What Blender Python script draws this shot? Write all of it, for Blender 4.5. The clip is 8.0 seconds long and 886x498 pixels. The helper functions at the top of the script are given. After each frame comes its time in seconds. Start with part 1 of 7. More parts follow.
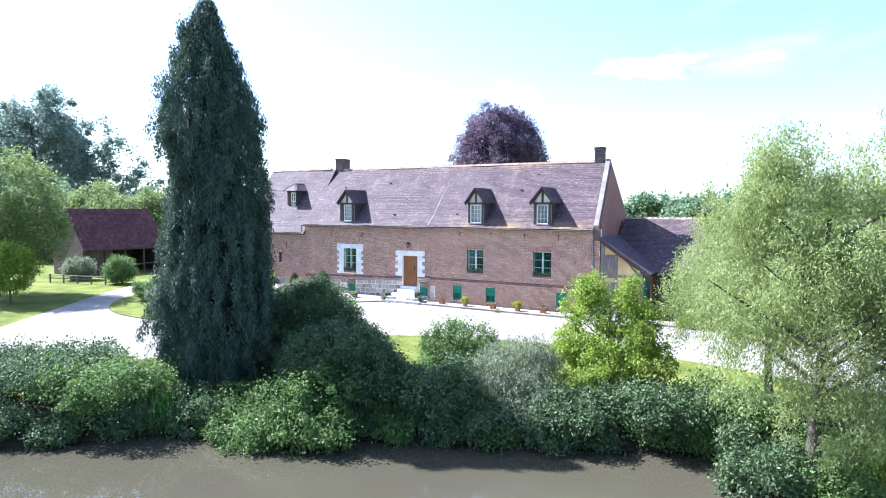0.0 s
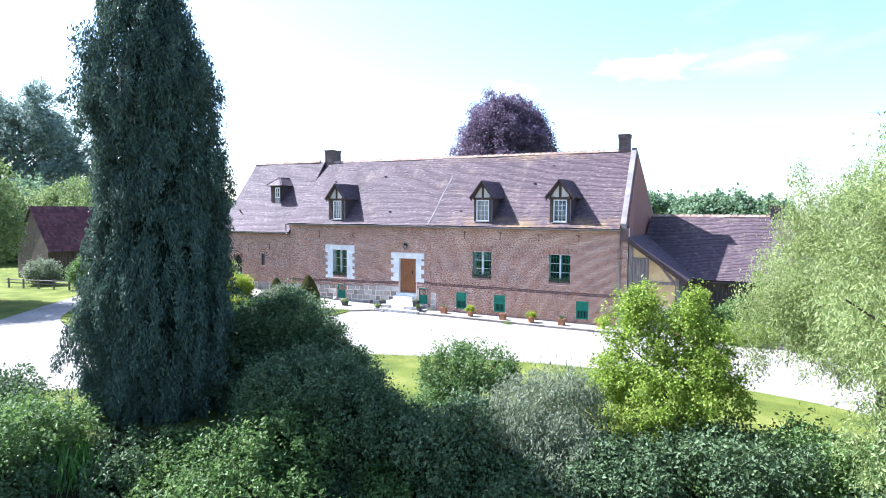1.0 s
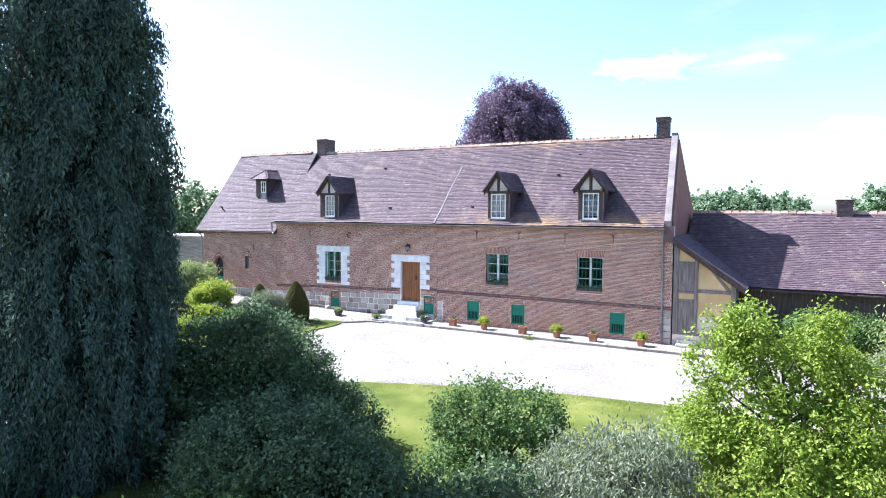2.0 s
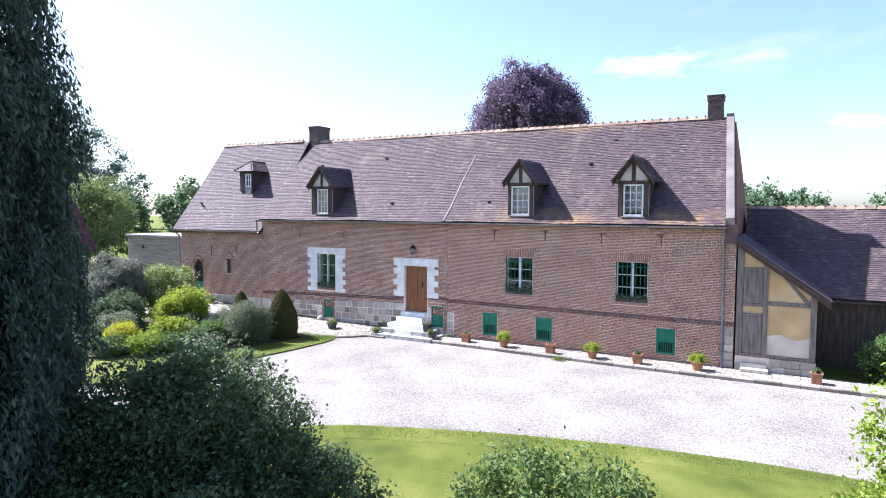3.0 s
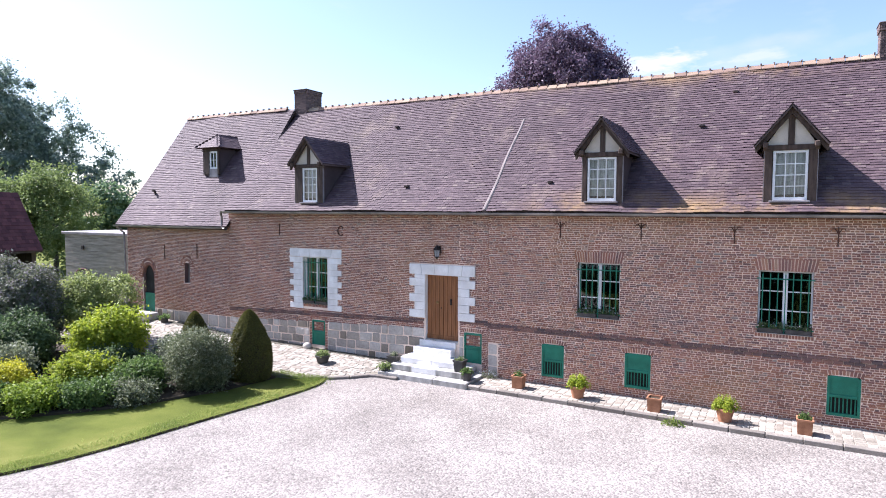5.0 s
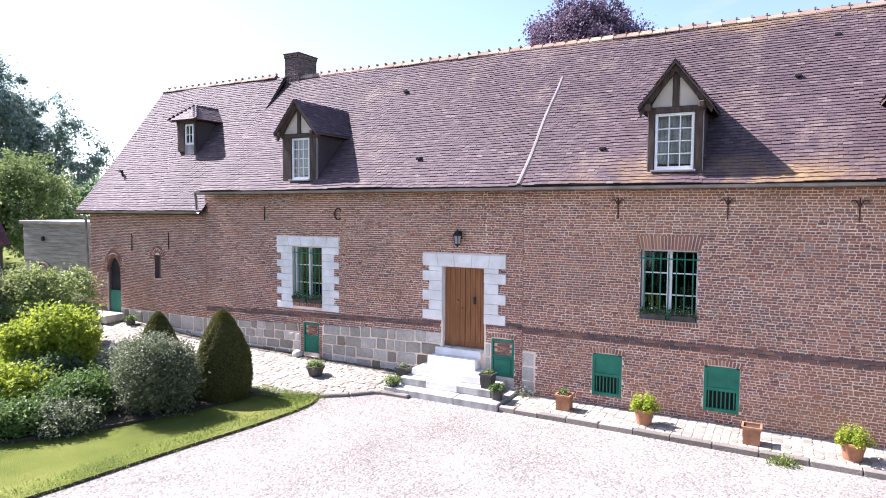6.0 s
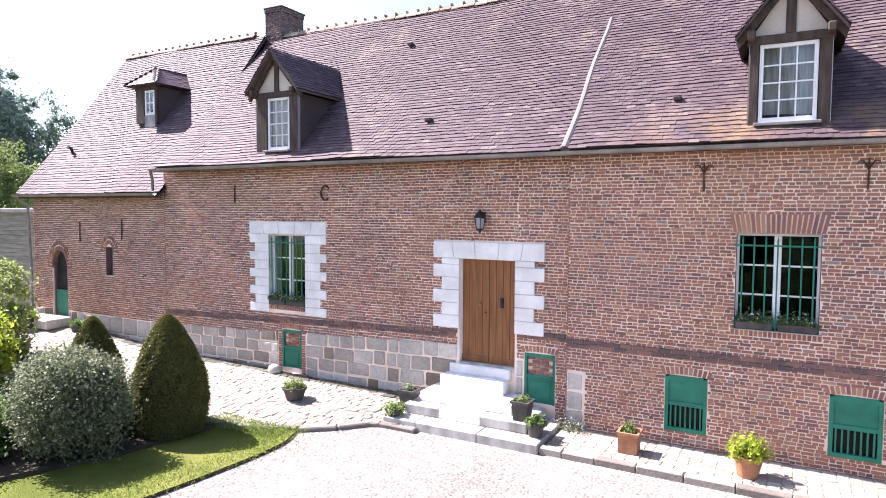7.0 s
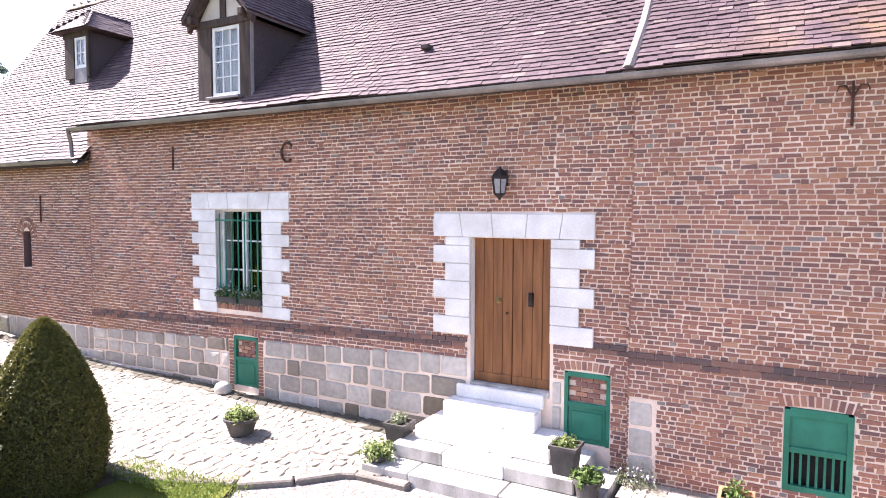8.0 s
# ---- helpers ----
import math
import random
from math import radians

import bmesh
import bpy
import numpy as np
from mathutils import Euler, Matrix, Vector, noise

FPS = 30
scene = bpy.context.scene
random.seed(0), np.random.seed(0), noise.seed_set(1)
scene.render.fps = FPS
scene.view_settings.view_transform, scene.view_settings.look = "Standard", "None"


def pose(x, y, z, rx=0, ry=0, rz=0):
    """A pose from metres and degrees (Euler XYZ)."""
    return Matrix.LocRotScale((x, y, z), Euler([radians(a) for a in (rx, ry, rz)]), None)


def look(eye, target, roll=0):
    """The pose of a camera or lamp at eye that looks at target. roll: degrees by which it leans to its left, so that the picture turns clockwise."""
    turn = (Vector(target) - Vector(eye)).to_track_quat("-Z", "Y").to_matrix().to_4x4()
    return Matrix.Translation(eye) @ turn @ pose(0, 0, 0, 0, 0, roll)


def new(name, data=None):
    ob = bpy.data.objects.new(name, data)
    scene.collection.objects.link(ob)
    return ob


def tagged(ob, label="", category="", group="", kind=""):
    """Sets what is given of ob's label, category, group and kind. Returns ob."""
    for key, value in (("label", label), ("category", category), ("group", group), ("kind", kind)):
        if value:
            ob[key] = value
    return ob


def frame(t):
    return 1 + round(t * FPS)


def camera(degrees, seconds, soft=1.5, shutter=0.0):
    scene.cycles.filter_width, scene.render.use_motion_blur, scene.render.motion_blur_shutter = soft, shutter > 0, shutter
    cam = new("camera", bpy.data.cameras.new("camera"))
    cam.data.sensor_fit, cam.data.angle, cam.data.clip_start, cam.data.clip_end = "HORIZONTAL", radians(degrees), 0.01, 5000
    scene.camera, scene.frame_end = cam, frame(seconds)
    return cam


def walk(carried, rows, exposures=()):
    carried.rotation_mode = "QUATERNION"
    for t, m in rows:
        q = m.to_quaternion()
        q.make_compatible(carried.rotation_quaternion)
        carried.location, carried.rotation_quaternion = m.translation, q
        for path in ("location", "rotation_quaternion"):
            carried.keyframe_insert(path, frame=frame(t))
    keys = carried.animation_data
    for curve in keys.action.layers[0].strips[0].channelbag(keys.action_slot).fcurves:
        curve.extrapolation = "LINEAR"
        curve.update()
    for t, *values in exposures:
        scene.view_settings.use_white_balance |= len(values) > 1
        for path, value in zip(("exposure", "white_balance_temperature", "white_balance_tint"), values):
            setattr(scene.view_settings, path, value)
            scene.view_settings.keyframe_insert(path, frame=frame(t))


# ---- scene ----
cam = camera(70.7, 8.0, 1.0)
METRES, EYE, TILT, LEAN, TURN = 35.5, 6.35, 0.0, 0.0, 28.6
ROWS = [
    (0.0, 0.0, 0.0, 0.0, 0.02, -3.47, -0.3),
    (0.5, -0.0008, 0.0738, -0.0034, -0.03, -3.46, -0.3),
    (1.0, -0.0056, 0.1469, -0.0065, -0.1, -3.44, -0.3),
    (1.5, -0.0124, 0.2198, -0.0099, -0.16, -3.4, -0.31),
    (3.0, -0.0297, 0.4268, -0.016, 0.04, -3.57, -0.23),
    (3.5, -0.0386, 0.4914, -0.0182, 0.01, -3.57, -0.22),
    (4.0, -0.0474, 0.5533, -0.0207, 0.0, -3.53, -0.23),
    (4.5, -0.0561, 0.6123, -0.023, -0.03, -3.58, -0.21),
    (6.0, -0.0812, 0.7796, -0.0478, -0.11, -3.48, -0.25),
    (6.5, -0.0876, 0.8337, -0.0543, -0.15, -3.47, -0.26),
    (7.0, -0.0914, 0.8868, -0.0625, -0.2, -3.39, -0.33),
    (7.5, -0.0929, 0.9387, -0.0709, -0.27, -3.36, -0.32),
    (8.0, -0.0929, 0.99, -0.0781, -0.28, -3.56, -0.21),
]
EXPOSURES = [(0.0, 2.1, 5380, 13), (1.5, 2.0, 5480, 14), (3.5, 1.54, 5720, 19), (4.5, 1.43, 5850, 20), (6.0, 1.75, 6050, 23), (7.0, 2.0, 6300, 25), (8.0, 2.25, 6480, 27)]
walk(cam, [(t, pose(21.37, -37.37, EYE, TILT, LEAN, TURN) @ pose(METRES * x, METRES * y, METRES * z, 90 + pitch, roll, yaw)) for t, x, y, z, yaw, pitch, roll in ROWS], EXPOSURES)

# ---- sky and sun ----
SUN_EL, SUN_SIDE = 47.0, -3.0      # height of the sun; it stands almost in line with the facade
to_sun = Vector((-math.cos(radians(SUN_EL)) * math.cos(radians(SUN_SIDE)), math.cos(radians(SUN_EL)) * math.sin(radians(SUN_SIDE)), math.sin(radians(SUN_EL))))
world = bpy.data.worlds.new("world")
scene.world = world
world.use_nodes = True
wn, wl = world.node_tree.nodes, world.node_tree.links
wn.clear()
w_out, w_bg, w_sky = wn.new("ShaderNodeOutputWorld"), wn.new("ShaderNodeBackground"), wn.new("ShaderNodeTexSky")
w_sky.sky_type, w_sky.sun_disc = "NISHITA", False
w_sky.sun_elevation, w_sky.sun_rotation = radians(SUN_EL), math.atan2(to_sun.x, to_sun.y)
w_sky.air_density, w_sky.dust_density, w_sky.ozone_density = 1.0, 1.2, 1.5
w_tc, w_map, w_noise, w_ramp, w_mix = wn.new("ShaderNodeTexCoord"), wn.new("ShaderNodeMapping"), wn.new("ShaderNodeTexNoise"), wn.new("ShaderNodeValToRGB"), wn.new("ShaderNodeMix")
w_map.inputs["Scale"].default_value = (1.0, 1.0, 3.2)
w_noise.inputs["Scale"].default_value, w_noise.inputs["Detail"].default_value = 2.3, 6.0
w_ramp.color_ramp.elements[0].position, w_ramp.color_ramp.elements[1].position = 0.60, 0.80
w_mix.data_type = "RGBA"
w_mix.inputs[7].default_value = (3.9, 4.0, 4.2, 1)
wl.new(w_tc.outputs["Generated"], w_map.inputs["Vector"])
wl.new(w_map.outputs["Vector"], w_noise.inputs["Vector"])
wl.new(w_noise.outputs["Fac"], w_ramp.inputs["Fac"])
wl.new(w_ramp.outputs["Color"], w_mix.inputs[0])
wl.new(w_sky.outputs["Color"], w_mix.inputs[6])
# small separate clouds: direction, half width, half height, strength
CLOUDS = [((-0.175, 0.96, 0.212), 0.075, 0.020, 1.0), ((-0.235, 0.95, 0.21), 0.03, 0.010, 0.5), ((-0.03, 0.977, 0.213), 0.035, 0.010, 0.5), ((0.085, 0.99, 0.118), 0.05, 0.012, 0.9), ((-0.38, 0.91, 0.18), 0.06, 0.022, 0.5), ((-0.16, 0.98, 0.11), 0.06, 0.012, 0.4)]
c_noise = wn.new("ShaderNodeTexNoise")
c_noise.inputs["Scale"].default_value, c_noise.inputs["Detail"].default_value, c_noise.inputs["Roughness"].default_value = 26.0, 6.0, 0.6
wl.new(w_map.outputs["Vector"], c_noise.inputs["Vector"])
w_last = w_mix.outputs[2]
for way, half_w, half_h, strength in CLOUDS:
    c_map, c_len, c_sub, c_rng, c_mix = wn.new("ShaderNodeMapping"), wn.new("ShaderNodeVectorMath"), wn.new("ShaderNodeMath"), wn.new("ShaderNodeMapRange"), wn.new("ShaderNodeMix")
    d = Vector(way).normalized()
    k = (1 / half_w, 1 / half_w, 1 / half_h)
    c_map.inputs["Scale"].default_value, c_map.inputs["Location"].default_value = k, (-d.x * k[0], -d.y * k[1], -d.z * k[2])
    c_len.operation, c_sub.operation, c_mix.data_type = "LENGTH", "SUBTRACT", "RGBA"
    wl.new(w_tc.outputs["Generated"], c_map.inputs["Vector"]), wl.new(c_map.outputs["Vector"], c_len.inputs[0])
    wl.new(c_noise.outputs["Fac"], c_sub.inputs[0])
    c_scl = wn.new("ShaderNodeMath")
    c_scl.operation = "MULTIPLY"
    c_scl.inputs[1].default_value = 0.42
    wl.new(c_len.outputs["Value"], c_scl.inputs[0]), wl.new(c_scl.outputs[0], c_sub.inputs[1])
    c_rng.inputs["From Min"].default_value, c_rng.inputs["From Max"].default_value, c_rng.inputs["To Max"].default_value = 0.08, 0.36, strength
    wl.new(c_sub.outputs[0], c_rng.inputs["Value"]), wl.new(c_rng.outputs["Result"], c_mix.inputs[0])
    wl.new(w_last, c_mix.inputs[6])
    c_mix.inputs[7].default_value = (4.2, 4.3, 4.4, 1)
    w_last = c_mix.outputs[2]
wl.new(w_last, w_bg.inputs["Color"])
w_bg.inputs["Strength"].default_value = 0.09
wl.new(w_bg.outputs["Background"], w_out.inputs["Surface"])
sun = new("sun", bpy.data.lights.new("sun", "SUN"))
sun.data.energy, sun.data.angle, sun.data.color = 4.8, radians(0.55), (1.0, 0.965, 0.91)
sun.matrix_world = look(to_sun * 60, (0, 0, 0))


# ---- materials ----
def ramp_node(nodes, stops):
    r = nodes.new("ShaderNodeValToRGB")
    els = r.color_ramp.elements
    while len(els) < len(stops):
        els.new(0.5)
    for e, (p, c) in zip(els, stops):
        e.position, e.color = p, (*c, 1)
    return r


def material(name, stops, scale=4.0, fine=60.0, rough=0.8, bump=0.3, bump_dist=0.01, vary="noise", vary_amount=0.25, metal=0.0, translucent=0.0, stretch=(1, 1, 1), spec=0.3, detail=6.0):
    """A surface: colour by piece (island, object) or by noise, with large stains and fine grain on top."""
    m = bpy.data.materials.new(name)
    m.use_nodes = True
    n, l = m.node_tree.nodes, m.node_tree.links
    b = n["Principled BSDF"]
    tc, mp = n.new("ShaderNodeTexCoord"), n.new("ShaderNodeMapping")
    mp.inputs["Scale"].default_value = stretch
    geo = n.new("ShaderNodeNewGeometry")
    l.new(geo.outputs["Position"] if vary in ("island", "object") else tc.outputs["Object"], mp.inputs["Vector"])
    big, small = n.new("ShaderNodeTexNoise"), n.new("ShaderNodeTexNoise")
    big.inputs["Scale"].default_value, big.inputs["Detail"].default_value = scale, detail
    small.inputs["Scale"].default_value, small.inputs["Detail"].default_value = fine, 3.0
    l.new(mp.outputs["Vector"], big.inputs["Vector"]), l.new(mp.outputs["Vector"], small.inputs["Vector"])
    r = ramp_node(n, stops)
    if vary == "island":
        l.new(geo.outputs["Random Per Island"], r.inputs["Fac"])
    elif vary == "object":
        info = n.new("ShaderNodeObjectInfo")
        l.new(info.outputs["Random"], r.inputs["Fac"])
    else:
        l.new(big.outputs["Fac"], r.inputs["Fac"])
    # stains and grain scale the brightness
    add = n.new("ShaderNodeMath")
    add.operation = "ADD"
    l.new(big.outputs["Fac"], add.inputs[0]), l.new(small.outputs["Fac"], add.inputs[1])
    rng = n.new("ShaderNodeMapRange")
    rng.inputs["From Min"].default_value, rng.inputs["From Max"].default_value = 0.6, 1.4
    rng.inputs["To Min"].default_value, rng.inputs["To Max"].default_value = 1 - vary_amount, 1 + vary_amount
    l.new(add.outputs[0], rng.inputs["Value"])
    mul = n.new("ShaderNodeVectorMath")
    mul.operation = "SCALE"
    l.new(r.outputs["Color"], mul.inputs[0]), l.new(rng.outputs["Result"], mul.inputs["Scale"])
    l.new(mul.outputs["Vector"], b.inputs["Base Color"])
    b.inputs["Roughness"].default_value, b.inputs["Metallic"].default_value = rough, metal
    b.inputs["Specular IOR Level"].default_value = spec
    if bump > 0:
        bp = n.new("ShaderNodeBump")
        bp.inputs["Strength"].default_value, bp.inputs["Distance"].default_value = bump, bump_dist
        l.new(small.outputs["Fac"], bp.inputs["Height"])
        l.new(bp.outputs["Normal"], b.inputs["Normal"])
    if translucent > 0:
        tr, mx = n.new("ShaderNodeBsdfTranslucent"), n.new("ShaderNodeMixShader")
        l.new(mul.outputs["Vector"], tr.inputs["Color"])
        mx.inputs["Fac"].default_value = translucent
        l.new(b.outputs["BSDF"], mx.inputs[1]), l.new(tr.outputs["BSDF"], mx.inputs[2])
        l.new(mx.outputs["Shader"], n["Material Output"].inputs["Surface"])
    return m


BRICK = [(0.0, (0.155, 0.092, 0.086)), (0.15, (0.22, 0.11, 0.092)), (0.4, (0.28, 0.13, 0.097)), (0.7, (0.33, 0.15, 0.106)), (0.9, (0.385, 0.185, 0.118)), (0.965, (0.41, 0.23, 0.15)), (0.985, (0.27, 0.20, 0.175)), (1.0, (0.23, 0.205, 0.19))]
M_brick = material("brick", BRICK, 0.55, 40, 0.88, 0.5, 0.006, "island", 0.28)
M_brick_piece = material("brick_piece", BRICK, 0.55, 40, 0.88, 0.5, 0.006, "object", 0.28)
M_darkbrick = material("dark_brick", [(0, (0.10, 0.075, 0.075)), (0.6, (0.17, 0.10, 0.09)), (1, (0.24, 0.13, 0.10))], 0.8, 40, 0.85, 0.5, 0.006, "island", 0.25)
M_mortar = material("mortar", [(0.3, (0.76, 0.605, 0.495)), (0.7, (0.86, 0.71, 0.59))], 1.2, 90, 0.95, 0.5, 0.004)
TILE = [(0.0, (0.072, 0.048, 0.056)), (0.5, (0.090, 0.059, 0.067)), (0.88, (0.105, 0.071, 0.078)), (0.96, (0.124, 0.090, 0.092)), (1.0, (0.155, 0.118, 0.108))]
M_tile = material("roof_tile", TILE, 0.35, 25, 0.76, 0.4, 0.006, "island", 0.34, spec=0.32)
# tile colour for the dormer sides, darkened to carry their shade
M_tile_shade = material("hung_tile_shaded", [(0, (0.055, 0.042, 0.044)), (0.6, (0.075, 0.056, 0.056)), (1, (0.10, 0.074, 0.07))], 0.6, 25, 0.8, 0.4, 0.006, "noise", 0.3)
M_tile_red = material("barn_tile", [(0, (0.075, 0.028, 0.03)), (0.6, (0.11, 0.04, 0.042)), (1, (0.15, 0.055, 0.055))], 0.4, 20, 0.8, 0.4, 0.006, "island", 0.25)
M_under = material("roof_boarding", [(0.3, (0.06, 0.045, 0.04)), (0.7, (0.10, 0.075, 0.07))], 2, 40, 0.9, 0.2)
M_ridge = material("ridge_tile", [(0, (0.22, 0.145, 0.11)), (0.6, (0.31, 0.21, 0.15)), (1, (0.40, 0.30, 0.21))], 1.5, 30, 0.85, 0.4, 0.008, "island", 0.3)
M_white_stone = material("white_stone", [(0.25, (0.66, 0.64, 0.61)), (0.7, (0.80, 0.79, 0.77))], 2.5, 35, 0.8, 0.35, 0.006, vary_amount=0.12)
M_base_stone = material("sandstone", [(0, (0.17, 0.135, 0.095)), (0.06, (0.24, 0.205, 0.165)), (0.14, (0.33, 0.295, 0.255)), (0.6, (0.42, 0.385, 0.345)), (1, (0.52, 0.48, 0.43))], 2.6, 14, 0.9, 0.5, 0.008, "island", 0.26)
M_kerb = material("kerb_stone", [(0, (0.15, 0.13, 0.11)), (0.5, (0.21, 0.185, 0.16)), (1, (0.28, 0.25, 0.215))], 1.6, 28, 0.9, 0.7, 0.012, "object", 0.3)
M_soot = material("sooty_brick", [(0, (0.10, 0.075, 0.078)), (0.6, (0.145, 0.105, 0.10)), (1, (0.20, 0.14, 0.125))], 0.9, 40, 0.9, 0.5, 0.006, "island", 0.3)
M_step = material("step_stone", [(0.2, (0.26, 0.245, 0.22)), (0.5, (0.40, 0.385, 0.355)), (0.8, (0.50, 0.485, 0.455))], 1.6, 40, 0.85, 0.5, 0.006, vary_amount=0.28, stretch=(3, 1, 1))
M_sandjoint = material("sandy_joint", [(0.35, (0.24, 0.21, 0.17)), (0.65, (0.33, 0.295, 0.25))], 3, 60, 0.95, 0.4)
M_cobble = material("cobble", [(0, (0.22, 0.19, 0.155)), (0.5, (0.33, 0.295, 0.245)), (1, (0.42, 0.38, 0.325))], 0.8, 35, 0.85, 0.6, 0.008, "island", 0.32)
M_dark_cobble = material("damp_cobble", [(0, (0.07, 0.064, 0.045)), (0.5, (0.10, 0.09, 0.066)), (1, (0.15, 0.135, 0.105))], 0.9, 35, 0.85, 0.6, 0.008, "island", 0.35)
M_joint = material("moss_joint", [(0.35, (0.20, 0.18, 0.13)), (0.65, (0.32, 0.285, 0.235))], 3, 60, 0.95, 0.4)
M_gravel = material("gravel", [(0.2, (0.206, 0.183, 0.161)), (0.5, (0.252, 0.226, 0.201)), (0.8, (0.298, 0.269, 0.242))], 0.45, 9, 0.92, 0.7, 0.03, vary_amount=0.22, detail=12)
M_grass = material("lawn", [(0.25, (0.085, 0.115, 0.022)), (0.5, (0.14, 0.165, 0.032)), (0.75, (0.20, 0.20, 0.055))], 0.6, 45, 0.95, 1.0, 0.05, vary_amount=0.3, detail=10, spec=0.1)
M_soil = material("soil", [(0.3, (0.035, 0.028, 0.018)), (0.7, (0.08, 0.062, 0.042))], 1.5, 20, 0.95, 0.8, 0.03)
M_oak = material("dark_timber", [(0.3, (0.045, 0.032, 0.026)), (0.7, (0.095, 0.065, 0.052))], 2.0, 30, 0.8, 0.5, 0.008, stretch=(6, 6, 1))
M_door = material("varnished_oak", [(0.3, (0.165, 0.062, 0.020)), (0.55, (0.225, 0.088, 0.030)), (0.8, (0.275, 0.115, 0.042))], 1.6, 22, 0.45, 0.25, 0.004, stretch=(9, 9, 0.8), vary_amount=0.2, spec=0.4)
M_green = material("green_paint", [(0.3, (0.010, 0.135, 0.085)), (0.7, (0.016, 0.185, 0.12))], 3, 50, 0.5, 0.12, 0.003, vary_amount=0.18)
M_iron = material("wrought_iron", [(0.3, (0.018, 0.016, 0.016)), (0.7, (0.05, 0.04, 0.036))], 8, 90, 0.6, 0.3, 0.002, metal=0.5)
M_rust = material("rusty_iron", [(0.3, (0.05, 0.025, 0.02)), (0.7, (0.10, 0.045, 0.032))], 8, 90, 0.8, 0.3, 0.002)
M_white = material("white_paint", [(0.3, (0.74, 0.74, 0.73)), (0.7, (0.82, 0.82, 0.81))], 3, 50, 0.5, 0.1, 0.002, vary_amount=0.08)
M_plaster = material("plaster", [(0.3, (0.50, 0.44, 0.37)), (0.7, (0.62, 0.55, 0.47))], 1.5, 40, 0.95, 0.4, 0.006, vary_amount=0.15)
M_yellow = material("ochre_plaster", [(0.3, (0.50, 0.35, 0.17)), (0.7, (0.62, 0.45, 0.24))], 1.2, 40, 0.95, 0.4, 0.006, vary_amount=0.15)
M_zinc = material("zinc", [(0.3, (0.20, 0.19, 0.19)), (0.7, (0.30, 0.285, 0.28))], 2, 40, 0.5, 0.1, 0.002, metal=0.6)
M_board = material("grey_board", [(0.3, (0.20, 0.18, 0.15)), (0.7, (0.31, 0.285, 0.25))], 2, 30, 0.9, 0.5, 0.006, stretch=(0.7, 4, 7))
M_oldwood = material("weathered_wood", [(0.3, (0.13, 0.11, 0.10)), (0.7, (0.24, 0.205, 0.185))], 2, 30, 0.9, 0.5, 0.006, stretch=(7, 7, 0.7))
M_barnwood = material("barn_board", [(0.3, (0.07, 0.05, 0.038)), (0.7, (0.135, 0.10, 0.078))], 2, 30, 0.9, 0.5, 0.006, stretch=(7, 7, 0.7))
M_terra = material("terracotta", [(0.3, (0.29, 0.13, 0.07)), (0.7, (0.39, 0.19, 0.105))], 6, 50, 0.85, 0.25, 0.004, vary_amount=0.2)
M_pot = material("dark_pot", [(0.3, (0.045, 0.042, 0.04)), (0.7, (0.08, 0.075, 0.07))], 6, 50, 0.6, 0.2, 0.003)
# near-black: the unlit depth behind openings put into the colour
M_dark = material("unlit_dark", [(0.3, (0.012, 0.013, 0.012)), (0.7, (0.03, 0.03, 0.028))], 2, 20, 0.9, 0)
M_curtain = material("curtain", [(0.3, (0.35, 0.34, 0.33)), (0.7, (0.5, 0.49, 0.47))], 2, 20, 0.9, 0.2, stretch=(12, 1, 1))
M_bark = material("bark", [(0.3, (0.06, 0.048, 0.038)), (0.7, (0.13, 0.105, 0.085))], 3, 25, 0.95, 0.9, 0.02, stretch=(3, 3, 0.7))
M_brass = material("brass", [(0.3, (0.16, 0.11, 0.05)), (0.7, (0.26, 0.18, 0.08))], 8, 60, 0.4, 0.1, metal=0.9)
M_lead = material("lead_flashing", [(0.3, (0.22, 0.20, 0.205)), (0.7, (0.31, 0.285, 0.285))], 2, 30, 0.7, 0.2, metal=0.1)
M_coping = material("gable_render", [(0.25, (0.17, 0.145, 0.135)), (0.7, (0.25, 0.215, 0.20))], 1.4, 30, 0.9, 0.5, 0.008, vary_amount=0.3)
M_lampglass = material("lamp_glass", [(0.3, (0.22, 0.23, 0.25)), (0.7, (0.36, 0.37, 0.40))], 2, 30, 0.15, 0, spec=0.6)


def leaf_material(name, c0, c1, c2, trans=0.35):
    return material(name, [(0.0, c0), (0.6, c1), (1.0, c2)], 0.7, 12, 0.55, 0, vary="island", vary_amount=0.25, translucent=trans, spec=0.35)


# near-black green: the shade inside the cypress put into a colour
M_inner_shade = material("inner_shade_green", [(0.2, (0.014, 0.024, 0.016)), (0.8, (0.03, 0.046, 0.03))], 1.5, 12, 0.95, 0.6, 0.05)
L_cypress = leaf_material("cypress_leaf", (0.044, 0.076, 0.056), (0.070, 0.11, 0.076), (0.13, 0.175, 0.105), 0.24)
L_dark = leaf_material("dark_leaf", (0.055, 0.092, 0.038), (0.09, 0.14, 0.056), (0.175, 0.24, 0.105), 0.36)
L_mid = leaf_material("mid_leaf", (0.075, 0.135, 0.034), (0.12, 0.195, 0.05), (0.20, 0.28, 0.085), 0.4)
L_lime = leaf_material("lime_leaf", (0.16, 0.235, 0.025), (0.25, 0.34, 0.04), (0.36, 0.43, 0.07), 0.45)
L_willow = leaf_material("willow_leaf", (0.19, 0.245, 0.075), (0.29, 0.345, 0.115), (0.41, 0.45, 0.19), 0.45)
L_grey = leaf_material("grey_leaf", (0.14, 0.17, 0.09), (0.225, 0.255, 0.15), (0.33, 0.355, 0.24), 0.35)
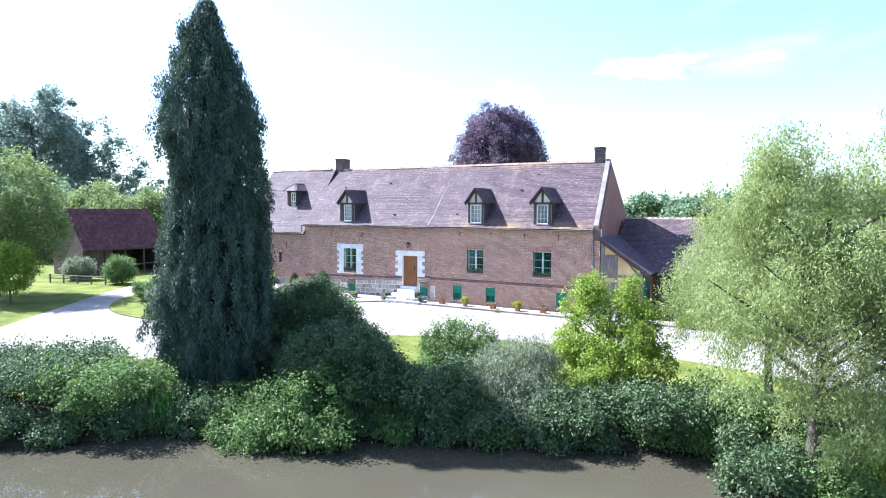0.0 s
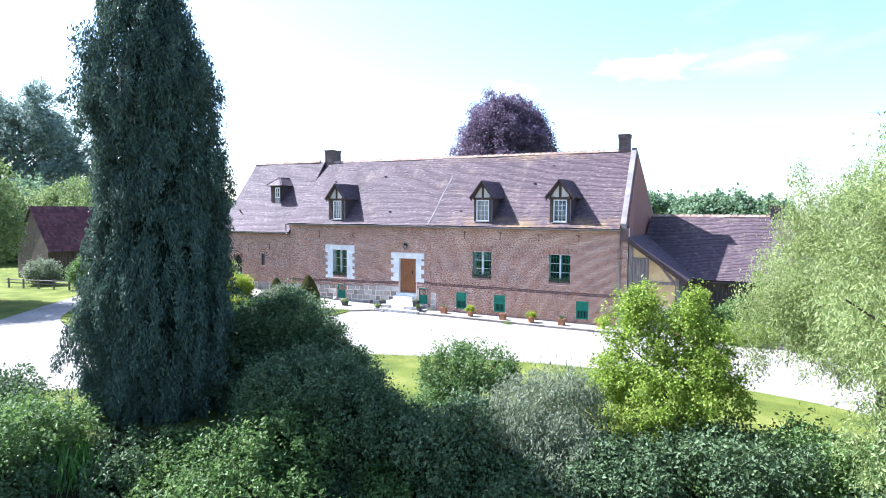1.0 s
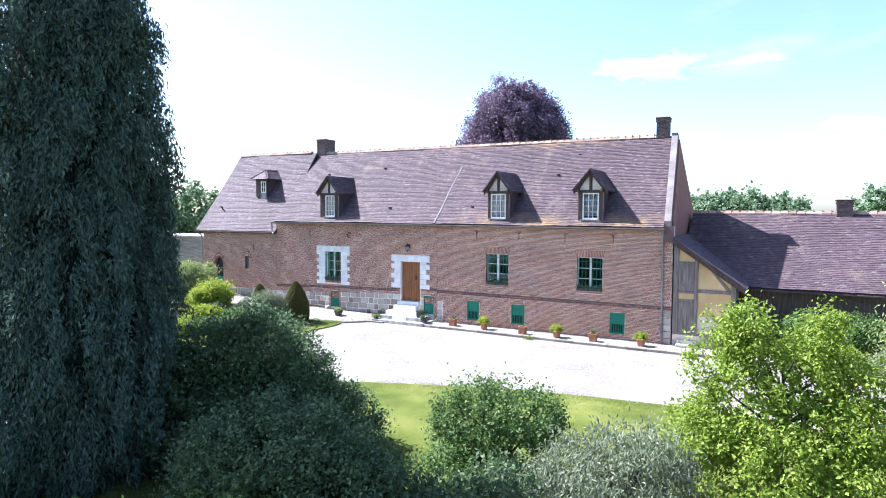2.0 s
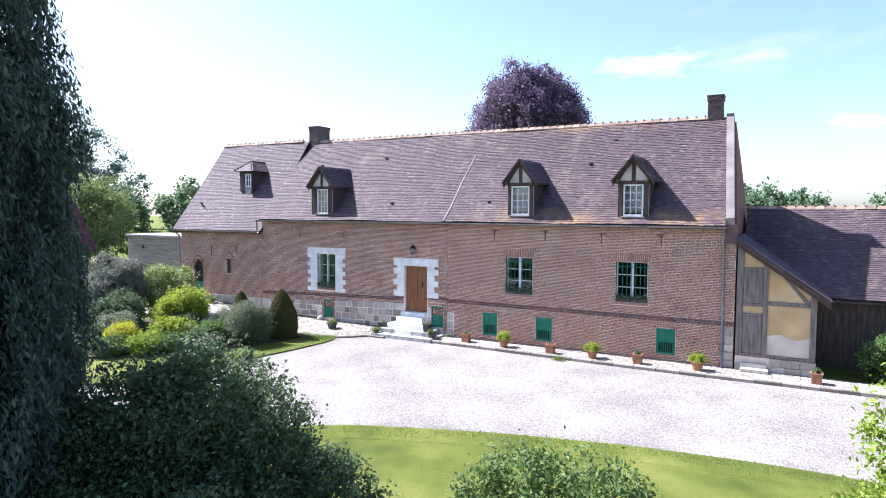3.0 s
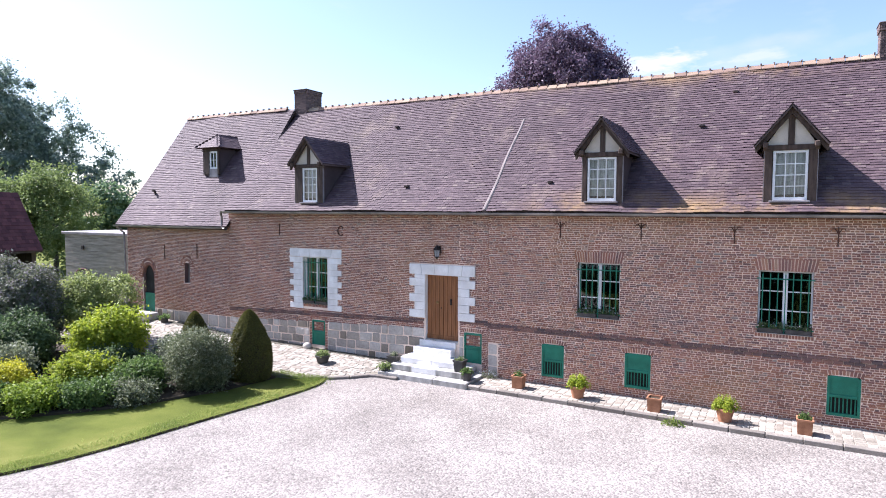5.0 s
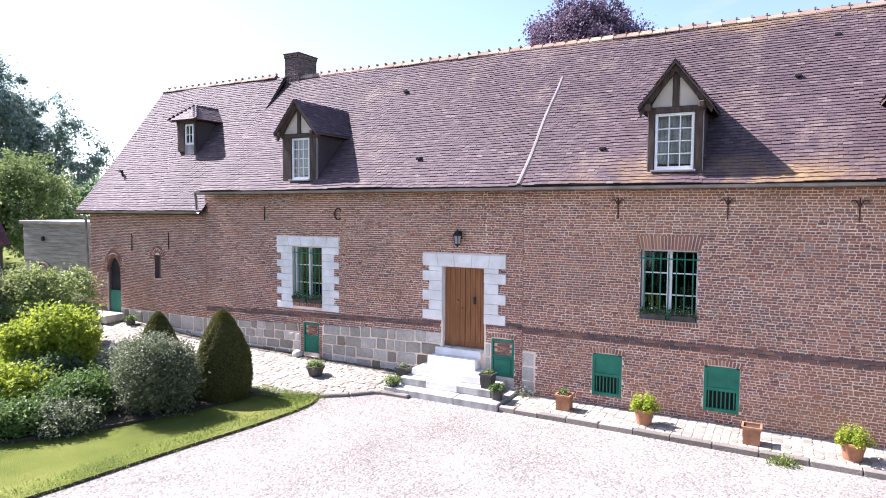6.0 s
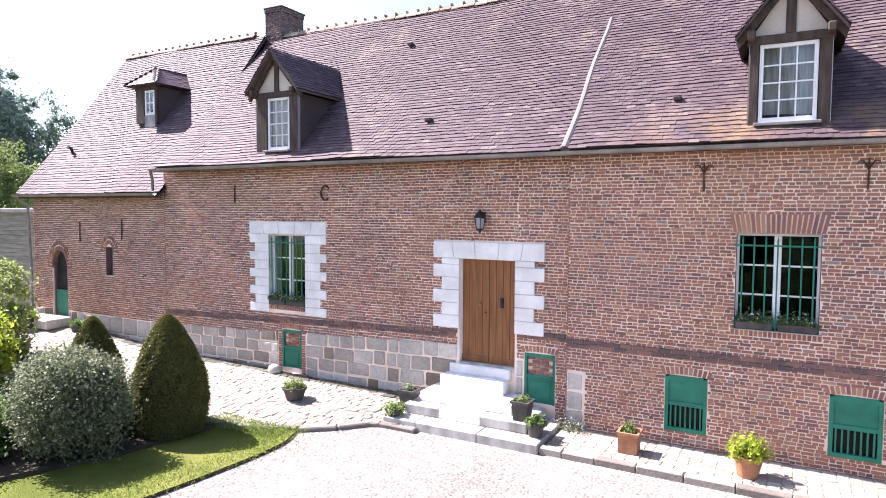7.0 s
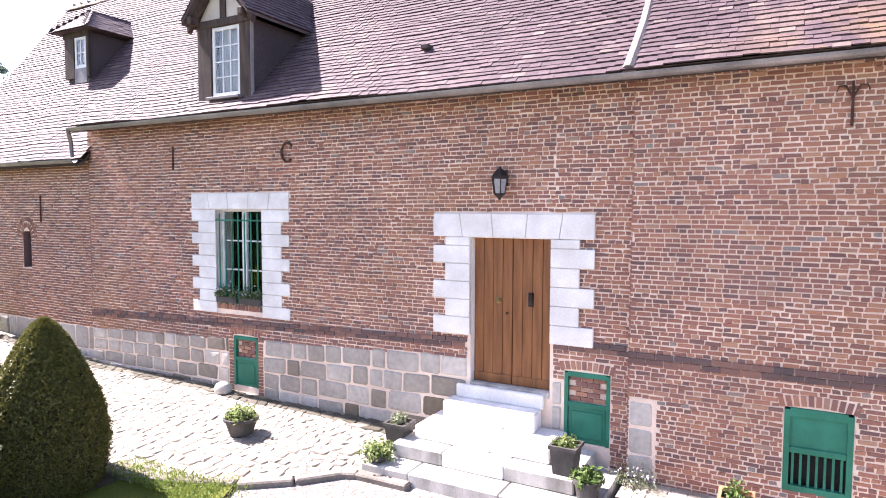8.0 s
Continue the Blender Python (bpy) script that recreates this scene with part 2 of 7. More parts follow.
L_gold = leaf_material("golden_leaf", (0.345, 0.368, 0.026), (0.483, 0.460, 0.032), (0.632, 0.575, 0.052), 0.4)
L_yew = leaf_material("yew_leaf", (0.075, 0.082, 0.02), (0.125, 0.125, 0.03), (0.20, 0.18, 0.05), 0.28)
L_poplar = leaf_material("poplar_leaf", (0.13, 0.185, 0.16), (0.21, 0.27, 0.225), (0.32, 0.38, 0.33), 0.45)
L_beech = leaf_material("copper_leaf", (0.095, 0.062, 0.10), (0.165, 0.115, 0.165), (0.27, 0.20, 0.27), 0.38)
# distance haze is mixed into this leaf colour, so it is paler
L_far_hazed = leaf_material("hazed_far_leaf", (0.10, 0.165, 0.085), (0.16, 0.235, 0.12), (0.235, 0.315, 0.18), 0.42)
L_orchard = leaf_material("orchard_leaf", (0.13, 0.18, 0.055), (0.20, 0.26, 0.085), (0.30, 0.35, 0.14), 0.45)
L_wist = leaf_material("mauve_shrub_leaf", (0.12, 0.145, 0.085), (0.19, 0.205, 0.13), (0.31, 0.28, 0.30), 0.35)
L_sage = leaf_material("sage_leaf", (0.10, 0.125, 0.06), (0.165, 0.19, 0.10), (0.28, 0.30, 0.19), 0.32)
L_chart = leaf_material("chartreuse_leaf", (0.20, 0.27, 0.025), (0.31, 0.38, 0.035), (0.45, 0.48, 0.06), 0.45)
L_reed = leaf_material("reed_leaf", (0.084, 0.208, 0.036), (0.141, 0.288, 0.054), (0.225, 0.384, 0.090), 0.4)
L_grass = leaf_material("grass_blade", (0.127, 0.192, 0.036), (0.197, 0.272, 0.054), (0.310, 0.336, 0.108), 0.4)
L_flower = leaf_material("flower_petal", (0.600, 0.600, 0.672), (0.700, 0.680, 0.700), (0.700, 0.700, 0.700), 0.3)

M_glass = bpy.data.materials.new("window_glass")
M_glass.use_nodes = True
gb = M_glass.node_tree.nodes["Principled BSDF"]
gb.inputs["Transmission Weight"].default_value, gb.inputs["Roughness"].default_value, gb.inputs["IOR"].default_value = 1.0, 0.0, 1.45
gb.inputs["Base Color"].default_value = (0.92, 0.96, 0.95, 1)

M_water = bpy.data.materials.new("pond_water")
M_water.use_nodes = True
wb = M_water.node_tree.nodes["Principled BSDF"]
wb.inputs["Base Color"].default_value, wb.inputs["Roughness"].default_value, wb.inputs["IOR"].default_value = (0.060, 0.053, 0.036, 1), 0.0, 1.45
wnz, wbp = M_water.node_tree.nodes.new("ShaderNodeTexNoise"), M_water.node_tree.nodes.new("ShaderNodeBump")
wnz.inputs["Scale"].default_value, wnz.inputs["Detail"].default_value = 1.3, 3.0
wbp.inputs["Strength"].default_value, wbp.inputs["Distance"].default_value = 0.05, 0.03
M_water.node_tree.links.new(wnz.outputs["Fac"], wbp.inputs["Height"])
M_water.node_tree.links.new(wbp.outputs["Normal"], wb.inputs["Normal"])


# ochre and pale lichen patches over the roof tiles
tn, tl = M_tile.node_tree.nodes, M_tile.node_tree.links
t_b = tn["Principled BSDF"]
t_col = t_b.inputs["Base Color"].links[0].from_socket
t_geo, t_map, t_noise, t_ramp, t_mix = tn.new("ShaderNodeNewGeometry"), tn.new("ShaderNodeMapping"), tn.new("ShaderNodeTexNoise"), tn.new("ShaderNodeValToRGB"), tn.new("ShaderNodeMix")
t_map.inputs["Scale"].default_value = (1.0, 0.6, 0.6)
t_noise.inputs["Scale"].default_value, t_noise.inputs["Detail"].default_value, t_noise.inputs["Roughness"].default_value = 0.75, 9.0, 0.72
t_ramp.color_ramp.elements[0].position, t_ramp.color_ramp.elements[1].position = 0.56, 0.76
t_ramp.color_ramp.elements[1].color = (0.75, 0.75, 0.75, 1)
t_mix.data_type = "RGBA"
tl.new(t_geo.outputs["Position"], t_map.inputs["Vector"]), tl.new(t_map.outputs["Vector"], t_noise.inputs["Vector"])
tl.new(t_noise.outputs["Fac"], t_ramp.inputs["Fac"]), tl.new(t_ramp.outputs["Color"], t_mix.inputs[0])
tl.new(t_col, t_mix.inputs[6])
t_mix.inputs[7].default_value = (0.24, 0.18, 0.14, 1)
tl.new(t_mix.outputs[2], t_b.inputs["Base Color"])

# old repairs and weathering on the brick: warm ochre and dull violet patches
for mat in (M_brick, M_brick_piece):
    n, l = mat.node_tree.nodes, mat.node_tree.links
    bs = n["Principled BSDF"]
    col = bs.inputs["Base Color"].links[0].from_socket
    for k, (sc, lo, hi, tint) in enumerate(((0.42, 0.52, 0.72, (0.38, 0.20, 0.095)), (0.55, 0.56, 0.76, (0.19, 0.135, 0.14)))):
        geo, mp, nz, rp, mx = n.new("ShaderNodeNewGeometry"), n.new("ShaderNodeMapping"), n.new("ShaderNodeTexNoise"), n.new("ShaderNodeMapRange"), n.new("ShaderNodeMix")
        mp.inputs["Location"].default_value, mp.inputs["Scale"].default_value = (7.3 * k, 0, 3.1 * k), (0.6, 1.0, 1.3)
        nz.inputs["Scale"].default_value, nz.inputs["Detail"].default_value = sc, 7.0
        rp.inputs["From Min"].default_value, rp.inputs["From Max"].default_value, rp.inputs["To Max"].default_value = lo, hi, 0.5
        mx.data_type = "RGBA"
        l.new(geo.outputs["Position"], mp.inputs["Vector"]), l.new(mp.outputs["Vector"], nz.inputs["Vector"])
        l.new(nz.outputs["Fac"], rp.inputs["Value"]), l.new(rp.outputs["Result"], mx.inputs[0])
        l.new(col, mx.inputs[6])
        mx.inputs[7].default_value = (*tint, 1)
        col = mx.outputs[2]
    l.new(col, bs.inputs["Base Color"])

# golden lichen along the eave by the dormers and on the right-hand ridge
t_sep = tn.new("ShaderNodeSeparateXYZ")
tl.new(t_geo.outputs["Position"], t_sep.inputs["Vector"])
t_last = t_mix.outputs[2]
for z_a, z_b, x_a, x_b, fac in ((5.95, 5.40, 0.8, 2.6, 0.8), (9.15, 9.65, -2.0, 5.0, 0.65)):
    house_only = tn.new("ShaderNodeMapRange")
    house_only.inputs["From Min"].default_value, house_only.inputs["From Max"].default_value = 11.78, 11.70
    rz, rx, m1, m2, nz, rn, mx = tn.new("ShaderNodeMapRange"), tn.new("ShaderNodeMapRange"), tn.new("ShaderNodeMath"), tn.new("ShaderNodeMath"), tn.new("ShaderNodeTexNoise"), tn.new("ShaderNodeMapRange"), tn.new("ShaderNodeMix")
    rz.inputs["From Min"].default_value, rz.inputs["From Max"].default_value = z_a, z_b
    rx.inputs["From Min"].default_value, rx.inputs["From Max"].default_value = x_a, x_b
    rn.inputs["From Min"].default_value, rn.inputs["From Max"].default_value, rn.inputs["To Max"].default_value = 0.44, 0.66, fac
    nz.inputs["Scale"].default_value, nz.inputs["Detail"].default_value, nz.inputs["Roughness"].default_value = 0.9, 8.0, 0.68
    m1.operation = m2.operation = "MULTIPLY"
    mx.data_type = "RGBA"
    tl.new(t_sep.outputs["Z"], rz.inputs["Value"]), tl.new(t_sep.outputs["X"], rx.inputs["Value"]), tl.new(t_geo.outputs["Position"], nz.inputs["Vector"]), tl.new(nz.outputs["Fac"], rn.inputs["Value"])
    m3 = tn.new("ShaderNodeMath")
    m3.operation = "MULTIPLY"
    tl.new(t_sep.outputs["X"], house_only.inputs["Value"]), tl.new(rx.outputs["Result"], m3.inputs[0]), tl.new(house_only.outputs["Result"], m3.inputs[1])
    tl.new(rz.outputs["Result"], m1.inputs[0]), tl.new(m3.outputs[0], m1.inputs[1]), tl.new(m1.outputs[0], m2.inputs[0]), tl.new(rn.outputs["Result"], m2.inputs[1])
    tl.new(m2.outputs[0], mx.inputs[0]), tl.new(t_last, mx.inputs[6])
    mx.inputs[7].default_value = (0.34, 0.215, 0.085, 1)
    t_last = mx.outputs[2]
tl.new(t_last, t_b.inputs["Base Color"])

# pebbles in the gravel: cells of uneven tone over the larger drifts
gn, gl = M_gravel.node_tree.nodes, M_gravel.node_tree.links
g_b = gn["Principled BSDF"]
g_col = g_b.inputs["Base Color"].links[0].from_socket
g_tc, g_vor, g_vor2, g_rng, g_mul, g_bump = gn.new("ShaderNodeTexCoord"), gn.new("ShaderNodeTexVoronoi"), gn.new("ShaderNodeTexVoronoi"), gn.new("ShaderNodeMapRange"), gn.new("ShaderNodeVectorMath"), gn.new("ShaderNodeBump")
g_vor.inputs["Scale"].default_value, g_vor2.inputs["Scale"].default_value = 21.0, 38.0
g_add = gn.new("ShaderNodeMath")
g_add.operation = "ADD"
g_sep, g_sep2 = gn.new("ShaderNodeSeparateColor"), gn.new("ShaderNodeSeparateColor")
gl.new(g_tc.outputs["Object"], g_vor.inputs["Vector"]), gl.new(g_tc.outputs["Object"], g_vor2.inputs["Vector"])
gl.new(g_vor.outputs["Color"], g_sep.inputs["Color"]), gl.new(g_vor2.outputs["Color"], g_sep2.inputs["Color"])
gl.new(g_sep.outputs["Red"], g_add.inputs[0]), gl.new(g_sep2.outputs["Red"], g_add.inputs[1])
g_rng.inputs["From Min"].default_value, g_rng.inputs["From Max"].default_value = 0.0, 2.0
g_rng.inputs["To Min"].default_value, g_rng.inputs["To Max"].default_value = 0.5, 1.45
g_mul.operation = "SCALE"
gl.new(g_add.outputs[0], g_rng.inputs["Value"])
gl.new(g_col, g_mul.inputs[0]), gl.new(g_rng.outputs["Result"], g_mul.inputs["Scale"])
gl.new(g_mul.outputs["Vector"], g_b.inputs["Base Color"])
g_bump.inputs["Strength"].default_value, g_bump.inputs["Distance"].default_value = 0.7, 0.022
g_bump.invert = True
gl.new(g_vor.outputs["Distance"], g_bump.inputs["Height"]), gl.new(g_bump.outputs["Normal"], g_b.inputs["Normal"])

# bare earth on the steep pond bank, turf above it
bn, bl = M_grass.node_tree.nodes, M_grass.node_tree.links
b_b = bn["Principled BSDF"]
b_col = b_b.inputs["Base Color"].links[0].from_socket
b_geo, b_sep, b_rng, b_mix = bn.new("ShaderNodeNewGeometry"), bn.new("ShaderNodeSeparateXYZ"), bn.new("ShaderNodeMapRange"), bn.new("ShaderNodeMix")
b_mix.data_type = "RGBA"
bl.new(b_geo.outputs["Position"], b_sep.inputs["Vector"]), bl.new(b_sep.outputs["Z"], b_rng.inputs["Value"])
b_rng.inputs["From Min"].default_value, b_rng.inputs["From Max"].default_value = -0.05, -0.28
b_rng.inputs["To Min"].default_value, b_rng.inputs["To Max"].default_value = 0.0, 1.0
bl.new(b_rng.outputs["Result"], b_mix.inputs[0]), bl.new(b_col, b_mix.inputs[6])
b_mix.inputs[7].default_value = (0.045, 0.036, 0.022, 1)
bl.new(b_mix.outputs[2], b_b.inputs["Base Color"])


# ---- building helpers ----
def box(bm, x0, x1, y0, y1, z0, z1):
    v = [bm.verts.new(p) for p in ((x0, y0, z0), (x1, y0, z0), (x1, y1, z0), (x0, y1, z0), (x0, y0, z1), (x1, y0, z1), (x1, y1, z1), (x0, y1, z1))]
    for f in ((3, 2, 1, 0), (4, 5, 6, 7), (0, 1, 5, 4), (1, 2, 6, 5), (2, 3, 7, 6), (3, 0, 4, 7)):
        bm.faces.new([v[i] for i in f])
    return v


def boxes(*dims):
    bm = bmesh.new()
    for d in dims:
        box(bm, *d)
    return bm


def soft(bm, width=0.006):
    bmesh.ops.bevel(bm, geom=list(bm.edges), offset=width, segments=1, affect="EDGES", clamp_overlap=True)
    return bm


def prism(points, axis, a, b):
    """A flat outline (two coordinates a point) pushed from a to b along an axis."""
    bm = bmesh.new()
    put = {"x": lambda p, t: (t, p[0], p[1]), "y": lambda p, t: (p[0], t, p[1]), "z": lambda p, t: (p[0], p[1], t)}[axis]
    lo, hi = [bm.verts.new(put(p, a)) for p in points], [bm.verts.new(put(p, b)) for p in points]
    bm.faces.new(lo), bm.faces.new(hi[::-1])
    for i in range(len(points)):
        j = (i + 1) % len(points)
        bm.faces.new((lo[i], hi[i], hi[j], lo[j]))
    bmesh.ops.recalc_face_normals(bm, faces=list(bm.faces))
    return bm


def tube(bm, path, radius, sides=8, radius_end=None):
    rings = []
    radius_end = radius if radius_end is None else radius_end
    for i, p in enumerate(path):
        p = Vector(p)
        way = (Vector(path[min(i + 1, len(path) - 1)]) - Vector(path[max(i - 1, 0)])).normalized()
        side = way.cross(Vector((0, 0, 1)) if abs(way.z) < 0.9 else Vector((1, 0, 0))).normalized()
        up = side.cross(way)
        r = radius + (radius_end - radius) * i / max(1, len(path) - 1)
        rings.append([bm.verts.new(p + side * r * math.cos(2 * math.pi * k / sides) + up * r * math.sin(2 * math.pi * k / sides)) for k in range(sides)])
    for a, b in zip(rings, rings[1:]):
        for k in range(sides):
            bm.faces.new((a[k], a[(k + 1) % sides], b[(k + 1) % sides], b[k]))
    bm.faces.new(rings[0]), bm.faces.new(rings[-1][::-1])
    return bm


def lathe(profile, sides=20, square=False):
    """A turned vessel from (radius, height) pairs; square gives a four-sided one."""
    bm = bmesh.new()
    n = 4 if square else sides
    turn = math.pi / 4 if square else 0
    k = math.sqrt(2) if square else 1
    rings = [[bm.verts.new((k * r * math.cos(turn + 2 * math.pi * i / n), k * r * math.sin(turn + 2 * math.pi * i / n), z)) for i in range(n)] for r, z in profile]
    for a, b in zip(rings, rings[1:]):
        for i in range(n):
            bm.faces.new((a[i], a[(i + 1) % n], b[(i + 1) % n], b[i]))
    bm.faces.new(rings[0][::-1]), bm.faces.new(rings[-1])
    return bm


def part(name, bm, mat, parent=None, label="", at=None, smooth=False):
    me = bpy.data.meshes.new(name)
    bm.normal_update()
    bm.to_mesh(me)
    bm.free()
    me.materials.append(mat)
    if smooth:
        me.polygons.foreach_set("use_smooth", [True] * len(me.polygons))
    ob = new(name, me)
    if parent is not None:
        ob.parent = parent
    if at is not None:
        ob.matrix_basis = at
    return tagged(ob, label)


def thing(name, label, category, at=(0, 0, 0), group="", kind=""):
    ob = new(name)
    ob.empty_display_size = 0.2
    ob.location = at
    return tagged(ob, label, category, group, kind)


def mesh_arrays(name, verts, faces, mat, parent=None, label="", kind="", smooth=False):
    """A mesh from an (n, 3) and an (m, 4) array."""
    me = bpy.data.meshes.new(name)
    verts, faces = np.asarray(verts, dtype=np.float32), np.asarray(faces, dtype=np.int32)
    k = faces.shape[1]
    me.vertices.add(len(verts)), me.loops.add(faces.size), me.polygons.add(len(faces))
    me.vertices.foreach_set("co", verts.ravel())
    me.loops.foreach_set("vertex_index", faces.ravel())
    me.polygons.foreach_set("loop_start", np.arange(0, faces.size, k, dtype=np.int32))
    me.polygons.foreach_set("loop_total", np.full(len(faces), k, dtype=np.int32))
    me.polygons.foreach_set("use_smooth", np.full(len(faces), smooth, dtype=bool))
    me.materials.append(mat)
    me.update(calc_edges=True)
    ob = new(name, me)
    if parent is not None:
        ob.parent = parent
    return tagged(ob, label, kind=kind)


BOX_FACES = np.array([(3, 2, 1, 0), (4, 5, 6, 7), (0, 1, 5, 4), (1, 2, 6, 5), (2, 3, 7, 6), (3, 0, 4, 7)])


def slabs(name, o, a, b, c, mat, parent=None, label="", kind="", jitter=0.0):
    """Many small blocks in one mesh: corner o and three edges each, all (n, 3) arrays."""
    o, a, b, c = (np.asarray(q, dtype=np.float32) for q in (o, a, b, c))
    v = np.stack([o, o + a, o + a + b, o + b, o + c, o + a + c, o + a + b + c, o + b + c], axis=1)
    if jitter:
        v = v + RNG.normal(0, jitter, v.shape)
    f = (np.arange(len(o))[:, None, None] * 8 + BOX_FACES[None]).reshape(-1, 4)
    return mesh_arrays(name, v.reshape(-1, 3), f, mat, parent, label, kind)


RNG = np.random.default_rng(7)


def rough_stones(name, stones, mat, parent, label="", seed=1, corner=0.75, uneven=0.07):
    """Worn stones in one mesh: each a centre, two half axes and a thickness vector; eight uneven sides and a rounded edge."""
    rng = np.random.default_rng(seed)
    n = len(stones)
    c, a, b, t = (np.array([q[k] for q in stones], dtype=np.float32)[:, None, :] for k in range(4))
    k = corner
    outline = np.array([(1, k), (k, 1), (-k, 1), (-1, k), (-1, -k), (-k, -1), (k, -1), (1, -k)])
    pts = outline[None] + rng.normal(0, uneven, (n, 8, 2)) * (1, 1)
    u, w = pts[..., :1], pts[..., 1:]
    low, mid, top = c + a * u + b * w, c + a * u + b * w + t * 0.62, c + (a * u + b * w) * 0.86 + t * (0.95 + rng.normal(0, 0.05, (n, 8, 1)))
    crown = c + t
    v = np.concatenate([low, mid, top, crown], axis=1)
    k = np.arange(8)
    nx = (k + 1) % 8
    quads = np.concatenate([np.stack([k, nx, nx + 8, k + 8], 1), np.stack([k + 8, nx + 8, nx + 16, k + 16], 1), np.stack([k[::2] + 16, nx[::2] + 16, (nx[::2] + 1) % 8 + 16, np.full(4, 24)], 1)])
    f = (np.arange(n)[:, None, None] * 25 + quads[None]).reshape(-1, 4)
    ob = mesh_arrays(name, v.reshape(-1, 3), f, mat, parent, label, "stuff")
    bm = bmesh.new()
    bm.from_mesh(ob.data)
    bmesh.ops.recalc_face_normals(bm, faces=list(bm.faces))
    bm.to_mesh(ob.data)
    bm.free()
    return ob


# ---- leaves ----
def leaf_cloud(centres, out, size, mat, name, parent, droop=0.0, long=1.7, seed=1, label="", kind=""):
    """Small folded leaves: a kite of two triangles each, turned about the way out, drooping by droop."""
    rng = np.random.default_rng(seed)
    n = len(centres)
    s = size * rng.uniform(0.6, 1.35, (n, 1))
    way = rng.normal(0, 1, (n, 3)) + out * 0.5 + np.array([0, 0, -2.2 * droop])
    way /= np.linalg.norm(way, axis=1, keepdims=True)
    nor = rng.normal(0, 0.8, (n, 3)) + out * 0.7 + np.array([0, 0, 0.7])
    side = np.cross(way, nor)
    side /= np.linalg.norm(side, axis=1, keepdims=True) + 1e-9
    up = np.cross(side, way)
    w = s / long
    v = np.stack([centres - way * s * 0.5, centres + side * w * 0.5 + up * s * 0.1, centres + way * s * 0.5, centres - side * w * 0.5 + up * s * 0.1], axis=1)
    f = np.arange(n * 4).reshape(-1, 4)
    return mesh_arrays(name, v.reshape(-1, 3), f, mat, parent, label, kind)


def blob_points(blobs, n, clump, spread, seed, shell=0.75, hollow=0.0):
    """Leaf places: clumps near the skin of each ellipsoid (cx, cy, cz, rx, ry, rz), leaves round each clump."""
    rng = np.random.default_rng(seed)
    blobs = np.array(blobs, dtype=float)
    weight = (blobs[:, 3] * blobs[:, 4] * blobs[:, 5]) ** 0.67
    weight /= weight.sum()
    k = max(4, n // clump)
    pick = rng.choice(len(blobs), k, p=weight)
    d = rng.normal(0, 1, (k, 3))
    d /= np.linalg.norm(d, axis=1, keepdims=True)
    rad = np.clip(rng.normal(shell + 0.12, 0.16, (k, 1)), 0.25, 1.12)
    c = blobs[pick, :3] + d * blobs[pick, 3:] * rad
    which = rng.integers(0, k, n)
    p = c[which] + rng.normal(0, spread, (n, 3)) * rng.uniform(0.4, 1.2, (k, 1))[which]
    return p, d[which]


def lumpy(r, h, seed, n=7, lift=0.45):
    """A body and several uneven lumps round it, for a shrub of that radius and height."""
    rg = random.Random(seed)
    out = [(0, 0, h * lift, r * 0.8, r * 0.8, h * 0.5)]
    for i in range(n):
        a = 2 * math.pi * i / n + rg.uniform(-0.5, 0.5)
        d, s = r * rg.uniform(0.35, 0.75), rg.uniform(0.28, 0.5)
        out.append((math.cos(a) * d, math.sin(a) * d, h * rg.uniform(0.25, 0.78), r * s, r * s, h * s * rg.uniform(0.6, 0.9)))
    return out


def trunk_mesh(height, radius, limbs, seed, reach=0.5, start=0.35, lean=0.0):
    rng = random.Random(seed)
    bm = bmesh.new()
    path = [(lean * (i / 6) ** 2 + rng.uniform(-1, 1) * radius * 0.4 * (i > 0), rng.uniform(-1, 1) * radius * 0.4 * (i > 0), -0.4 + (height + 0.4) * i / 6) for i in range(7)]
    tube(bm, path, radius, 8, radius * 0.25)
    for i in range(limbs):
        z = height * (start + (0.95 - start) * i / max(1, limbs))
        a = i * 2.4 + rng.uniform(-0.4, 0.4)
        r = height * reach * rng.uniform(0.55, 1.0) * (1.1 - 0.5 * z / height)
        base = Vector((lean * (z / height) ** 2, 0, z))
        tube(bm, [base, base + Vector((math.cos(a) * r * 0.5, math.sin(a) * r * 0.5, r * 0.30)), base + Vector((math.cos(a) * r, math.sin(a) * r, r * 0.62))], radius * 0.38, 6, radius * 0.08)
    return bm


def plant(name, label, category, at, blobs, leaves, size, mat, seed, clump=40, spread=0.16, shell=0.75, droop=0.0, long=1.7, trunk=None, group="", stems=0):
    """A tree or shrub: trunk with limbs (or stems) and a crown of leaf clumps, at a place on the ground."""
    ob = thing(name, label, category, at, group)
    if trunk:
        part("trunk", trunk_mesh(*trunk, seed), M_bark, ob, smooth=True)
    if stems:
        rng = random.Random(seed)
        bm = bmesh.new()
        for i in range(stems):
            b = blobs[i % len(blobs)]
            end = Vector((b[0] + rng.uniform(-0.6, 0.6) * b[3], b[1] + rng.uniform(-0.6, 0.6) * b[4], b[2] + 0.5 * b[5]))
            foot = Vector((rng.uniform(-0.25, 0.25), rng.uniform(-0.25, 0.25), -0.3))
            tube(bm, [foot, foot.lerp(end, 0.5) + Vector((0, 0, 0.12 * end.z)), end], 0.035, 5, 0.01)
        part("stem", bm, M_bark, ob, smooth=True)
    p, d = blob_points(blobs, leaves, clump, spread, seed, shell)
    leaf_cloud(p, d, size, mat, "crown", ob, droop, long, seed)
    return ob


from mathutils.geometry import tessellate_polygon

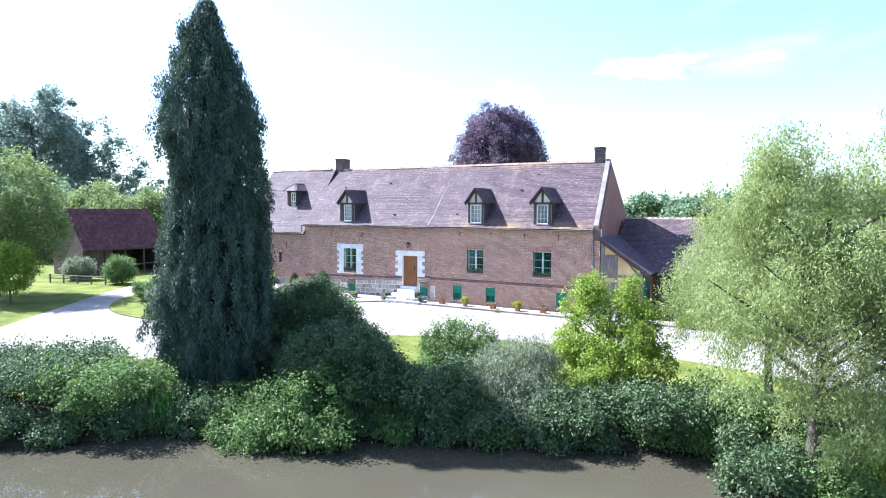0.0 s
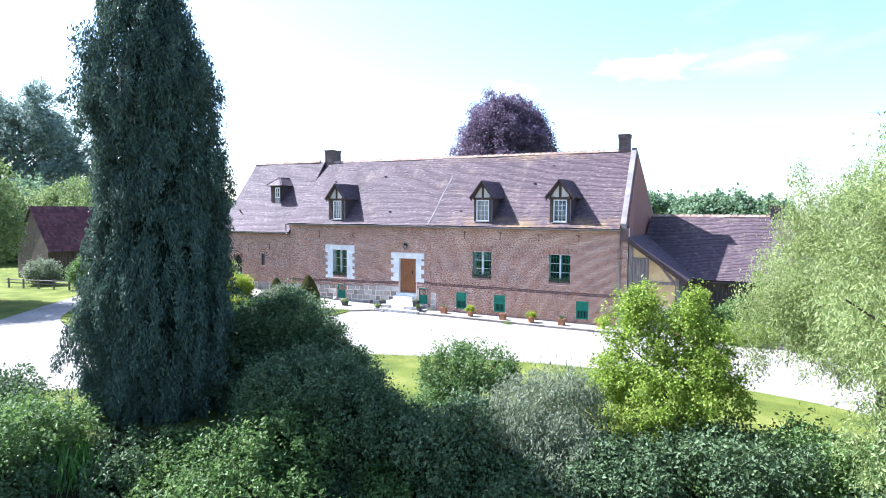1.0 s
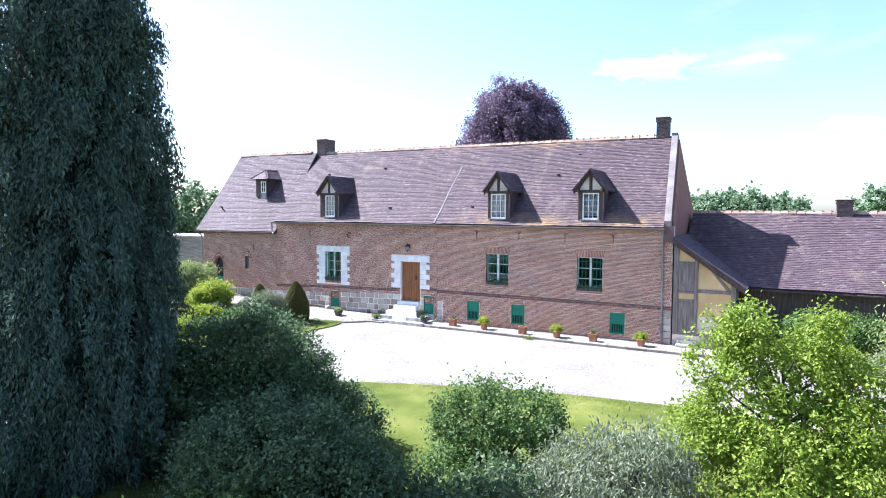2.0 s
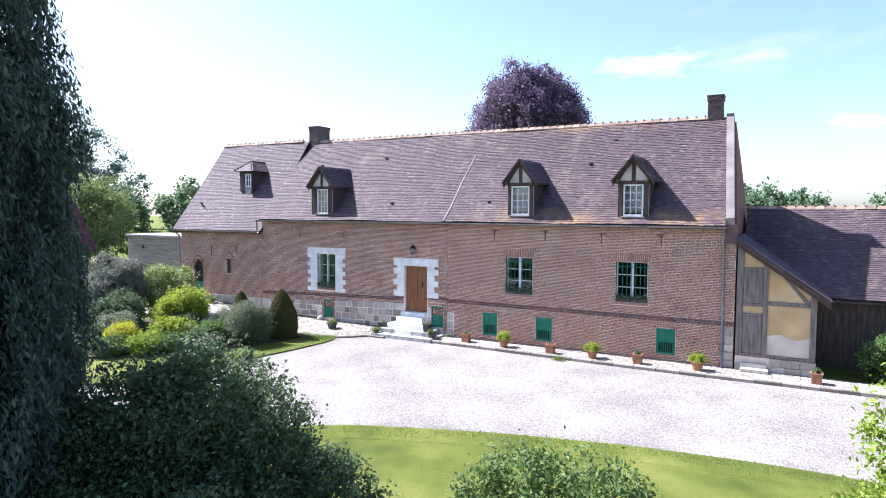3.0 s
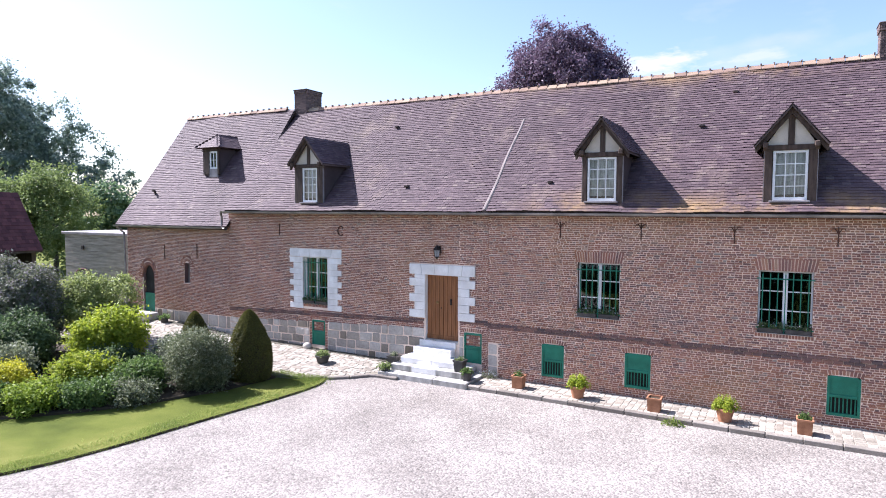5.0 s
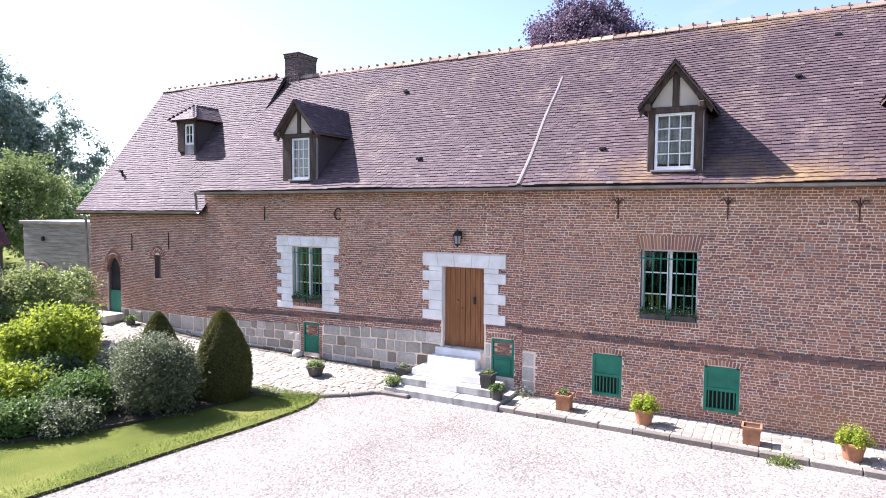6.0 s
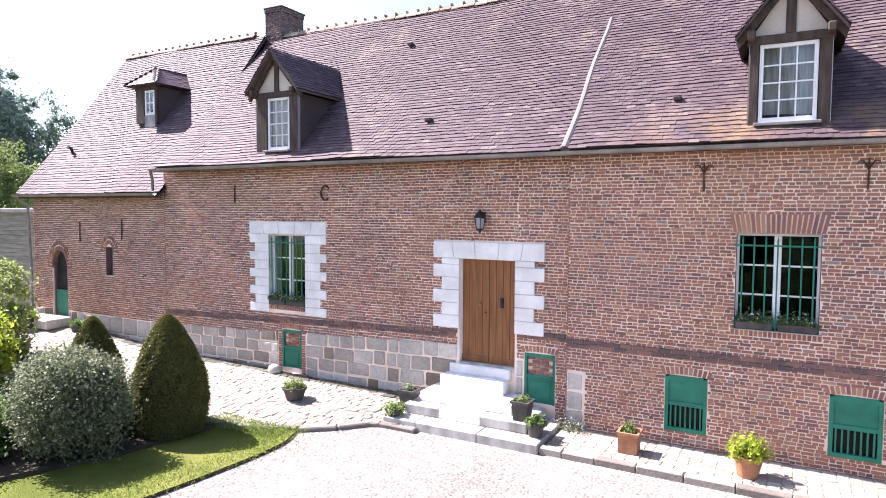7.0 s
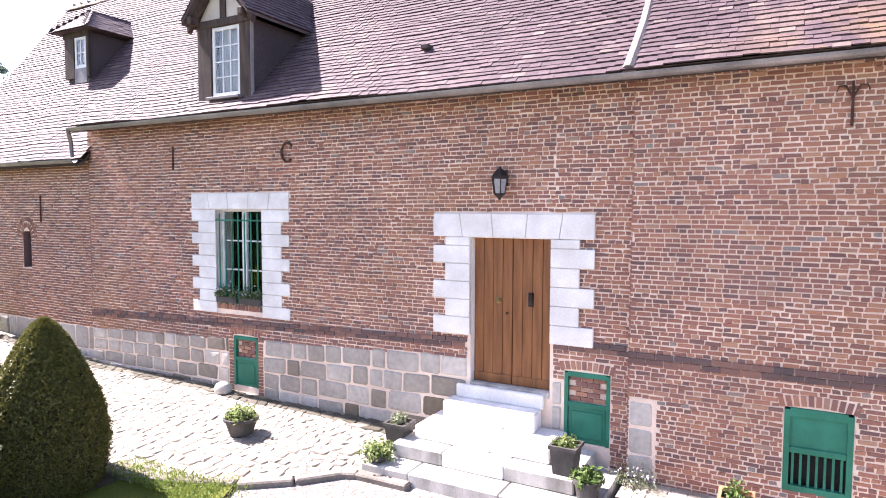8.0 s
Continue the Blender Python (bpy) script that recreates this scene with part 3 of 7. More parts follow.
# ---- ground, pond, drive ----
SHORE = [(-400, -150), (-30, -47), (-8, -33), (0.15, -26.75), (4, -22.9), (9, -21), (13.8, -19.1), (19.5, -16.6), (24, -16.9), (40, -11), (400, 60)]


def shore(x):
    return np.interp(x, [p[0] for p in SHORE], [p[1] for p in SHORE])


def ground_z(x, y):
    d = y - shore(x)
    bank = np.interp(d, [-60, -45, -5, -1.5, 0, 1.2, 2.6, 4.5, 6], [0.3, -2.2, -2.4, -1.75, -1.22, -0.55, -0.14, -0.01, 0.0])
    return bank


def axis_steps():
    return np.unique(np.round(np.concatenate([np.arange(-60, 45, 0.8), np.linspace(-420, -60, 14), np.linspace(45, 420, 14)]), 3))


gx = axis_steps()
gy = np.unique(np.round(np.concatenate([np.arange(-48, 14, 0.6), np.linspace(-420, -48, 14), np.linspace(14, 900, 18)]), 3))
GX, GY = np.meshgrid(gx, gy)
GZ = ground_z(GX, GY)
rough_bank = (GZ < -0.15) * (GZ > -2.0)
GZ = GZ + rough_bank * RNG.normal(0, 0.07, GZ.shape)
idx = np.arange(GX.size).reshape(GX.shape)
tagged(mesh_arrays("ground", np.stack([GX, GY, GZ], -1).reshape(-1, 3), np.stack([idx[:-1, :-1], idx[:-1, 1:], idx[1:, 1:], idx[1:, :-1]], -1).reshape(-1, 4), M_grass, smooth=True), "mown green lawn sloping down to a pond bank", "ground", kind="structure")

pond = part("water", boxes((-90, 70, -110, 20, -1.5, -1.2)), M_water)
tagged(pond, "still brown-green pond water with reflections", "water", kind="structure")


def spline(points, steps=6):
    out = []
    n = len(points)
    for i in range(n - 1):
        p0, p1, p2, p3 = (Vector(points[min(max(j, 0), n - 1)]) for j in (i - 1, i, i + 1, i + 2))
        for s in range(steps):
            t = s / steps
            out.append(tuple(0.5 * ((2 * p1) + (p2 - p0) * t + (2 * p0 - 5 * p1 + 4 * p2 - p3) * t * t + (3 * p1 - p0 - 3 * p2 + p3) * t ** 3)))
    return out + [tuple(points[-1])]


ISLAND_EDGE = spline([(-4.4, -2.45), (-4.12, -3.2), (-4.2, -4.7), (-4.5, -6.6), (-4.85, -9.1), (-5.3, -10.8), (-6.2, -12.2), (-9.5, -14.0), (-14, -13.8), (-18, -11.5), (-21.0, -7), (-22.5, -1)])
LAWN_EDGE = spline([(-8, -26.5), (-3.2, -21.6), (-0.6, -17.5), (0.8, -13.6), (2.6, -11.7), (5.4, -10.5), (7.8, -9.75), (11.1, -9.05), (15, -8.8), (19.2, -9.6), (26, -11.5), (45, -12)])
gravel_outline = [(45, -1.4), (12, -1.35), (0, -1.2), (-3.4, -1.2)] + ISLAND_EDGE + [(-28, -1), (-24.6, -7.1), (-19.5, -14), (-15.3, -19.6), (-24, -30), (-17, -36)] + LAWN_EDGE
bm = bmesh.new()
gv = [bm.verts.new((x, y, 0.02)) for x, y in gravel_outline]
for tri in tessellate_polygon([[Vector((x, y, 0)) for x, y in gravel_outline]]):
    bm.faces.new([gv[i] for i in tri])
bm.normal_update()
for f in bm.faces:
    if f.normal.z < 0:
        f.normal_flip()
tagged(part("gravel_drive", bm, M_gravel), "pale pinkish gravel forecourt and drive", "gravel drive", kind="structure")

# ---- the manor house ----
house = thing("manor_house", "long old red brick manor house with steep brown tiled roof", "house")
EAVE, RIDGE_Y, RIDGE_Z, DEPTH = 5.30, 4.15, 9.68, 8.3
# sections of the front: x from, x to, plane y, eave height
RIGHT, MID, LEFT = (0.0, 11.72, 0.0, EAVE), (-11.3, 0.0, 0.07, EAVE), (-17.75, -11.3, 0.16, 4.62)
W_B, W_C = (2.82, 4.03, 2.25, 3.82), (7.48, 8.69, 2.25, 3.82)
CELLARS = [(1.77, 2.45, 0.36, 1.34), (4.21, 4.91, 0.36, 1.34), (9.05, 9.74, 0.36, 1.34)]
W_A, DOOR = (-7.50, -6.36, 1.86, 3.58), (-2.29, -1.07, 1.05, 3.19)
HATCHES = [(-7.10, -6.50, 0.36, 1.28), (-0.86, -0.24, 0.44, 1.41)]
SIDE_DOOR, SLIT = (-16.78, -15.98, 0.80, 2.92), (-14.05, -13.70, 2.20, 3.05)


def wall_cells(x0, x1, z0, z1, holes, y0, y1):
    xs = sorted({x0, x1, *[v for h in holes for v in h[:2] if x0 < v < x1]})
    zs = sorted({z0, z1, *[v for h in holes for v in h[2:4] if z0 < v < z1]})
    bm = bmesh.new()
    for a, b in zip(xs, xs[1:]):
        for c, d in zip(zs, zs[1:]):
            mx, mz = (a + b) / 2, (c + d) / 2
            if not any(h[0] < mx < h[1] and h[2] < mz < h[3] for h in holes):
                box(bm, a, b, y0, y1, c, d)
    bmesh.ops.remove_doubles(bm, verts=list(bm.verts), dist=1e-5)
    seen = {}
    for f in bm.faces:
        seen.setdefault(tuple(round(v, 3) for v in f.calc_center_median()), []).append(f)
    bmesh.ops.delete(bm, geom=[f for fs in seen.values() if len(fs) > 1 for f in fs], context="FACES_ONLY")
    return bm


HOLES = {"r": [W_B, W_C, *CELLARS], "m": [W_A, DOOR, *HATCHES], "l": [SIDE_DOOR, SLIT]}
walls = {}
for key, (x0, x1, y, top) in zip("rml", (RIGHT, MID, LEFT)):
    walls[key] = part("front_wall", wall_cells(x0, x1, -0.3, top, HOLES[key], y + 0.006, y + 0.42), M_mortar, house, "old red brick wall with pale lime mortar")
part("back_wall", boxes((-17.75, 11.72, DEPTH - 0.4, DEPTH, -0.3, EAVE)), M_brick, house)
for x0, x1, eave, y0 in ((11.35, 11.72, EAVE, 0.43), (-17.75, -17.40, 4.62, 0.59)):
    part("gable_wall", prism([(y0, -0.3), (DEPTH - 0.41, -0.3), (DEPTH - 0.41, eave), (RIDGE_Y, RIDGE_Z - 0.2), (y0, eave + (y0 + 0.1) * 0.9)], "x", x0, x1), M_brick, house)
for ob in house.children:
    if ob.name == "gable_wall":
        for v in ob.data.vertices:
            v.co.x -= 0.42 * max(0.0, (v.co.z - 5.3) / (RIDGE_Z - 5.3))
# near-black planes added behind the panes to give unlit rooms
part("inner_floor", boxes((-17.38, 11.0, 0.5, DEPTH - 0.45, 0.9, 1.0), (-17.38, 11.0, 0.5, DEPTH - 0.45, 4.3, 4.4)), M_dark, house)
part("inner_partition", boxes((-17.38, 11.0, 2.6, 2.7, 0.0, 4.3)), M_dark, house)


def roof_profile(eave_y, eave_z, t):
    """A point up the slope, t from 0 at the eave to 1 at the ridge: a little kick at the foot."""
    y = eave_y + (RIDGE_Y - eave_y) * t
    z = eave_z + (RIDGE_Z - eave_z) * t
    return y, z - 0.10 * math.sin(math.pi * min(1, t)) * (1 - t)


def tile_slope(name, x0, x1, foot, head, parent, mat=M_tile, gauge=0.105, width=0.168, seed=3, sag=0.03, holes=(), label="", back=False, draw_in=0.0):
    """Flat tiles in courses from foot (y, z) to head (y, z); holes: x and height ranges left open."""
    rng = np.random.default_rng(seed)
    (y0, z0), (y1, z1) = foot, head
    length = math.hypot(y1 - y0, z1 - z0)
    up = np.array([0, (y1 - y0) / length, (z1 - z0) / length])
    out = np.array([0, -up[2], up[1]]) if not back else np.array([0, up[2], -up[1]])
    if out[2] < 0:
        out = -out
    O, A, B, C = [], [], [], []
    for k in range(int(length / gauge)):
        base = np.array([0, y0, z0]) + up * (k + rng.uniform(-0.14, 0.14)) * gauge
        dip = sag * math.sin(math.pi * k * gauge / length)
        end = x1 - draw_in * k * gauge / length
        xs = np.arange(x0 - (k % 2) * width / 2, end, width)
        for x in xs:
            a, b = max(x, x0), min(x + width - 0.0015, end)
            if b - a < 0.03 or any(h[0] < (a + b) / 2 < h[1] and h[2] < base[2] < h[3] for h in holes):
                continue
            lift = rng.normal(0, 0.0015)
            wave = 0.018 * math.sin(x * 0.9 + k * 0.05) + 0.010 * math.sin(x * 2.3 + k * 0.11)
            O.append(base + np.array([a, 0, 0]) + up * (0.012 * math.sin(x * 1.1 + k * 0.7) + rng.normal(0, 0.007)) + out * (0.028 + lift - dip + wave))
            A.append((b - a, 0, rng.normal(0, 0.0015)))
            B.append(up * gauge * 1.45 - out * 0.024)
            C.append(out * 0.017)
    return slabs(name, O, A, B, C, mat, parent, label, "stuff")


def gable_roof(x0, x1, foot, head, back_foot, parent, seed, draw_in=0.0):
    foot_l, head_l, back_l = (foot[0], foot[1] - 0.07), (head[0], head[1] - 0.07), (back_foot[0], back_foot[1] - 0.07)
    bm = prism([foot_l, head_l, back_l, (back_foot[0], back_foot[1] - 0.12), (head[0], head[1] - 0.16), (foot[0], foot[1] - 0.12)], "x", x0, x1)
    for v in bm.verts:
        if v.co.x > x1 - 0.01:
            v.co.x -= draw_in * max(0.0, (v.co.z - foot[1]) / (head[1] - foot[1]))
    ob = part("roof", bm, M_under, parent, "steep roof of small weathered purple-brown flat tiles")
    tile_slope("tile_course", x0, x1, foot, head, ob, seed=seed, draw_in=draw_in)
    return ob


roof_main = gable_roof(-11.2, 11.36, (-0.30, 5.26), (RIDGE_Y, RIDGE_Z), (DEPTH + 0.3, 5.26), house, 3, 0.42)
roof_left = gable_roof(-18.1, -11.2, (-0.12, 4.60), (RIDGE_Y - 0.27, RIDGE_Z + 0.07), (DEPTH + 0.3, 4.60), house, 4)

# ---- right wing and lean-to ----
wing = thing("service_wing", "low tiled wing with a half-timbered lean-to end", "outbuilding")
WE_Y, WE_Z, WR_Y, WR_Z = 1.9, 2.62, 6.3, 5.93
bm = prism([(WE_Y, WE_Z - 0.07), (WR_Y, WR_Z - 0.07), (WR_Y + 4.4, WE_Z - 0.07), (WR_Y + 4.4, WE_Z - 0.12), (WR_Y, WR_Z - 0.16), (WE_Y, WE_Z - 0.12)], "x", 11.76, 38)
wing_roof = part("roof", bm, M_under, wing, "weathered brown tiled roof")
tile_slope("tile_course", 11.76, 38, (WE_Y, WE_Z), (WR_Y, WR_Z), wing_roof, gauge=0.12, width=0.18, seed=9)
# the darker barn boards put the eave's shade into the wall colour
part("front_wall", boxes((14.4, 38, 2.35, 2.7, -0.3, 2.8)), M_barnwood, wing, "plank wall under the eave, coloured dark for its shade")
part("back_wall", boxes((11.76, 38, 10.2, 10.5, -0.3, 2.5)), M_brick, wing)
part("end_wall", boxes((37.6, 38, 2.71, 10.19, -0.3, 2.5)), M_brick, wing)


def far_wood(name, label, cx, cy, half, height, n, seed, mat=L_far_hazed, size=0.9):
    rng = np.random.default_rng(seed)
    blobs = []
    for i in range(n):
        a = rng.uniform(-1, 1)
        h = height * rng.uniform(0.55, 1.0)
        blobs.append((a * half[0], a * half[1] + rng.uniform(-4, 4), h * 0.45, h * 0.5, h * 0.45, h * 0.55))
    ob = thing(name, label, "trees", (cx, cy, 0), kind="stuff")
    p, d = blob_points(blobs, n * 2200, 45, size * 0.9, seed, 0.8)
    p[:, 2] = np.maximum(p[:, 2], 0.1)
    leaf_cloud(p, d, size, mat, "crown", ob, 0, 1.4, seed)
    return ob


# ---- trees and shrubs ----
def cypress(at, height, seed):
    ob = thing("cypress_tree", "tall dense dark green columnar cypress with drooping sprays", "tree", at)
    part("trunk", trunk_mesh(height * 0.9, 0.32, 10, seed, 0.06, 0.1), M_bark, ob, smooth=True)
    rng = np.random.default_rng(seed)

    def radius(t):
        return np.interp(t, [0, 0.05, 0.11, 0.25, 0.33, 0.40, 0.48, 0.56, 0.63, 0.70, 0.77, 0.84, 0.92, 1.0], [1.05, 1.60, 1.90, 1.90, 1.76, 1.66, 1.60, 1.54, 1.60, 1.64, 1.42, 1.02, 0.55, 0.10])

    def drift(t):
        return np.interp(t, [0, 0.35, 0.55, 0.7, 1.0], [0.0, 0.05, 0.08, -0.22, -0.22])
    k = 2300
    t = 1 - np.sqrt(rng.uniform(0, 1, k)) * 0.999
    t = np.where(rng.uniform(0, 1, k) < 0.5, rng.uniform(0, 1, k), t)
    a = rng.uniform(0, 2 * math.pi, k)
    lump = 1 + 0.10 * np.sin(3 * a + 9 * t) + 0.07 * np.sin(7 * a - 23 * t)
    r = radius(t) * lump * np.clip(rng.normal(0.93, 0.13, k), 0.55, 1.22)
    c = np.stack([r * np.cos(a) + 0.66 * drift(t), r * np.sin(a) + 0.75 * drift(t), t * height], 1)
    # a second, lower tip beside the leader
    tip = rng.uniform(0, 1, k) < 0.03
    c[tip] = np.stack([rng.normal(-0.48, 0.16, k), rng.normal(-0.54, 0.16, k), height * rng.uniform(0.84, 0.94, k)], 1)[tip]
    per = 100
    which = np.repeat(np.arange(k), per)
    # each spray hangs outwards and down
    s = rng.uniform(0, 1, (k * per, 1))
    d = np.stack([np.cos(a), np.sin(a), np.zeros(k)], 1)[which]
    p = c[which] + d * (0.30 * s - 0.22 * s * s) + np.array([0, 0, -0.85]) * s * rng.uniform(0.5, 1.2, (k, 1))[which] + rng.normal(0, 0.085, (k * per, 3))
    leaf_cloud(p, d, 0.13, L_cypress, "crown", ob, 0.9, 3.0, seed)
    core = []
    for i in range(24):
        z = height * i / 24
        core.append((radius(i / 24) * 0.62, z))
    # solid cone, coloured as the shade deep between the sprays
    part("inner_crown", lathe(core, 14), M_inner_shade, ob, "solid dark core standing in for the crown's inner shade")
    return ob


cypress((1.9, -20.22, -0.1), 14.5, 11)

plant("large_shrub", "large rounded dark green leafy shrub on the bank", "shrub", (4.7, -17.3, -0.16),
      [(0, 0, 1.7, 1.6, 1.55, 1.6), (0.4, -0.6, 2.85, 0.8, 0.75, 0.75), (-0.4, -0.4, 2.4, 0.5, 0.5, 0.5), (1.1, -0.2, 2.4, 0.5, 0.5, 0.5), (0.5, -0.75, 3.5, 0.36, 0.36, 0.38), (-0.5, -0.7, 1.0, 1.2, 1.1, 1.1), (1.1, 0.2, 1.0, 1.35, 1.2, 1.1), (0.3, -0.9, 0.9, 1.7, 1.1, 1.0), (1.5, 0.9, 0.7, 1.1, 1.0, 0.9), (-0.6, -1.3, 0.6, 1.1, 0.9, 0.9), (-1.5, -0.3, 0.9, 1.25, 1.1, 1.1), (-2.4, 0.3, 0.5, 1.1, 1.0, 0.8), (-0.5, -1.0, 2.8, 0.6, 0.6, 0.6), (-1.1, -1.6, 2.1, 0.8, 0.8, 0.8), (-1.2, -1.8, 1.2, 1.1, 1.0, 1.0)], 150000, 0.088, L_dark, 21, 60, 0.15, 0.87, trunk=(2.6, 0.10, 6))
plant("bank_shrub", "dark green shrub below the large one", "shrub", (7.9, -19.9, -0.25), [(0, 0, 1.2, 1.7, 1.4, 1.3), (-1.0, -0.2, 1.0, 1.4, 1.2, 1.1), (1.1, 0.1, 0.8, 1.3, 1.2, 1.0)], 60000, 0.085, L_dark, 27, 60, 0.15, 0.85, stems=8)
plant("overhanging_shrub", "spreading light green shrub leaning over the water", "shrub", (7.3, -22.3, -1.0),
      [(0, 0, 0.45, 1.8, 0.9, 0.45), (-1.3, -0.5, 0.15, 1.4, 0.8, 0.35), (1.0, 0.2, 0.5, 1.4, 0.8, 0.5), (-0.3, 0.5, 1.0, 1.3, 0.8, 0.5), (0.7, 0.8, 1.5, 1.2, 0.7, 0.5), (-0.9, -1.0, 0.05, 0.8, 0.6, 0.25)], 22000, 0.13, L_mid, 22, 70, 0.2, 0.92, 0.2, 2.2, stems=12)
plant("rose_shrub", "arching rambling rose shrub with thin stems", "shrub", (10.1, -15.6, -0.15),
      [(-0.35, 0, 1.25, 0.85, 0.8, 0.85), (0.6, 0.1, 1.45, 0.9, 0.8, 0.55), (-0.9, 0.1, 0.8, 0.5, 0.6, 0.7), (1.2, 0.1, 1.2, 0.5, 0.5, 0.45), (-0.3, -0.8, 0.1, 1.0, 0.9, 0.8)], 24000, 0.085, L_mid, 23, 60, 0.16, 0.88, 0.25, stems=22)
plant("willow_shrub", "silvery green weeping shrub hanging to the water", "shrub", (13.2, -17.0, -0.3),
      [(0, 0, 0.8, 1.4, 1.2, 1.1), (0.7, -0.9, 0.0, 1.1, 0.9, 1.0), (-0.7, -0.6, 0.3, 1.1, 1.0, 1.1), (0.5, 0.2, 1.5, 0.8, 0.7, 0.6)], 34000, 0.11, L_grey, 24, 60, 0.2, 0.92, 0.75, 3.2, stems=16)
def loose_crown(core, wisps, seed, low, high, reach, size):
    """Core masses with small upright tufts scattered round them."""
    r = random.Random(seed)
    out = list(core)
    for i in range(wisps):
        a, z = r.uniform(0, 2 * math.pi), r.uniform(low, high)
        k = reach * (1 - 0.55 * max(0.0, (z - low) / (high - low)) ** 1.6) * r.uniform(0.75, 1.15)
        w = size * r.uniform(0.6, 1.4)
        out.append((k * math.cos(a), k * math.sin(a) * 0.85, z, w, w, w * r.uniform(0.9, 1.6)))
    return out


plant("young_tree", "bright yellow-green young leafy tree", "tree", (16.0, -14.9, -0.2),
      loose_crown([(0, 0, 1.7, 1.2, 1.1, 1.0), (-0.6, -0.2, 2.6, 0.6, 0.6, 0.8), (0.3, 0, 2.9, 0.7, 0.7, 0.8), (1.0, 0.2, 2.0, 0.8, 0.8, 0.6), (-0.5, -0.4, 1.0, 1.4, 1.2, 0.9), (0.7, 0.1, 3.6, 0.35, 0.35, 0.55), (-0.8, -0.1, 3.5, 0.3, 0.3, 0.55)], 26, 251, 0.8, 3.9, 1.75, 0.34),
      44000, 0.088, L_lime, 25, 50, 0.14, 0.88, 0.25, trunk=(3.2, 0.09, 11))
plant("willow_tree", "large loose light green willow at the water's edge", "tree", (22.3, -18.9, -0.8),
      loose_crown([(0.6, 0, 4.4, 2.2, 2.0, 2.0), (2.4, 1.0, 5.4, 2.0, 2.0, 2.0), (0.9, 0, 6.2, 1.5, 1.4, 1.5), (3.0, 1.4, 7.6, 1.3, 1.3, 1.5), (-0.5, -0.2, 5.6, 1.1, 1.1, 1.0), (0.2, -0.7, 2.2, 1.1, 1.1, 1.1), (1.6, 0, 2.4, 1.6, 1.5, 1.4), (1.8, 0.5, 9.2, 0.5, 0.5, 0.9), (0.2, 0.2, 8.2, 0.45, 0.45, 0.8)], 56, 261, 3.0, 8.4, 2.9, 0.5),
      140000, 0.095, L_willow, 26, 44, 0.19, 0.95, 0.55, 3.0, trunk=(7.0, 0.2, 14))
plant("willow_tree", "broad loose light green willow at the edge of the lawn", "tree", (21.1, -13.9, -0.1),
      loose_crown([(0, 0, 4.0, 2.2, 2.2, 1.9), (-1.5, -0.2, 4.3, 1.4, 1.4, 1.3), (1.3, 0.3, 4.6, 1.6, 1.6, 1.5), (-0.5, 0, 5.7, 1.3, 1.3, 1.1), (0.8, 0, 6.4, 0.9, 0.9, 0.9), (-1.9, 0.2, 6.6, 0.35, 0.35, 0.8)], 64, 262, 2.4, 7.4, 2.9, 0.48),
      130000, 0.095, L_willow, 28, 44, 0.19, 0.95, 0.5, 3.0, trunk=(5.2, 0.16, 13))
# undergrowth along the bank
for i, (x, y, w, h, mat, lab) in enumerate(((-2.6, -24.4, 2.6, 1.15, L_dark, "dense green hedge shrub on the bank"), (1.2, -24.2, 2.0, 1.6, L_mid, "low green shrub on the bank"), (-6.8, -27.6, 3.0, 1.1, L_mid, "dense green hedge shrub on the bank"),
                                            (11.0, -18.9, 1.7, 1.5, L_dark, "low dark bank shrub"), (15.4, -17.6, 1.6, 1.4, L_dark, "low dark bank shrub"), (17.8, -16.2, 1.7, 1.4, L_dark, "low dark bank shrub"), (20.2, -15.6, 1.6, 1.5, L_mid, "leafy green bank shrub"), (25.0, -17.5, 1.8, 1.9, L_lime, "yellow-green shrub at the water's edge"), (12.8, -19.0, 1.3, 1.0, L_dark, "low dark bank shrub"), (21.2, -18.6, 1.3, 2.1, L_dark, "dark green shrub round the willow's foot"), (23.0, -18.8, 1.2, 2.0, L_mid, "leafy green shrub at the willow's foot"))):
    z = float(ground_z(np.array(x), np.array(y)))
    plant("bank_shrub", lab, "shrub", (x, y, z), lumpy(w, h, 400 + i, 9, 0.35), int(14000 * w / 1.6), 0.11, mat, 40 + i, 40, 0.17, 0.8, 0.15, stems=6)

# low growth hanging over the water's edge
rng = random.Random(77)
x = -9.0
while x < 27:
    y = float(shore(x)) + rng.uniform(0.5, 1.1)
    w, h = rng.uniform(0.45, 1.2), rng.uniform(0.35, 1.05)
    mat, lab = rng.choice(((L_dark, "dark leafy growth hanging over the water"), (L_dark, "dark leafy growth hanging over the water"), (L_dark, "dark leafy growth hanging over the water"), (L_mid, "green leafy growth at the water's edge")))
    plant("bank_shrub", lab, "shrub", (x, y, float(ground_z(np.array(x), np.array(y)))), [(0, 0, h * 0.4, w, w * 0.7, h * 0.6), (0.3, -0.4, h * 0.1, w * 0.8, w * 0.6, h * 0.5)], 6500, 0.10, mat, int(1000 + x * 10), 40, 0.16, 0.85, 0.3, stems=4)
    x += rng.uniform(1.1, 1.7)

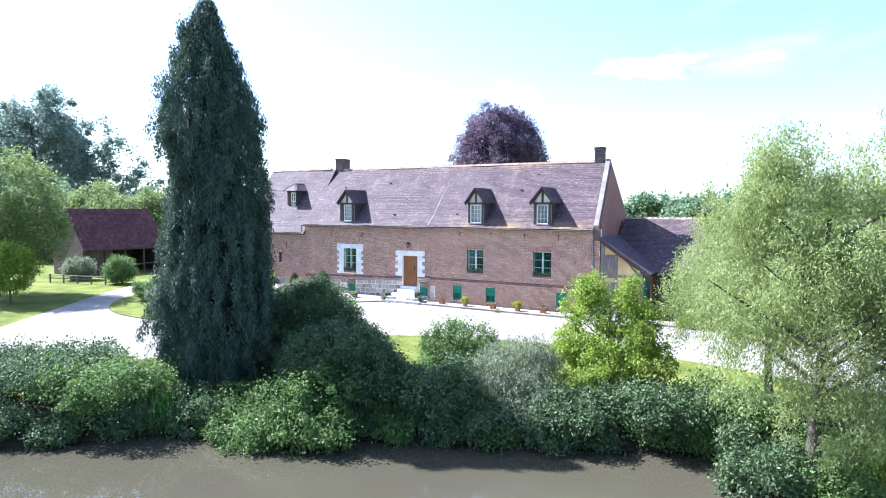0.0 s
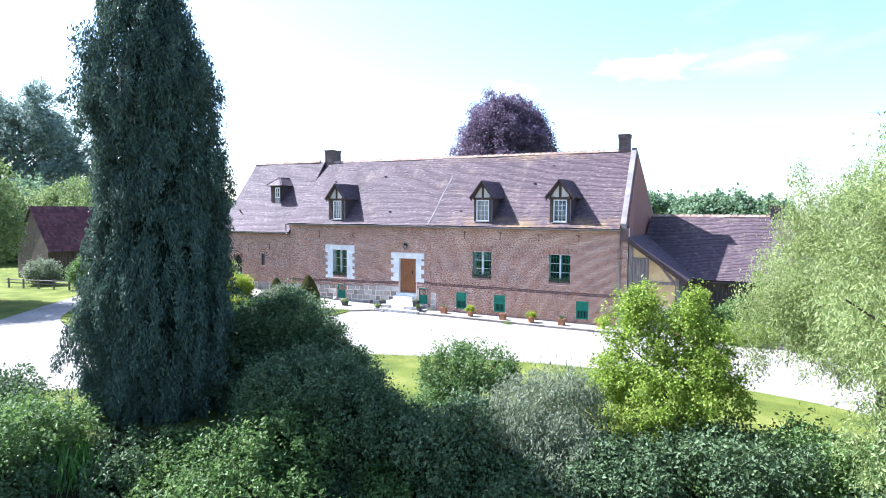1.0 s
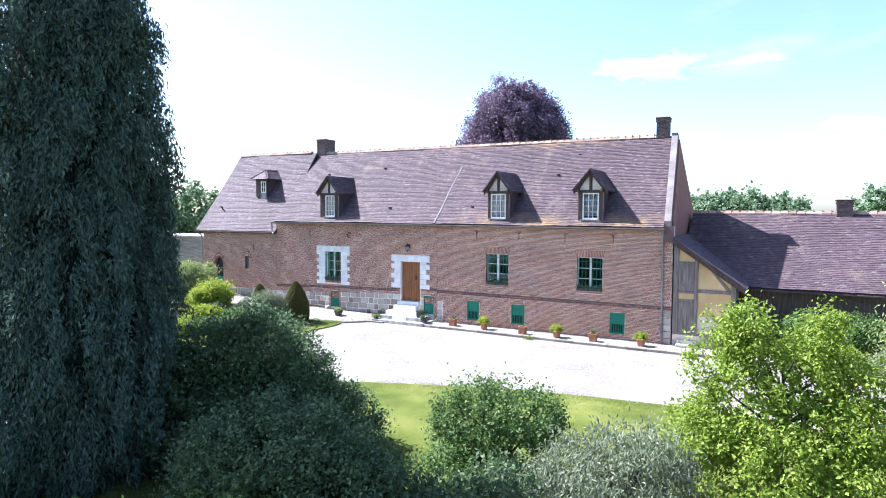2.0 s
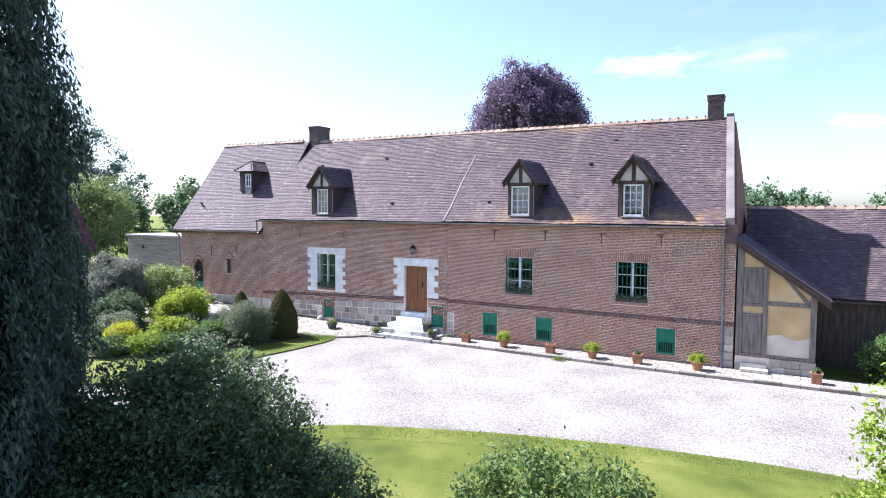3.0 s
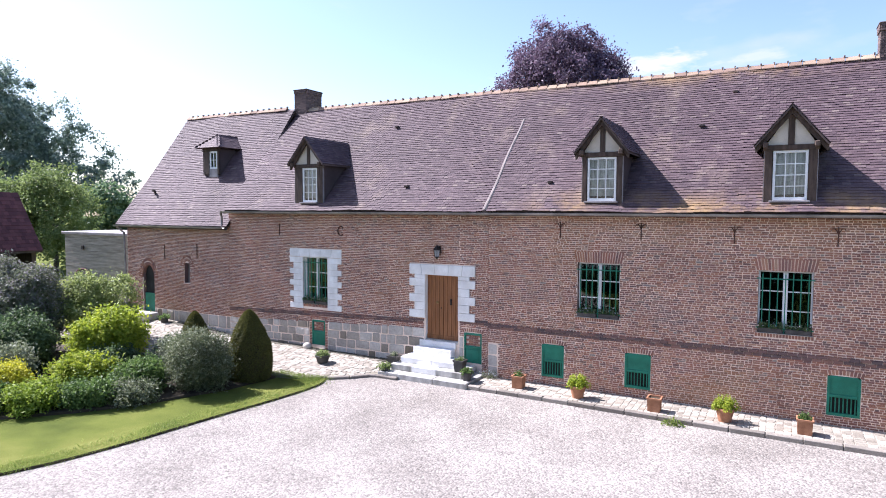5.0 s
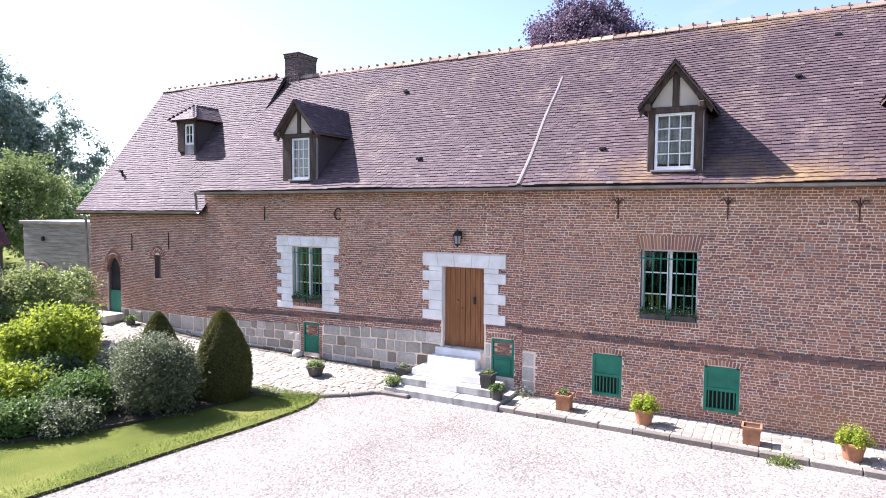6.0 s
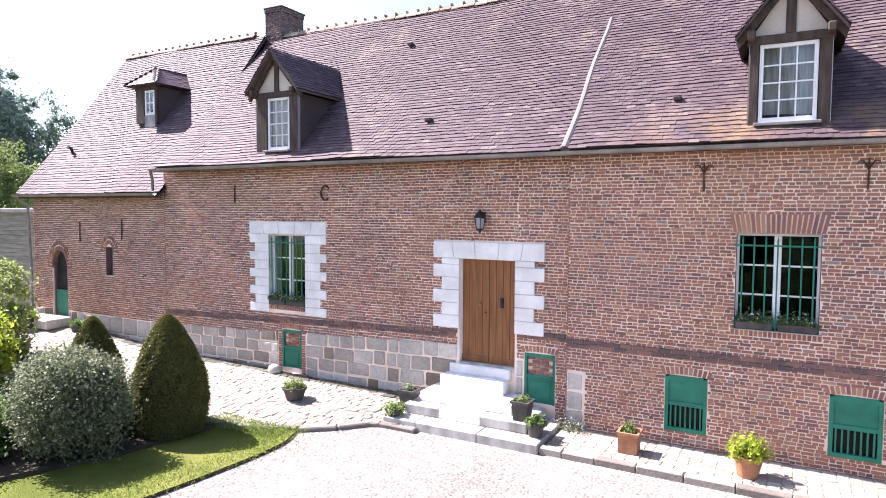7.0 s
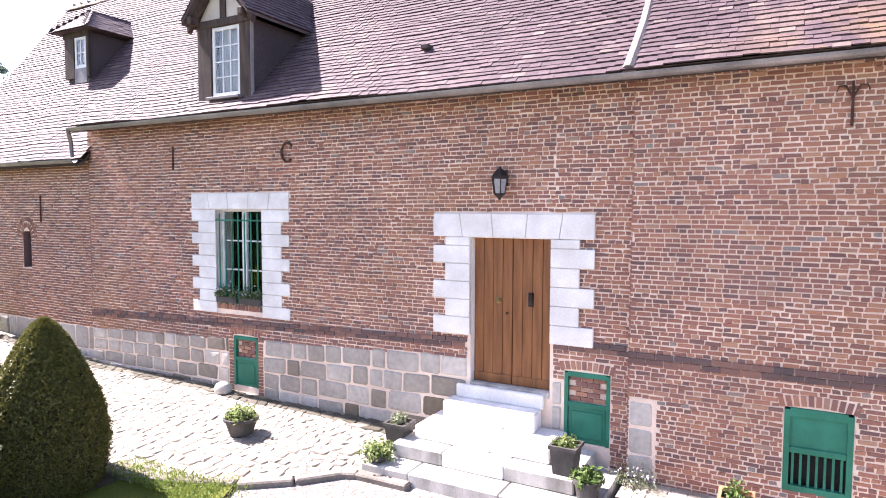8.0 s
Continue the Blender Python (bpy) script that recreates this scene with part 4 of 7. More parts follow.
# ---- distance ----
plant("copper_beech", "broad purple-leaved copper beech behind the house", "tree", (-5.5, 24.1, 0),
      loose_crown([(0, 0, 12.3, 3.7, 3.6, 3.7), (-2.2, -1.1, 10.8, 2.6, 2.6, 2.4), (2.2, 1.1, 11.4, 2.4, 2.6, 2.6), (0.2, 0.1, 15.3, 1.9, 1.9, 1.7), (-1.5, -0.8, 13.8, 1.7, 1.7, 1.6), (1.8, 0.9, 13.6, 1.6, 1.6, 1.6)], 46, 711, 10.0, 17.2, 4.7, 0.62),
      90000, 0.19, L_beech, 71, 34, 0.30, 0.9, trunk=(13, 0.4, 12))
plant("poplar_tree", "tall loose grey-green poplars", "tree", (-189, 76, 0),
      loose_crown([(0, 0, 28, 9, 9, 12), (16, 8, 26, 8, 8, 9), (-20, -10, 31, 12, 12, 15), (25, 12, 20, 7, 7, 8), (6, 3, 36, 5, 5, 7), (12, 5, 12, 12, 12, 8), (-14, -6, 12, 14, 12, 10), (-30, -16, 20, 12, 12, 16), (33, 16, 12, 6, 6, 7)], 44, 721, 8, 38, 16, 4.0),
      90000, 0.9, L_poplar, 72, 90, 1.25, 0.9, trunk=(34, 0.8, 26))
plant("apple_tree", "rounded leafy fruit tree on the lawn", "tree", (-28.5, -13.3, 0), [(0, 0, 6.8, 4.0, 3.8, 3.6), (-2, 0, 5, 3, 2.8, 2.6), (2.2, 1.0, 5, 2.2, 2.2, 2.2)], 45000, 0.2, L_orchard, 73, 40, 0.32, 0.86, trunk=(4, 0.22, 9))
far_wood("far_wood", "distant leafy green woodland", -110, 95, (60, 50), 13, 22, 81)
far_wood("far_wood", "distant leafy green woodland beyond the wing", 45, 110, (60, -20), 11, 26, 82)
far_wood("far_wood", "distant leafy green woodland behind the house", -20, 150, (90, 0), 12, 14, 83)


# ---- front of the house: openings and dressings ----
def jambs(parent, x0, x1, z0, z1, y, wide, narrow, top, course):
    """White stone dressing: alternating long and short blocks up both sides, a lintel of shaped blocks above."""
    z, long = z0, True
    while z < z1 - 0.02:
        h = min(course, z1 - z)
        w = wide if long else narrow
        part("jamb_stone", soft(boxes((x0 - w, x0, y, y + 0.16, z + 0.003, z + h - 0.003)), 0.008), M_white_stone, parent)
        part("jamb_stone", soft(boxes((x1, x1 + w, y, y + 0.16, z + 0.003, z + h - 0.003)), 0.008), M_white_stone, parent)
        z, long = z + h, not long
    xs = np.linspace(x0 - wide, x1 + wide, 6)
    tilt = [0, -0.05, -0.03, 0.03, 0.05, 0]
    for i in range(5):
        a, b = xs[i] + 0.003, xs[i + 1] - 0.003
        part("lintel_stone", soft(prism([(a, z1 + 0.003), (b, z1 + 0.003), (b + tilt[i + 1], z1 + top), (a + tilt[i], z1 + top)], "y", y, y + 0.18), 0.008), M_white_stone, parent)


def reveal(parent, o, y, depth, mat, t=0.05):
    x0, x1, z0, z1 = o
    e = 0.006
    for dims in ((x0 - t, x0 + e, y + 0.02, y + depth, z0, z1), (x1 - e, x1 + t, y + 0.02, y + depth, z0, z1), (x0 + e, x1 - e, y + 0.02, y + depth, z1 - e, z1 + t), (x0 + e, x1 - e, y + 0.02, y + depth, z0 - t, z0 + e)):
        part("reveal", boxes(dims), mat, parent)


def casement(parent, o, y, label, frame_mat=M_white, rows=3, bars=True, box_planter=True):
    """A two-leaf window in its opening, with panes, glazing bars, iron grille and flower boxes."""
    x0, x1, z0, z1 = o
    w = part("window", boxes((x0, x1, y + 0.20, y + 0.215, z0, z0 + 0.03)), frame_mat, parent, label)
    mid = (x0 + x1) / 2
    f = 0.045
    part("frame", soft(boxes((x0, x0 + f, y + 0.14, y + 0.2, z0, z1), (x1 - f, x1, y + 0.14, y + 0.2, z0, z1), (x0 + f, x1 - f, y + 0.14, y + 0.2, z1 - f, z1), (x0 + f, x1 - f, y + 0.14, y + 0.2, z0 + 0.03, z0 + 0.03 + f)), 0.004), frame_mat, w)
    part("mullion", soft(boxes((mid - 0.055, mid - 0.004, y + 0.13, y + 0.2, z0 + 0.07, z1 - f), (mid + 0.004, mid + 0.055, y + 0.13, y + 0.2, z0 + 0.07, z1 - f)), 0.004), frame_mat, w)
    zs = [z0 + 0.075 + (z1 - f - z0 - 0.075) * k / rows for k in range(rows + 1)]
    for z in zs[1:-1]:
        for a, b in ((x0 + f, mid - 0.055), (mid + 0.055, x1 - f)):
            part("glazing_bar", boxes((a, b, y + 0.15, y + 0.185, z - 0.013, z + 0.013)), frame_mat, w)
    for a, b in ((x0 + f, mid - 0.055), (mid + 0.055, x1 - f)):
        for c, d in zip(zs, zs[1:]):
            p = part("pane", boxes((a, b, y + 0.163, y + 0.169, c + 0.013, d - 0.013)), M_glass, w)
            p.visible_shadow = False
    if bars:
        n = 7
        for k in range(n):
            x = x0 + 0.10 + (x1 - x0 - 0.2) * k / (n - 1)
            bm = bmesh.new()
            tube(bm, [(x, y - 0.015, z0 - 0.02), (x, y - 0.015, z1 - 0.13)], 0.014, 6)
            tube(bm, [(x, y - 0.015, z1 - 0.13), (x, y - 0.015, z1 - 0.04)], 0.018, 6, 0.002)
            part("grille_bar", bm, M_green, w)
        for z in (z1 - 0.20, z0 + 0.12):
            part("grille_rail", boxes((x0 - 0.03, x1 + 0.03, y - 0.022, y - 0.002, z - 0.014, z + 0.014)), M_green, w)
    if box_planter:
        for a, b in ((x0 + 0.02, mid - 0.04), (mid + 0.03, x1 - 0.02)):
            tub = tagged(part("flower_box", soft(boxes((a, b, y - 0.06, y + 0.11, z0 + 0.005, z0 + 0.13)), 0.012), M_pot), "dark grey-green plastic window box with small flowers", "flower box", "window boxes")
            rng = np.random.default_rng(int(abs(a) * 100))
            c = np.stack([rng.uniform(a, b, 420), rng.uniform(y - 0.09, y + 0.12, 420), z0 + 0.12 + np.abs(rng.normal(0, 0.07, 420))], 1)
            leaf_cloud(c, np.tile([0, -0.6, 0.6], (420, 1)), 0.055, L_dark, "leaves", tub, 0, 1.6, 5)
            c2 = c[:26] + np.array([0, -0.01, 0.05])
            leaf_cloud(c2, np.tile([0, -0.6, 0.6], (26, 1)), 0.05, L_flower, "blossom", tub, 0, 1.1, 6)
    return w


def soldier_arch(parent, x0, x1, z, h, y, rise=0.0, splay=0.12):
    """Upright bricks fanned over an opening."""
    n = max(5, int((x1 - x0 + 0.1) / 0.066))
    O, A, B, C = [], [], [], []
    w = (x1 - x0 + 0.1) / n
    for i in range(n):
        u = (i + 0.5) / n * 2 - 1
        x = x0 - 0.05 + i * w
        lift = rise * (1 - u * u)
        O.append((x + 0.006, y - 0.006, z + lift + 0.004))
        A.append((w - 0.017, 0, -rise * u * 0.12))
        B.append((0, 0.04, 0))
        C.append((u * splay * h, 0, h))
    return slabs("arch_brick", O, A, B, C, M_brick, parent, "fanned bricks over the opening", "stuff")


wr, wm, wl_ = walls["r"], walls["m"], walls["l"]
for o in (W_B, W_C):
    reveal(house, o, 0.0, 0.3, M_darkbrick)
    casement(house, o, 0.0, "white casement window behind a green iron grille")
    soldier_arch(house, o[0], o[1], o[3], 0.30, 0.0, 0.0, 0.22)
    soldier_arch(house, o[0], o[1], o[2] - 0.115, 0.10, 0.0, 0.0, 0.0)
    part("window_sill", soft(boxes((o[0] - 0.04, o[1] + 0.04, -0.07, 0.14, o[2] - 0.012, o[2])), 0.004), M_base_stone, house)
reveal(house, W_A, 0.07, 0.3, M_white_stone)
casement(house, W_A, 0.07, "white casement window in pale stone dressing behind a green grille")
jambs(house, W_A[0], W_A[1], 1.66, W_A[3], 0.045, 0.63, 0.45, 0.29, 0.212)
soldier_arch(house, W_A[0], W_A[1], W_A[2] - 0.115, 0.10, 0.07, 0.0, 0.0)
jambs(house, DOOR[0], DOOR[1], 1.755, DOOR[3], 0.03, 0.60, 0.40, 0.34, 0.262)
reveal(house, (DOOR[0], DOOR[1], DOOR[2], DOOR[3]), 0.07, 0.3, M_white_stone, 0.04)

# the double door
door = part("entrance_door", boxes((DOOR[0], DOOR[1], 0.25, 0.27, DOOR[2], DOOR[3])), M_door, house, "closed double plank door of warm varnished oak")
mid = (DOOR[0] + DOOR[1]) / 2
for leaf0, leaf1 in ((DOOR[0] + 0.012, mid - 0.004), (mid + 0.004, DOOR[1] - 0.012)):
    xs = np.linspace(leaf0, leaf1, 5)
    for a, b in zip(xs, xs[1:]):
        part("plank", soft(boxes((a + 0.0025, b - 0.0025, 0.20, 0.25, DOOR[2] + 0.015, DOOR[3] - 0.01)), 0.006), M_door, door)
part("kick_board", soft(boxes((DOOR[0] + 0.012, mid - 0.006, 0.185, 0.20, DOOR[2] + 0.015, DOOR[2] + 0.15), (mid + 0.006, DOOR[1] - 0.012, 0.185, 0.20, DOOR[2] + 0.015, DOOR[2] + 0.15)), 0.006), M_door, door)
bm = lathe([(0.05, 0), (0.05, 0.012), (0.03, 0.02), (0.03, 0.03)], 14)
part("knocker", bm, M_brass, door, "round brass knocker", pose(-1.90, 0.20, 2.28, 90))
part("handle_plate", soft(boxes((-1.44, -1.36, 0.185, 0.20, 2.22, 2.42)), 0.004), M_iron, door, "dark iron door plate")
part("letter_ring", soft(boxes((-1.43, -1.37, 0.165, 0.185, 2.26, 2.40)), 0.006), M_iron, door)
part("lock", lathe([(0.02, 0), (0.02, 0.015)], 10), M_iron, door, at=pose(-1.76, 0.20, 2.10, 90))

# cellar shutters
for o in CELLARS:
    x0, x1, z0, z1 = o
    sh = part("cellar_shutter", boxes((x0, x0 + 0.06, -0.005, 0.07, z0, z1 - 0.03), (x1 - 0.06, x1, -0.005, 0.07, z0, z1 - 0.03), (x0 + 0.06, x1 - 0.06, -0.005, 0.07, z1 - 0.10, z1 - 0.005), (x0 + 0.06, x1 - 0.06, -0.005, 0.07, z0, z0 + 0.07)), M_green, house, "green painted wooden cellar shutter with slatted opening")
    part("panel", boxes((x0 + 0.06, x1 - 0.06, 0.02, 0.05, z0 + 0.52, z1 - 0.10)), M_green, sh)
    part("rail", soft(boxes((x0 + 0.06, x1 - 0.06, -0.001, 0.05, z0 + 0.45, z0 + 0.52)), 0.005), M_green, sh)
    for k in range(7):
        x = x0 + 0.10 + (x1 - x0 - 0.2) * k / 6
        part("slat", boxes((x - 0.013, x + 0.013, 0.015, 0.04, z0 + 0.07, z0 + 0.45)), M_green, sh)
    # near-black sheet paints the shade behind the slats
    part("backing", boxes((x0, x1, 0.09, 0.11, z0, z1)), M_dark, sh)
    soldier_arch(house, x0, x1, z1 - 0.02, 0.12, 0.0, 0.045, 0.3)
# small green hatches beside the door and under the window
for o, y in ((HATCHES[0], 0.07), (HATCHES[1], 0.07)):
    x0, x1, z0, z1 = o
    ht = part("cellar_hatch", boxes((x0, x0 + 0.05, y - 0.0, y + 0.07, z0, z1 - 0.02), (x1 - 0.05, x1, y, y + 0.07, z0, z1 - 0.02), (x0 + 0.05, x1 - 0.05, y, y + 0.07, z1 - 0.07, z1)), M_green, house, "green painted hatch with bricked upper half")
    h = z1 - z0
    part("panel", soft(boxes((x0 + 0.05, x1 - 0.05, y + 0.02, y + 0.05, z0, z0 + h * 0.55)), 0.01), M_green, ht)
    part("raised_panel", soft(boxes((x0 + 0.10, x1 - 0.10, y + 0.008, y + 0.02, z0 + 0.07, z0 + h * 0.55 - 0.10)), 0.008), M_green, ht)
    part("rail", soft(boxes((x0 + 0.05, x1 - 0.05, y + 0.002, y + 0.03, z0 + h * 0.55 - 0.05, z0 + h * 0.55 + 0.02)), 0.006), M_green, ht)
    O = [(x0 + 0.055 + 0.17 * i - 0.08 * (r % 2), y + 0.05, z0 + h * 0.55 + 0.03 + 0.068 * r) for r in range(5) for i in range(4)]
    O = [q for q in O if q[0] > x0 + 0.02 and q[0] + 0.155 < x1 + 0.02]
    slabs("infill_brick", O, [(0.155, 0, 0)] * len(O), [(0, 0.03, 0)] * len(O), [(0, 0, 0.055)] * len(O), M_brick, ht, "", "stuff", 0.002)
    part("backing", boxes((x0, x1, y + 0.075, y + 0.10, z0, z1)), M_mortar, ht)
    soldier_arch(house, x0, x1, z1, 0.11, y, 0.03, 0.3)


def pointed(x0, x1, z0, spring, top, n=7):
    """Outline of a pointed arch opening."""
    mid = (x0 + x1) / 2
    left = [(x0 + (mid - x0) * (1 - math.cos(k / n * math.pi / 2)), spring + (top - spring) * math.sin(k / n * math.pi / 2)) for k in range(n + 1)]
    return [(x0, z0)] + left + [(2 * mid - x, z) for x, z in left[::-1][1:]] + [(x1, z0)]


sd = part("side_door", prism(pointed(-16.74, -16.02, 0.80, 2.3, 2.86), "y", 0.30, 0.36), M_dark, house, "green door in a pointed brick arch, its upper part dark")
part("panel", soft(boxes((-16.74, -16.02, 0.24, 0.295, 0.82, 1.62)), 0.01), M_green, sd)
for a in (-16.78, -16.04):
    part("post", boxes((a, a + 0.06, 0.22, 0.30, 0.80, 2.45)), M_darkbrick, sd)
part("slit_window", boxes((SLIT[0] - 0.03, SLIT[1] + 0.03, 0.34, 0.40, SLIT[2], SLIT[3])), M_oldwood, house, "narrow arched slit window with a shutter board")


for side in (-1, 1):
    cx, hw = -16.38, 0.40
    curve = [(cx + side * hw * math.cos(k / 8 * math.pi / 2), 2.30 + 0.56 * math.sin(k / 8 * math.pi / 2)) for k in range(9)]
    part("spandrel", prism(curve + [(cx, 2.925), (cx + side * hw, 2.925)], "y", 0.175, 0.32), M_darkbrick, house, "brick infill beside the pointed arch")
for k, (a, b) in enumerate(((SLIT[0] - 0.03, SLIT[0] + 0.008), (SLIT[1] - 0.008, SLIT[1] + 0.03))):
    part("slit_reveal", boxes((a, b, 0.17, 0.34, SLIT[2], SLIT[3])), M_darkbrick, house)


def ring_arch(parent, cx, spring, r, rise, y, depth=0.11, n=15):
    O, A, B, C = [], [], [], []
    for i in range(n):
        t0, t1 = math.pi * (i + 0.06) / n, math.pi * (i + 0.94) / n
        p0 = np.array([cx - r * math.cos(t0), y - 0.008, spring + rise * math.sin(t0)])
        p1 = np.array([cx - r * math.cos(t1), y - 0.008, spring + rise * math.sin(t1)])
        tm = (t0 + t1) / 2
        O.append(p0), A.append(p1 - p0), B.append((0, 0.05, 0)), C.append(np.array([-math.cos(tm), 0, math.sin(tm)]) * depth)
    return slabs("arch_brick", O, A, B, C, M_brick, parent, "fanned bricks over the opening", "stuff")


ring_arch(house, -16.38, 2.30, 0.40, 0.58, 0.16, 0.12, 19)
ring_arch(house, -16.38, 2.32, 0.53, 0.72, 0.16, 0.11, 23)
ring_arch(house, -13.875, 2.88, 0.185, 0.26, 0.16, 0.12, 11)
ring_arch(house, -13.875, 2.90, 0.315, 0.39, 0.16, 0.10, 15)


# wall anchors
def anchor_fleur(x, z, y):
    bm = bmesh.new()
    tube(bm, [(x, y - 0.03, z - 0.28), (x, y - 0.03, z + 0.20)], 0.017, 6, 0.013)
    for s in (-1, 1):
        tube(bm, [(x, y - 0.03, z + 0.02), (x + s * 0.07, y - 0.035, z + 0.15), (x + s * 0.13, y - 0.035, z + 0.15), (x + s * 0.15, y - 0.035, z + 0.09)], 0.014, 6, 0.008)
    part("wall_anchor", bm, M_rust, house, "rusty iron fleur-shaped wall anchor")


for x, z in ((2.3, 4.78), (4.58, 4.78), (6.9, 4.74), (9.15, 4.74)):
    anchor_fleur(x, z, 0.0)
for x, z, y, h in ((-8.62, 4.55, 0.07, 0.22), (-15.25, 3.47, 0.16, 0.30), (-13.25, 3.57, 0.16, 0.30), (-10.6, 2.9, 0.07, 0.0)):
    if h:
        bm = bmesh.new()
        tube(bm, [(x, y - 0.02, z - h), (x + 0.01, y - 0.02, z + h)], 0.018, 6)
        part("wall_anchor", bm, M_rust, house, "rusty straight iron wall anchor")
bm = bmesh.new()
tube(bm, [(-5.74 + 0.13 * math.cos(a), 0.045, 4.55 + 0.16 * math.sin(a)) for a in np.linspace(0.7, 5.4, 12)], 0.02, 6)
part("wall_anchor", bm, M_rust, house, "rusty curled iron wall anchor")

# lantern over the door
lan = thing("wall_lantern", "black wrought-iron wall lantern with pale glass over the door", "lamp", (-1.77, -0.10, 3.72))
part("bracket", boxes((-0.035, 0.035, 0.05, 0.168, 0.30, 0.36), (-0.05, 0.05, 0.15, 0.168, 0.20, 0.42)), M_iron, lan)
part("cap", lathe([(0.13, 0.30), (0.125, 0.33), (0.06, 0.41), (0.03, 0.43), (0.02, 0.46)], 6), M_iron, lan)
part("glass", lathe([(0.075, 0.09), (0.105, 0.29)], 6), M_lampglass, lan)
part("base", lathe([(0.015, 0.0), (0.03, 0.03), (0.05, 0.05), (0.085, 0.075), (0.085, 0.092)], 6), M_iron, lan)
for k in range(6):
    a = math.pi / 3 * k
    bm = bmesh.new()
    tube(bm, [(0.08 * math.cos(a), 0.08 * math.sin(a), 0.09), (0.112 * math.cos(a), 0.112 * math.sin(a), 0.30)], 0.008, 5)
    part("rib", bm, M_iron, lan)

# gutters and pipes
def gutter(x0, x1, y, z):
    ring = [(y + 0.075 * math.cos(a), z + 0.075 * math.sin(a)) for a in np.linspace(math.pi, 2 * math.pi, 9)]
    inner = [(y + 0.065 * math.cos(a), z + 0.065 * math.sin(a)) for a in np.linspace(2 * math.pi, math.pi, 9)]
    part("gutter", prism(ring + inner, "x", x0, x1), M_zinc, house, "grey zinc half-round gutter")


gutter(-11.25, 11.4, -0.34, 5.225)
gutter(-18.1, -11.3, -0.22, 4.60)


def pipe(path, r=0.045):
    bm = bmesh.new()
    tube(bm, path, r, 10)
    part("downpipe", bm, M_zinc, house, "grey zinc downpipe", smooth=True)


pipe([(11.30, -0.36, 5.2), (11.32, -0.08, 4.95), (11.33, -0.07, 2.5), (11.36, -0.07, 0.15)])
pipe([(-18.0, -0.2, 4.52), (-17.82, 0.05, 4.25), (-17.80, 0.08, 2.4), (-17.80, 0.08, 0.6)])
pipe([(-11.24, -0.38, 5.2), (-11.27, -0.3, 4.95), (-11.35, -0.24, 4.66)], 0.04)
part("soffit", boxes((-11.19, 11.35, -0.30, 0.0, 5.27, 5.285)), M_oak, house)
part("soffit", boxes((-18.08, -11.22, -0.12, 0.16, 4.60, 4.615)), M_oak, house)

# gable coping and roof seam
SLOPE = (RIDGE_Z - 5.26) / (RIDGE_Y + 0.30)


def roof_z(y):
    return 5.26 + (y + 0.30) * SLOPE


def drawn_in(bm, amount=0.42):
    for v in bm.verts:
        v.co.x -= amount * max(0.0, (v.co.z - 5.3) / (RIDGE_Z - 5.3))
    return bm


part("coping", drawn_in(prism([(-0.12, roof_z(-0.12) - 0.35), (-0.12, roof_z(-0.12) + 0.10), (RIDGE_Y, RIDGE_Z + 0.16), (DEPTH + 0.2, 5.4), (DEPTH + 0.2, 5.0), (RIDGE_Y, RIDGE_Z - 0.25)], "x", 11.375, 11.66)), M_coping, house, "pale rendered gable coping")
part("kneeler", boxes((11.34, 11.75, -0.13, 0.01, 4.62, 5.3)), M_darkbrick, house)
bm = bmesh.new()
tube(bm, [(0.02 * math.sin(y * 3), y, roof_z(y) - 0.012) for y in np.linspace(-0.28, 2.9, 9)], 0.085, 10, 0.05)
part("roof_seam", bm, M_coping, house, "pale mortar seam down the roof slope")
for x, y in ((1.77, 0.55), (-3.28, 0.5), (-9.2, 2.6), (5.8, 2.2), (8.9, 1.3), (-5.2, 2.9), (6.6, 3.3)):
    z = roof_z(y)
    part("roof_vent", soft(boxes((x - 0.07, x + 0.07, y - 0.08, y + 0.12, z + 0.02, z + 0.09)), 0.01), M_under, house, "small roof vent tile")
bm = bmesh.new()
tube(bm, [(-16.8, 0.95, 5.9), (-16.8, 0.88, 6.12), (-16.8, 0.78, 6.14)], 0.055, 8)
part("roof_vent", bm, M_under, house, "dark hooded roof outlet pipe")


def ridge_row(parent, x0, x1, y, z, step=0.36):
    n = int((x1 - x0) / step)
    O, A, B, C = [], [], [], []
    for i in range(n):
        x = x0 + i * step
        for s in (-1, 1):
            O.append((x, y, z + 0.07)), A.append((step - 0.02, 0, 0.0)), B.append((0, s * 0.13, -0.13)), C.append((0, 0, 0.028))
        O.append((x + step - 0.05, y - 0.05, z + 0.08)), A.append((0.04, 0, 0)), B.append((0, 0.10, 0)), C.append((0, 0, 0.06))
    return slabs("ridge_tile", O, A, B, C, M_ridge, parent, "ochre ridge tiles with raised collars", "stuff", 0.004)


ridge_row(roof_main, -11.1, 10.9, RIDGE_Y, RIDGE_Z)
ridge_row(roof_left, -18.1, -11.4, RIDGE_Y - 0.27, RIDGE_Z + 0.07)
ridge_row(wing_roof, 11.8, 37.8, WR_Y, WR_Z)


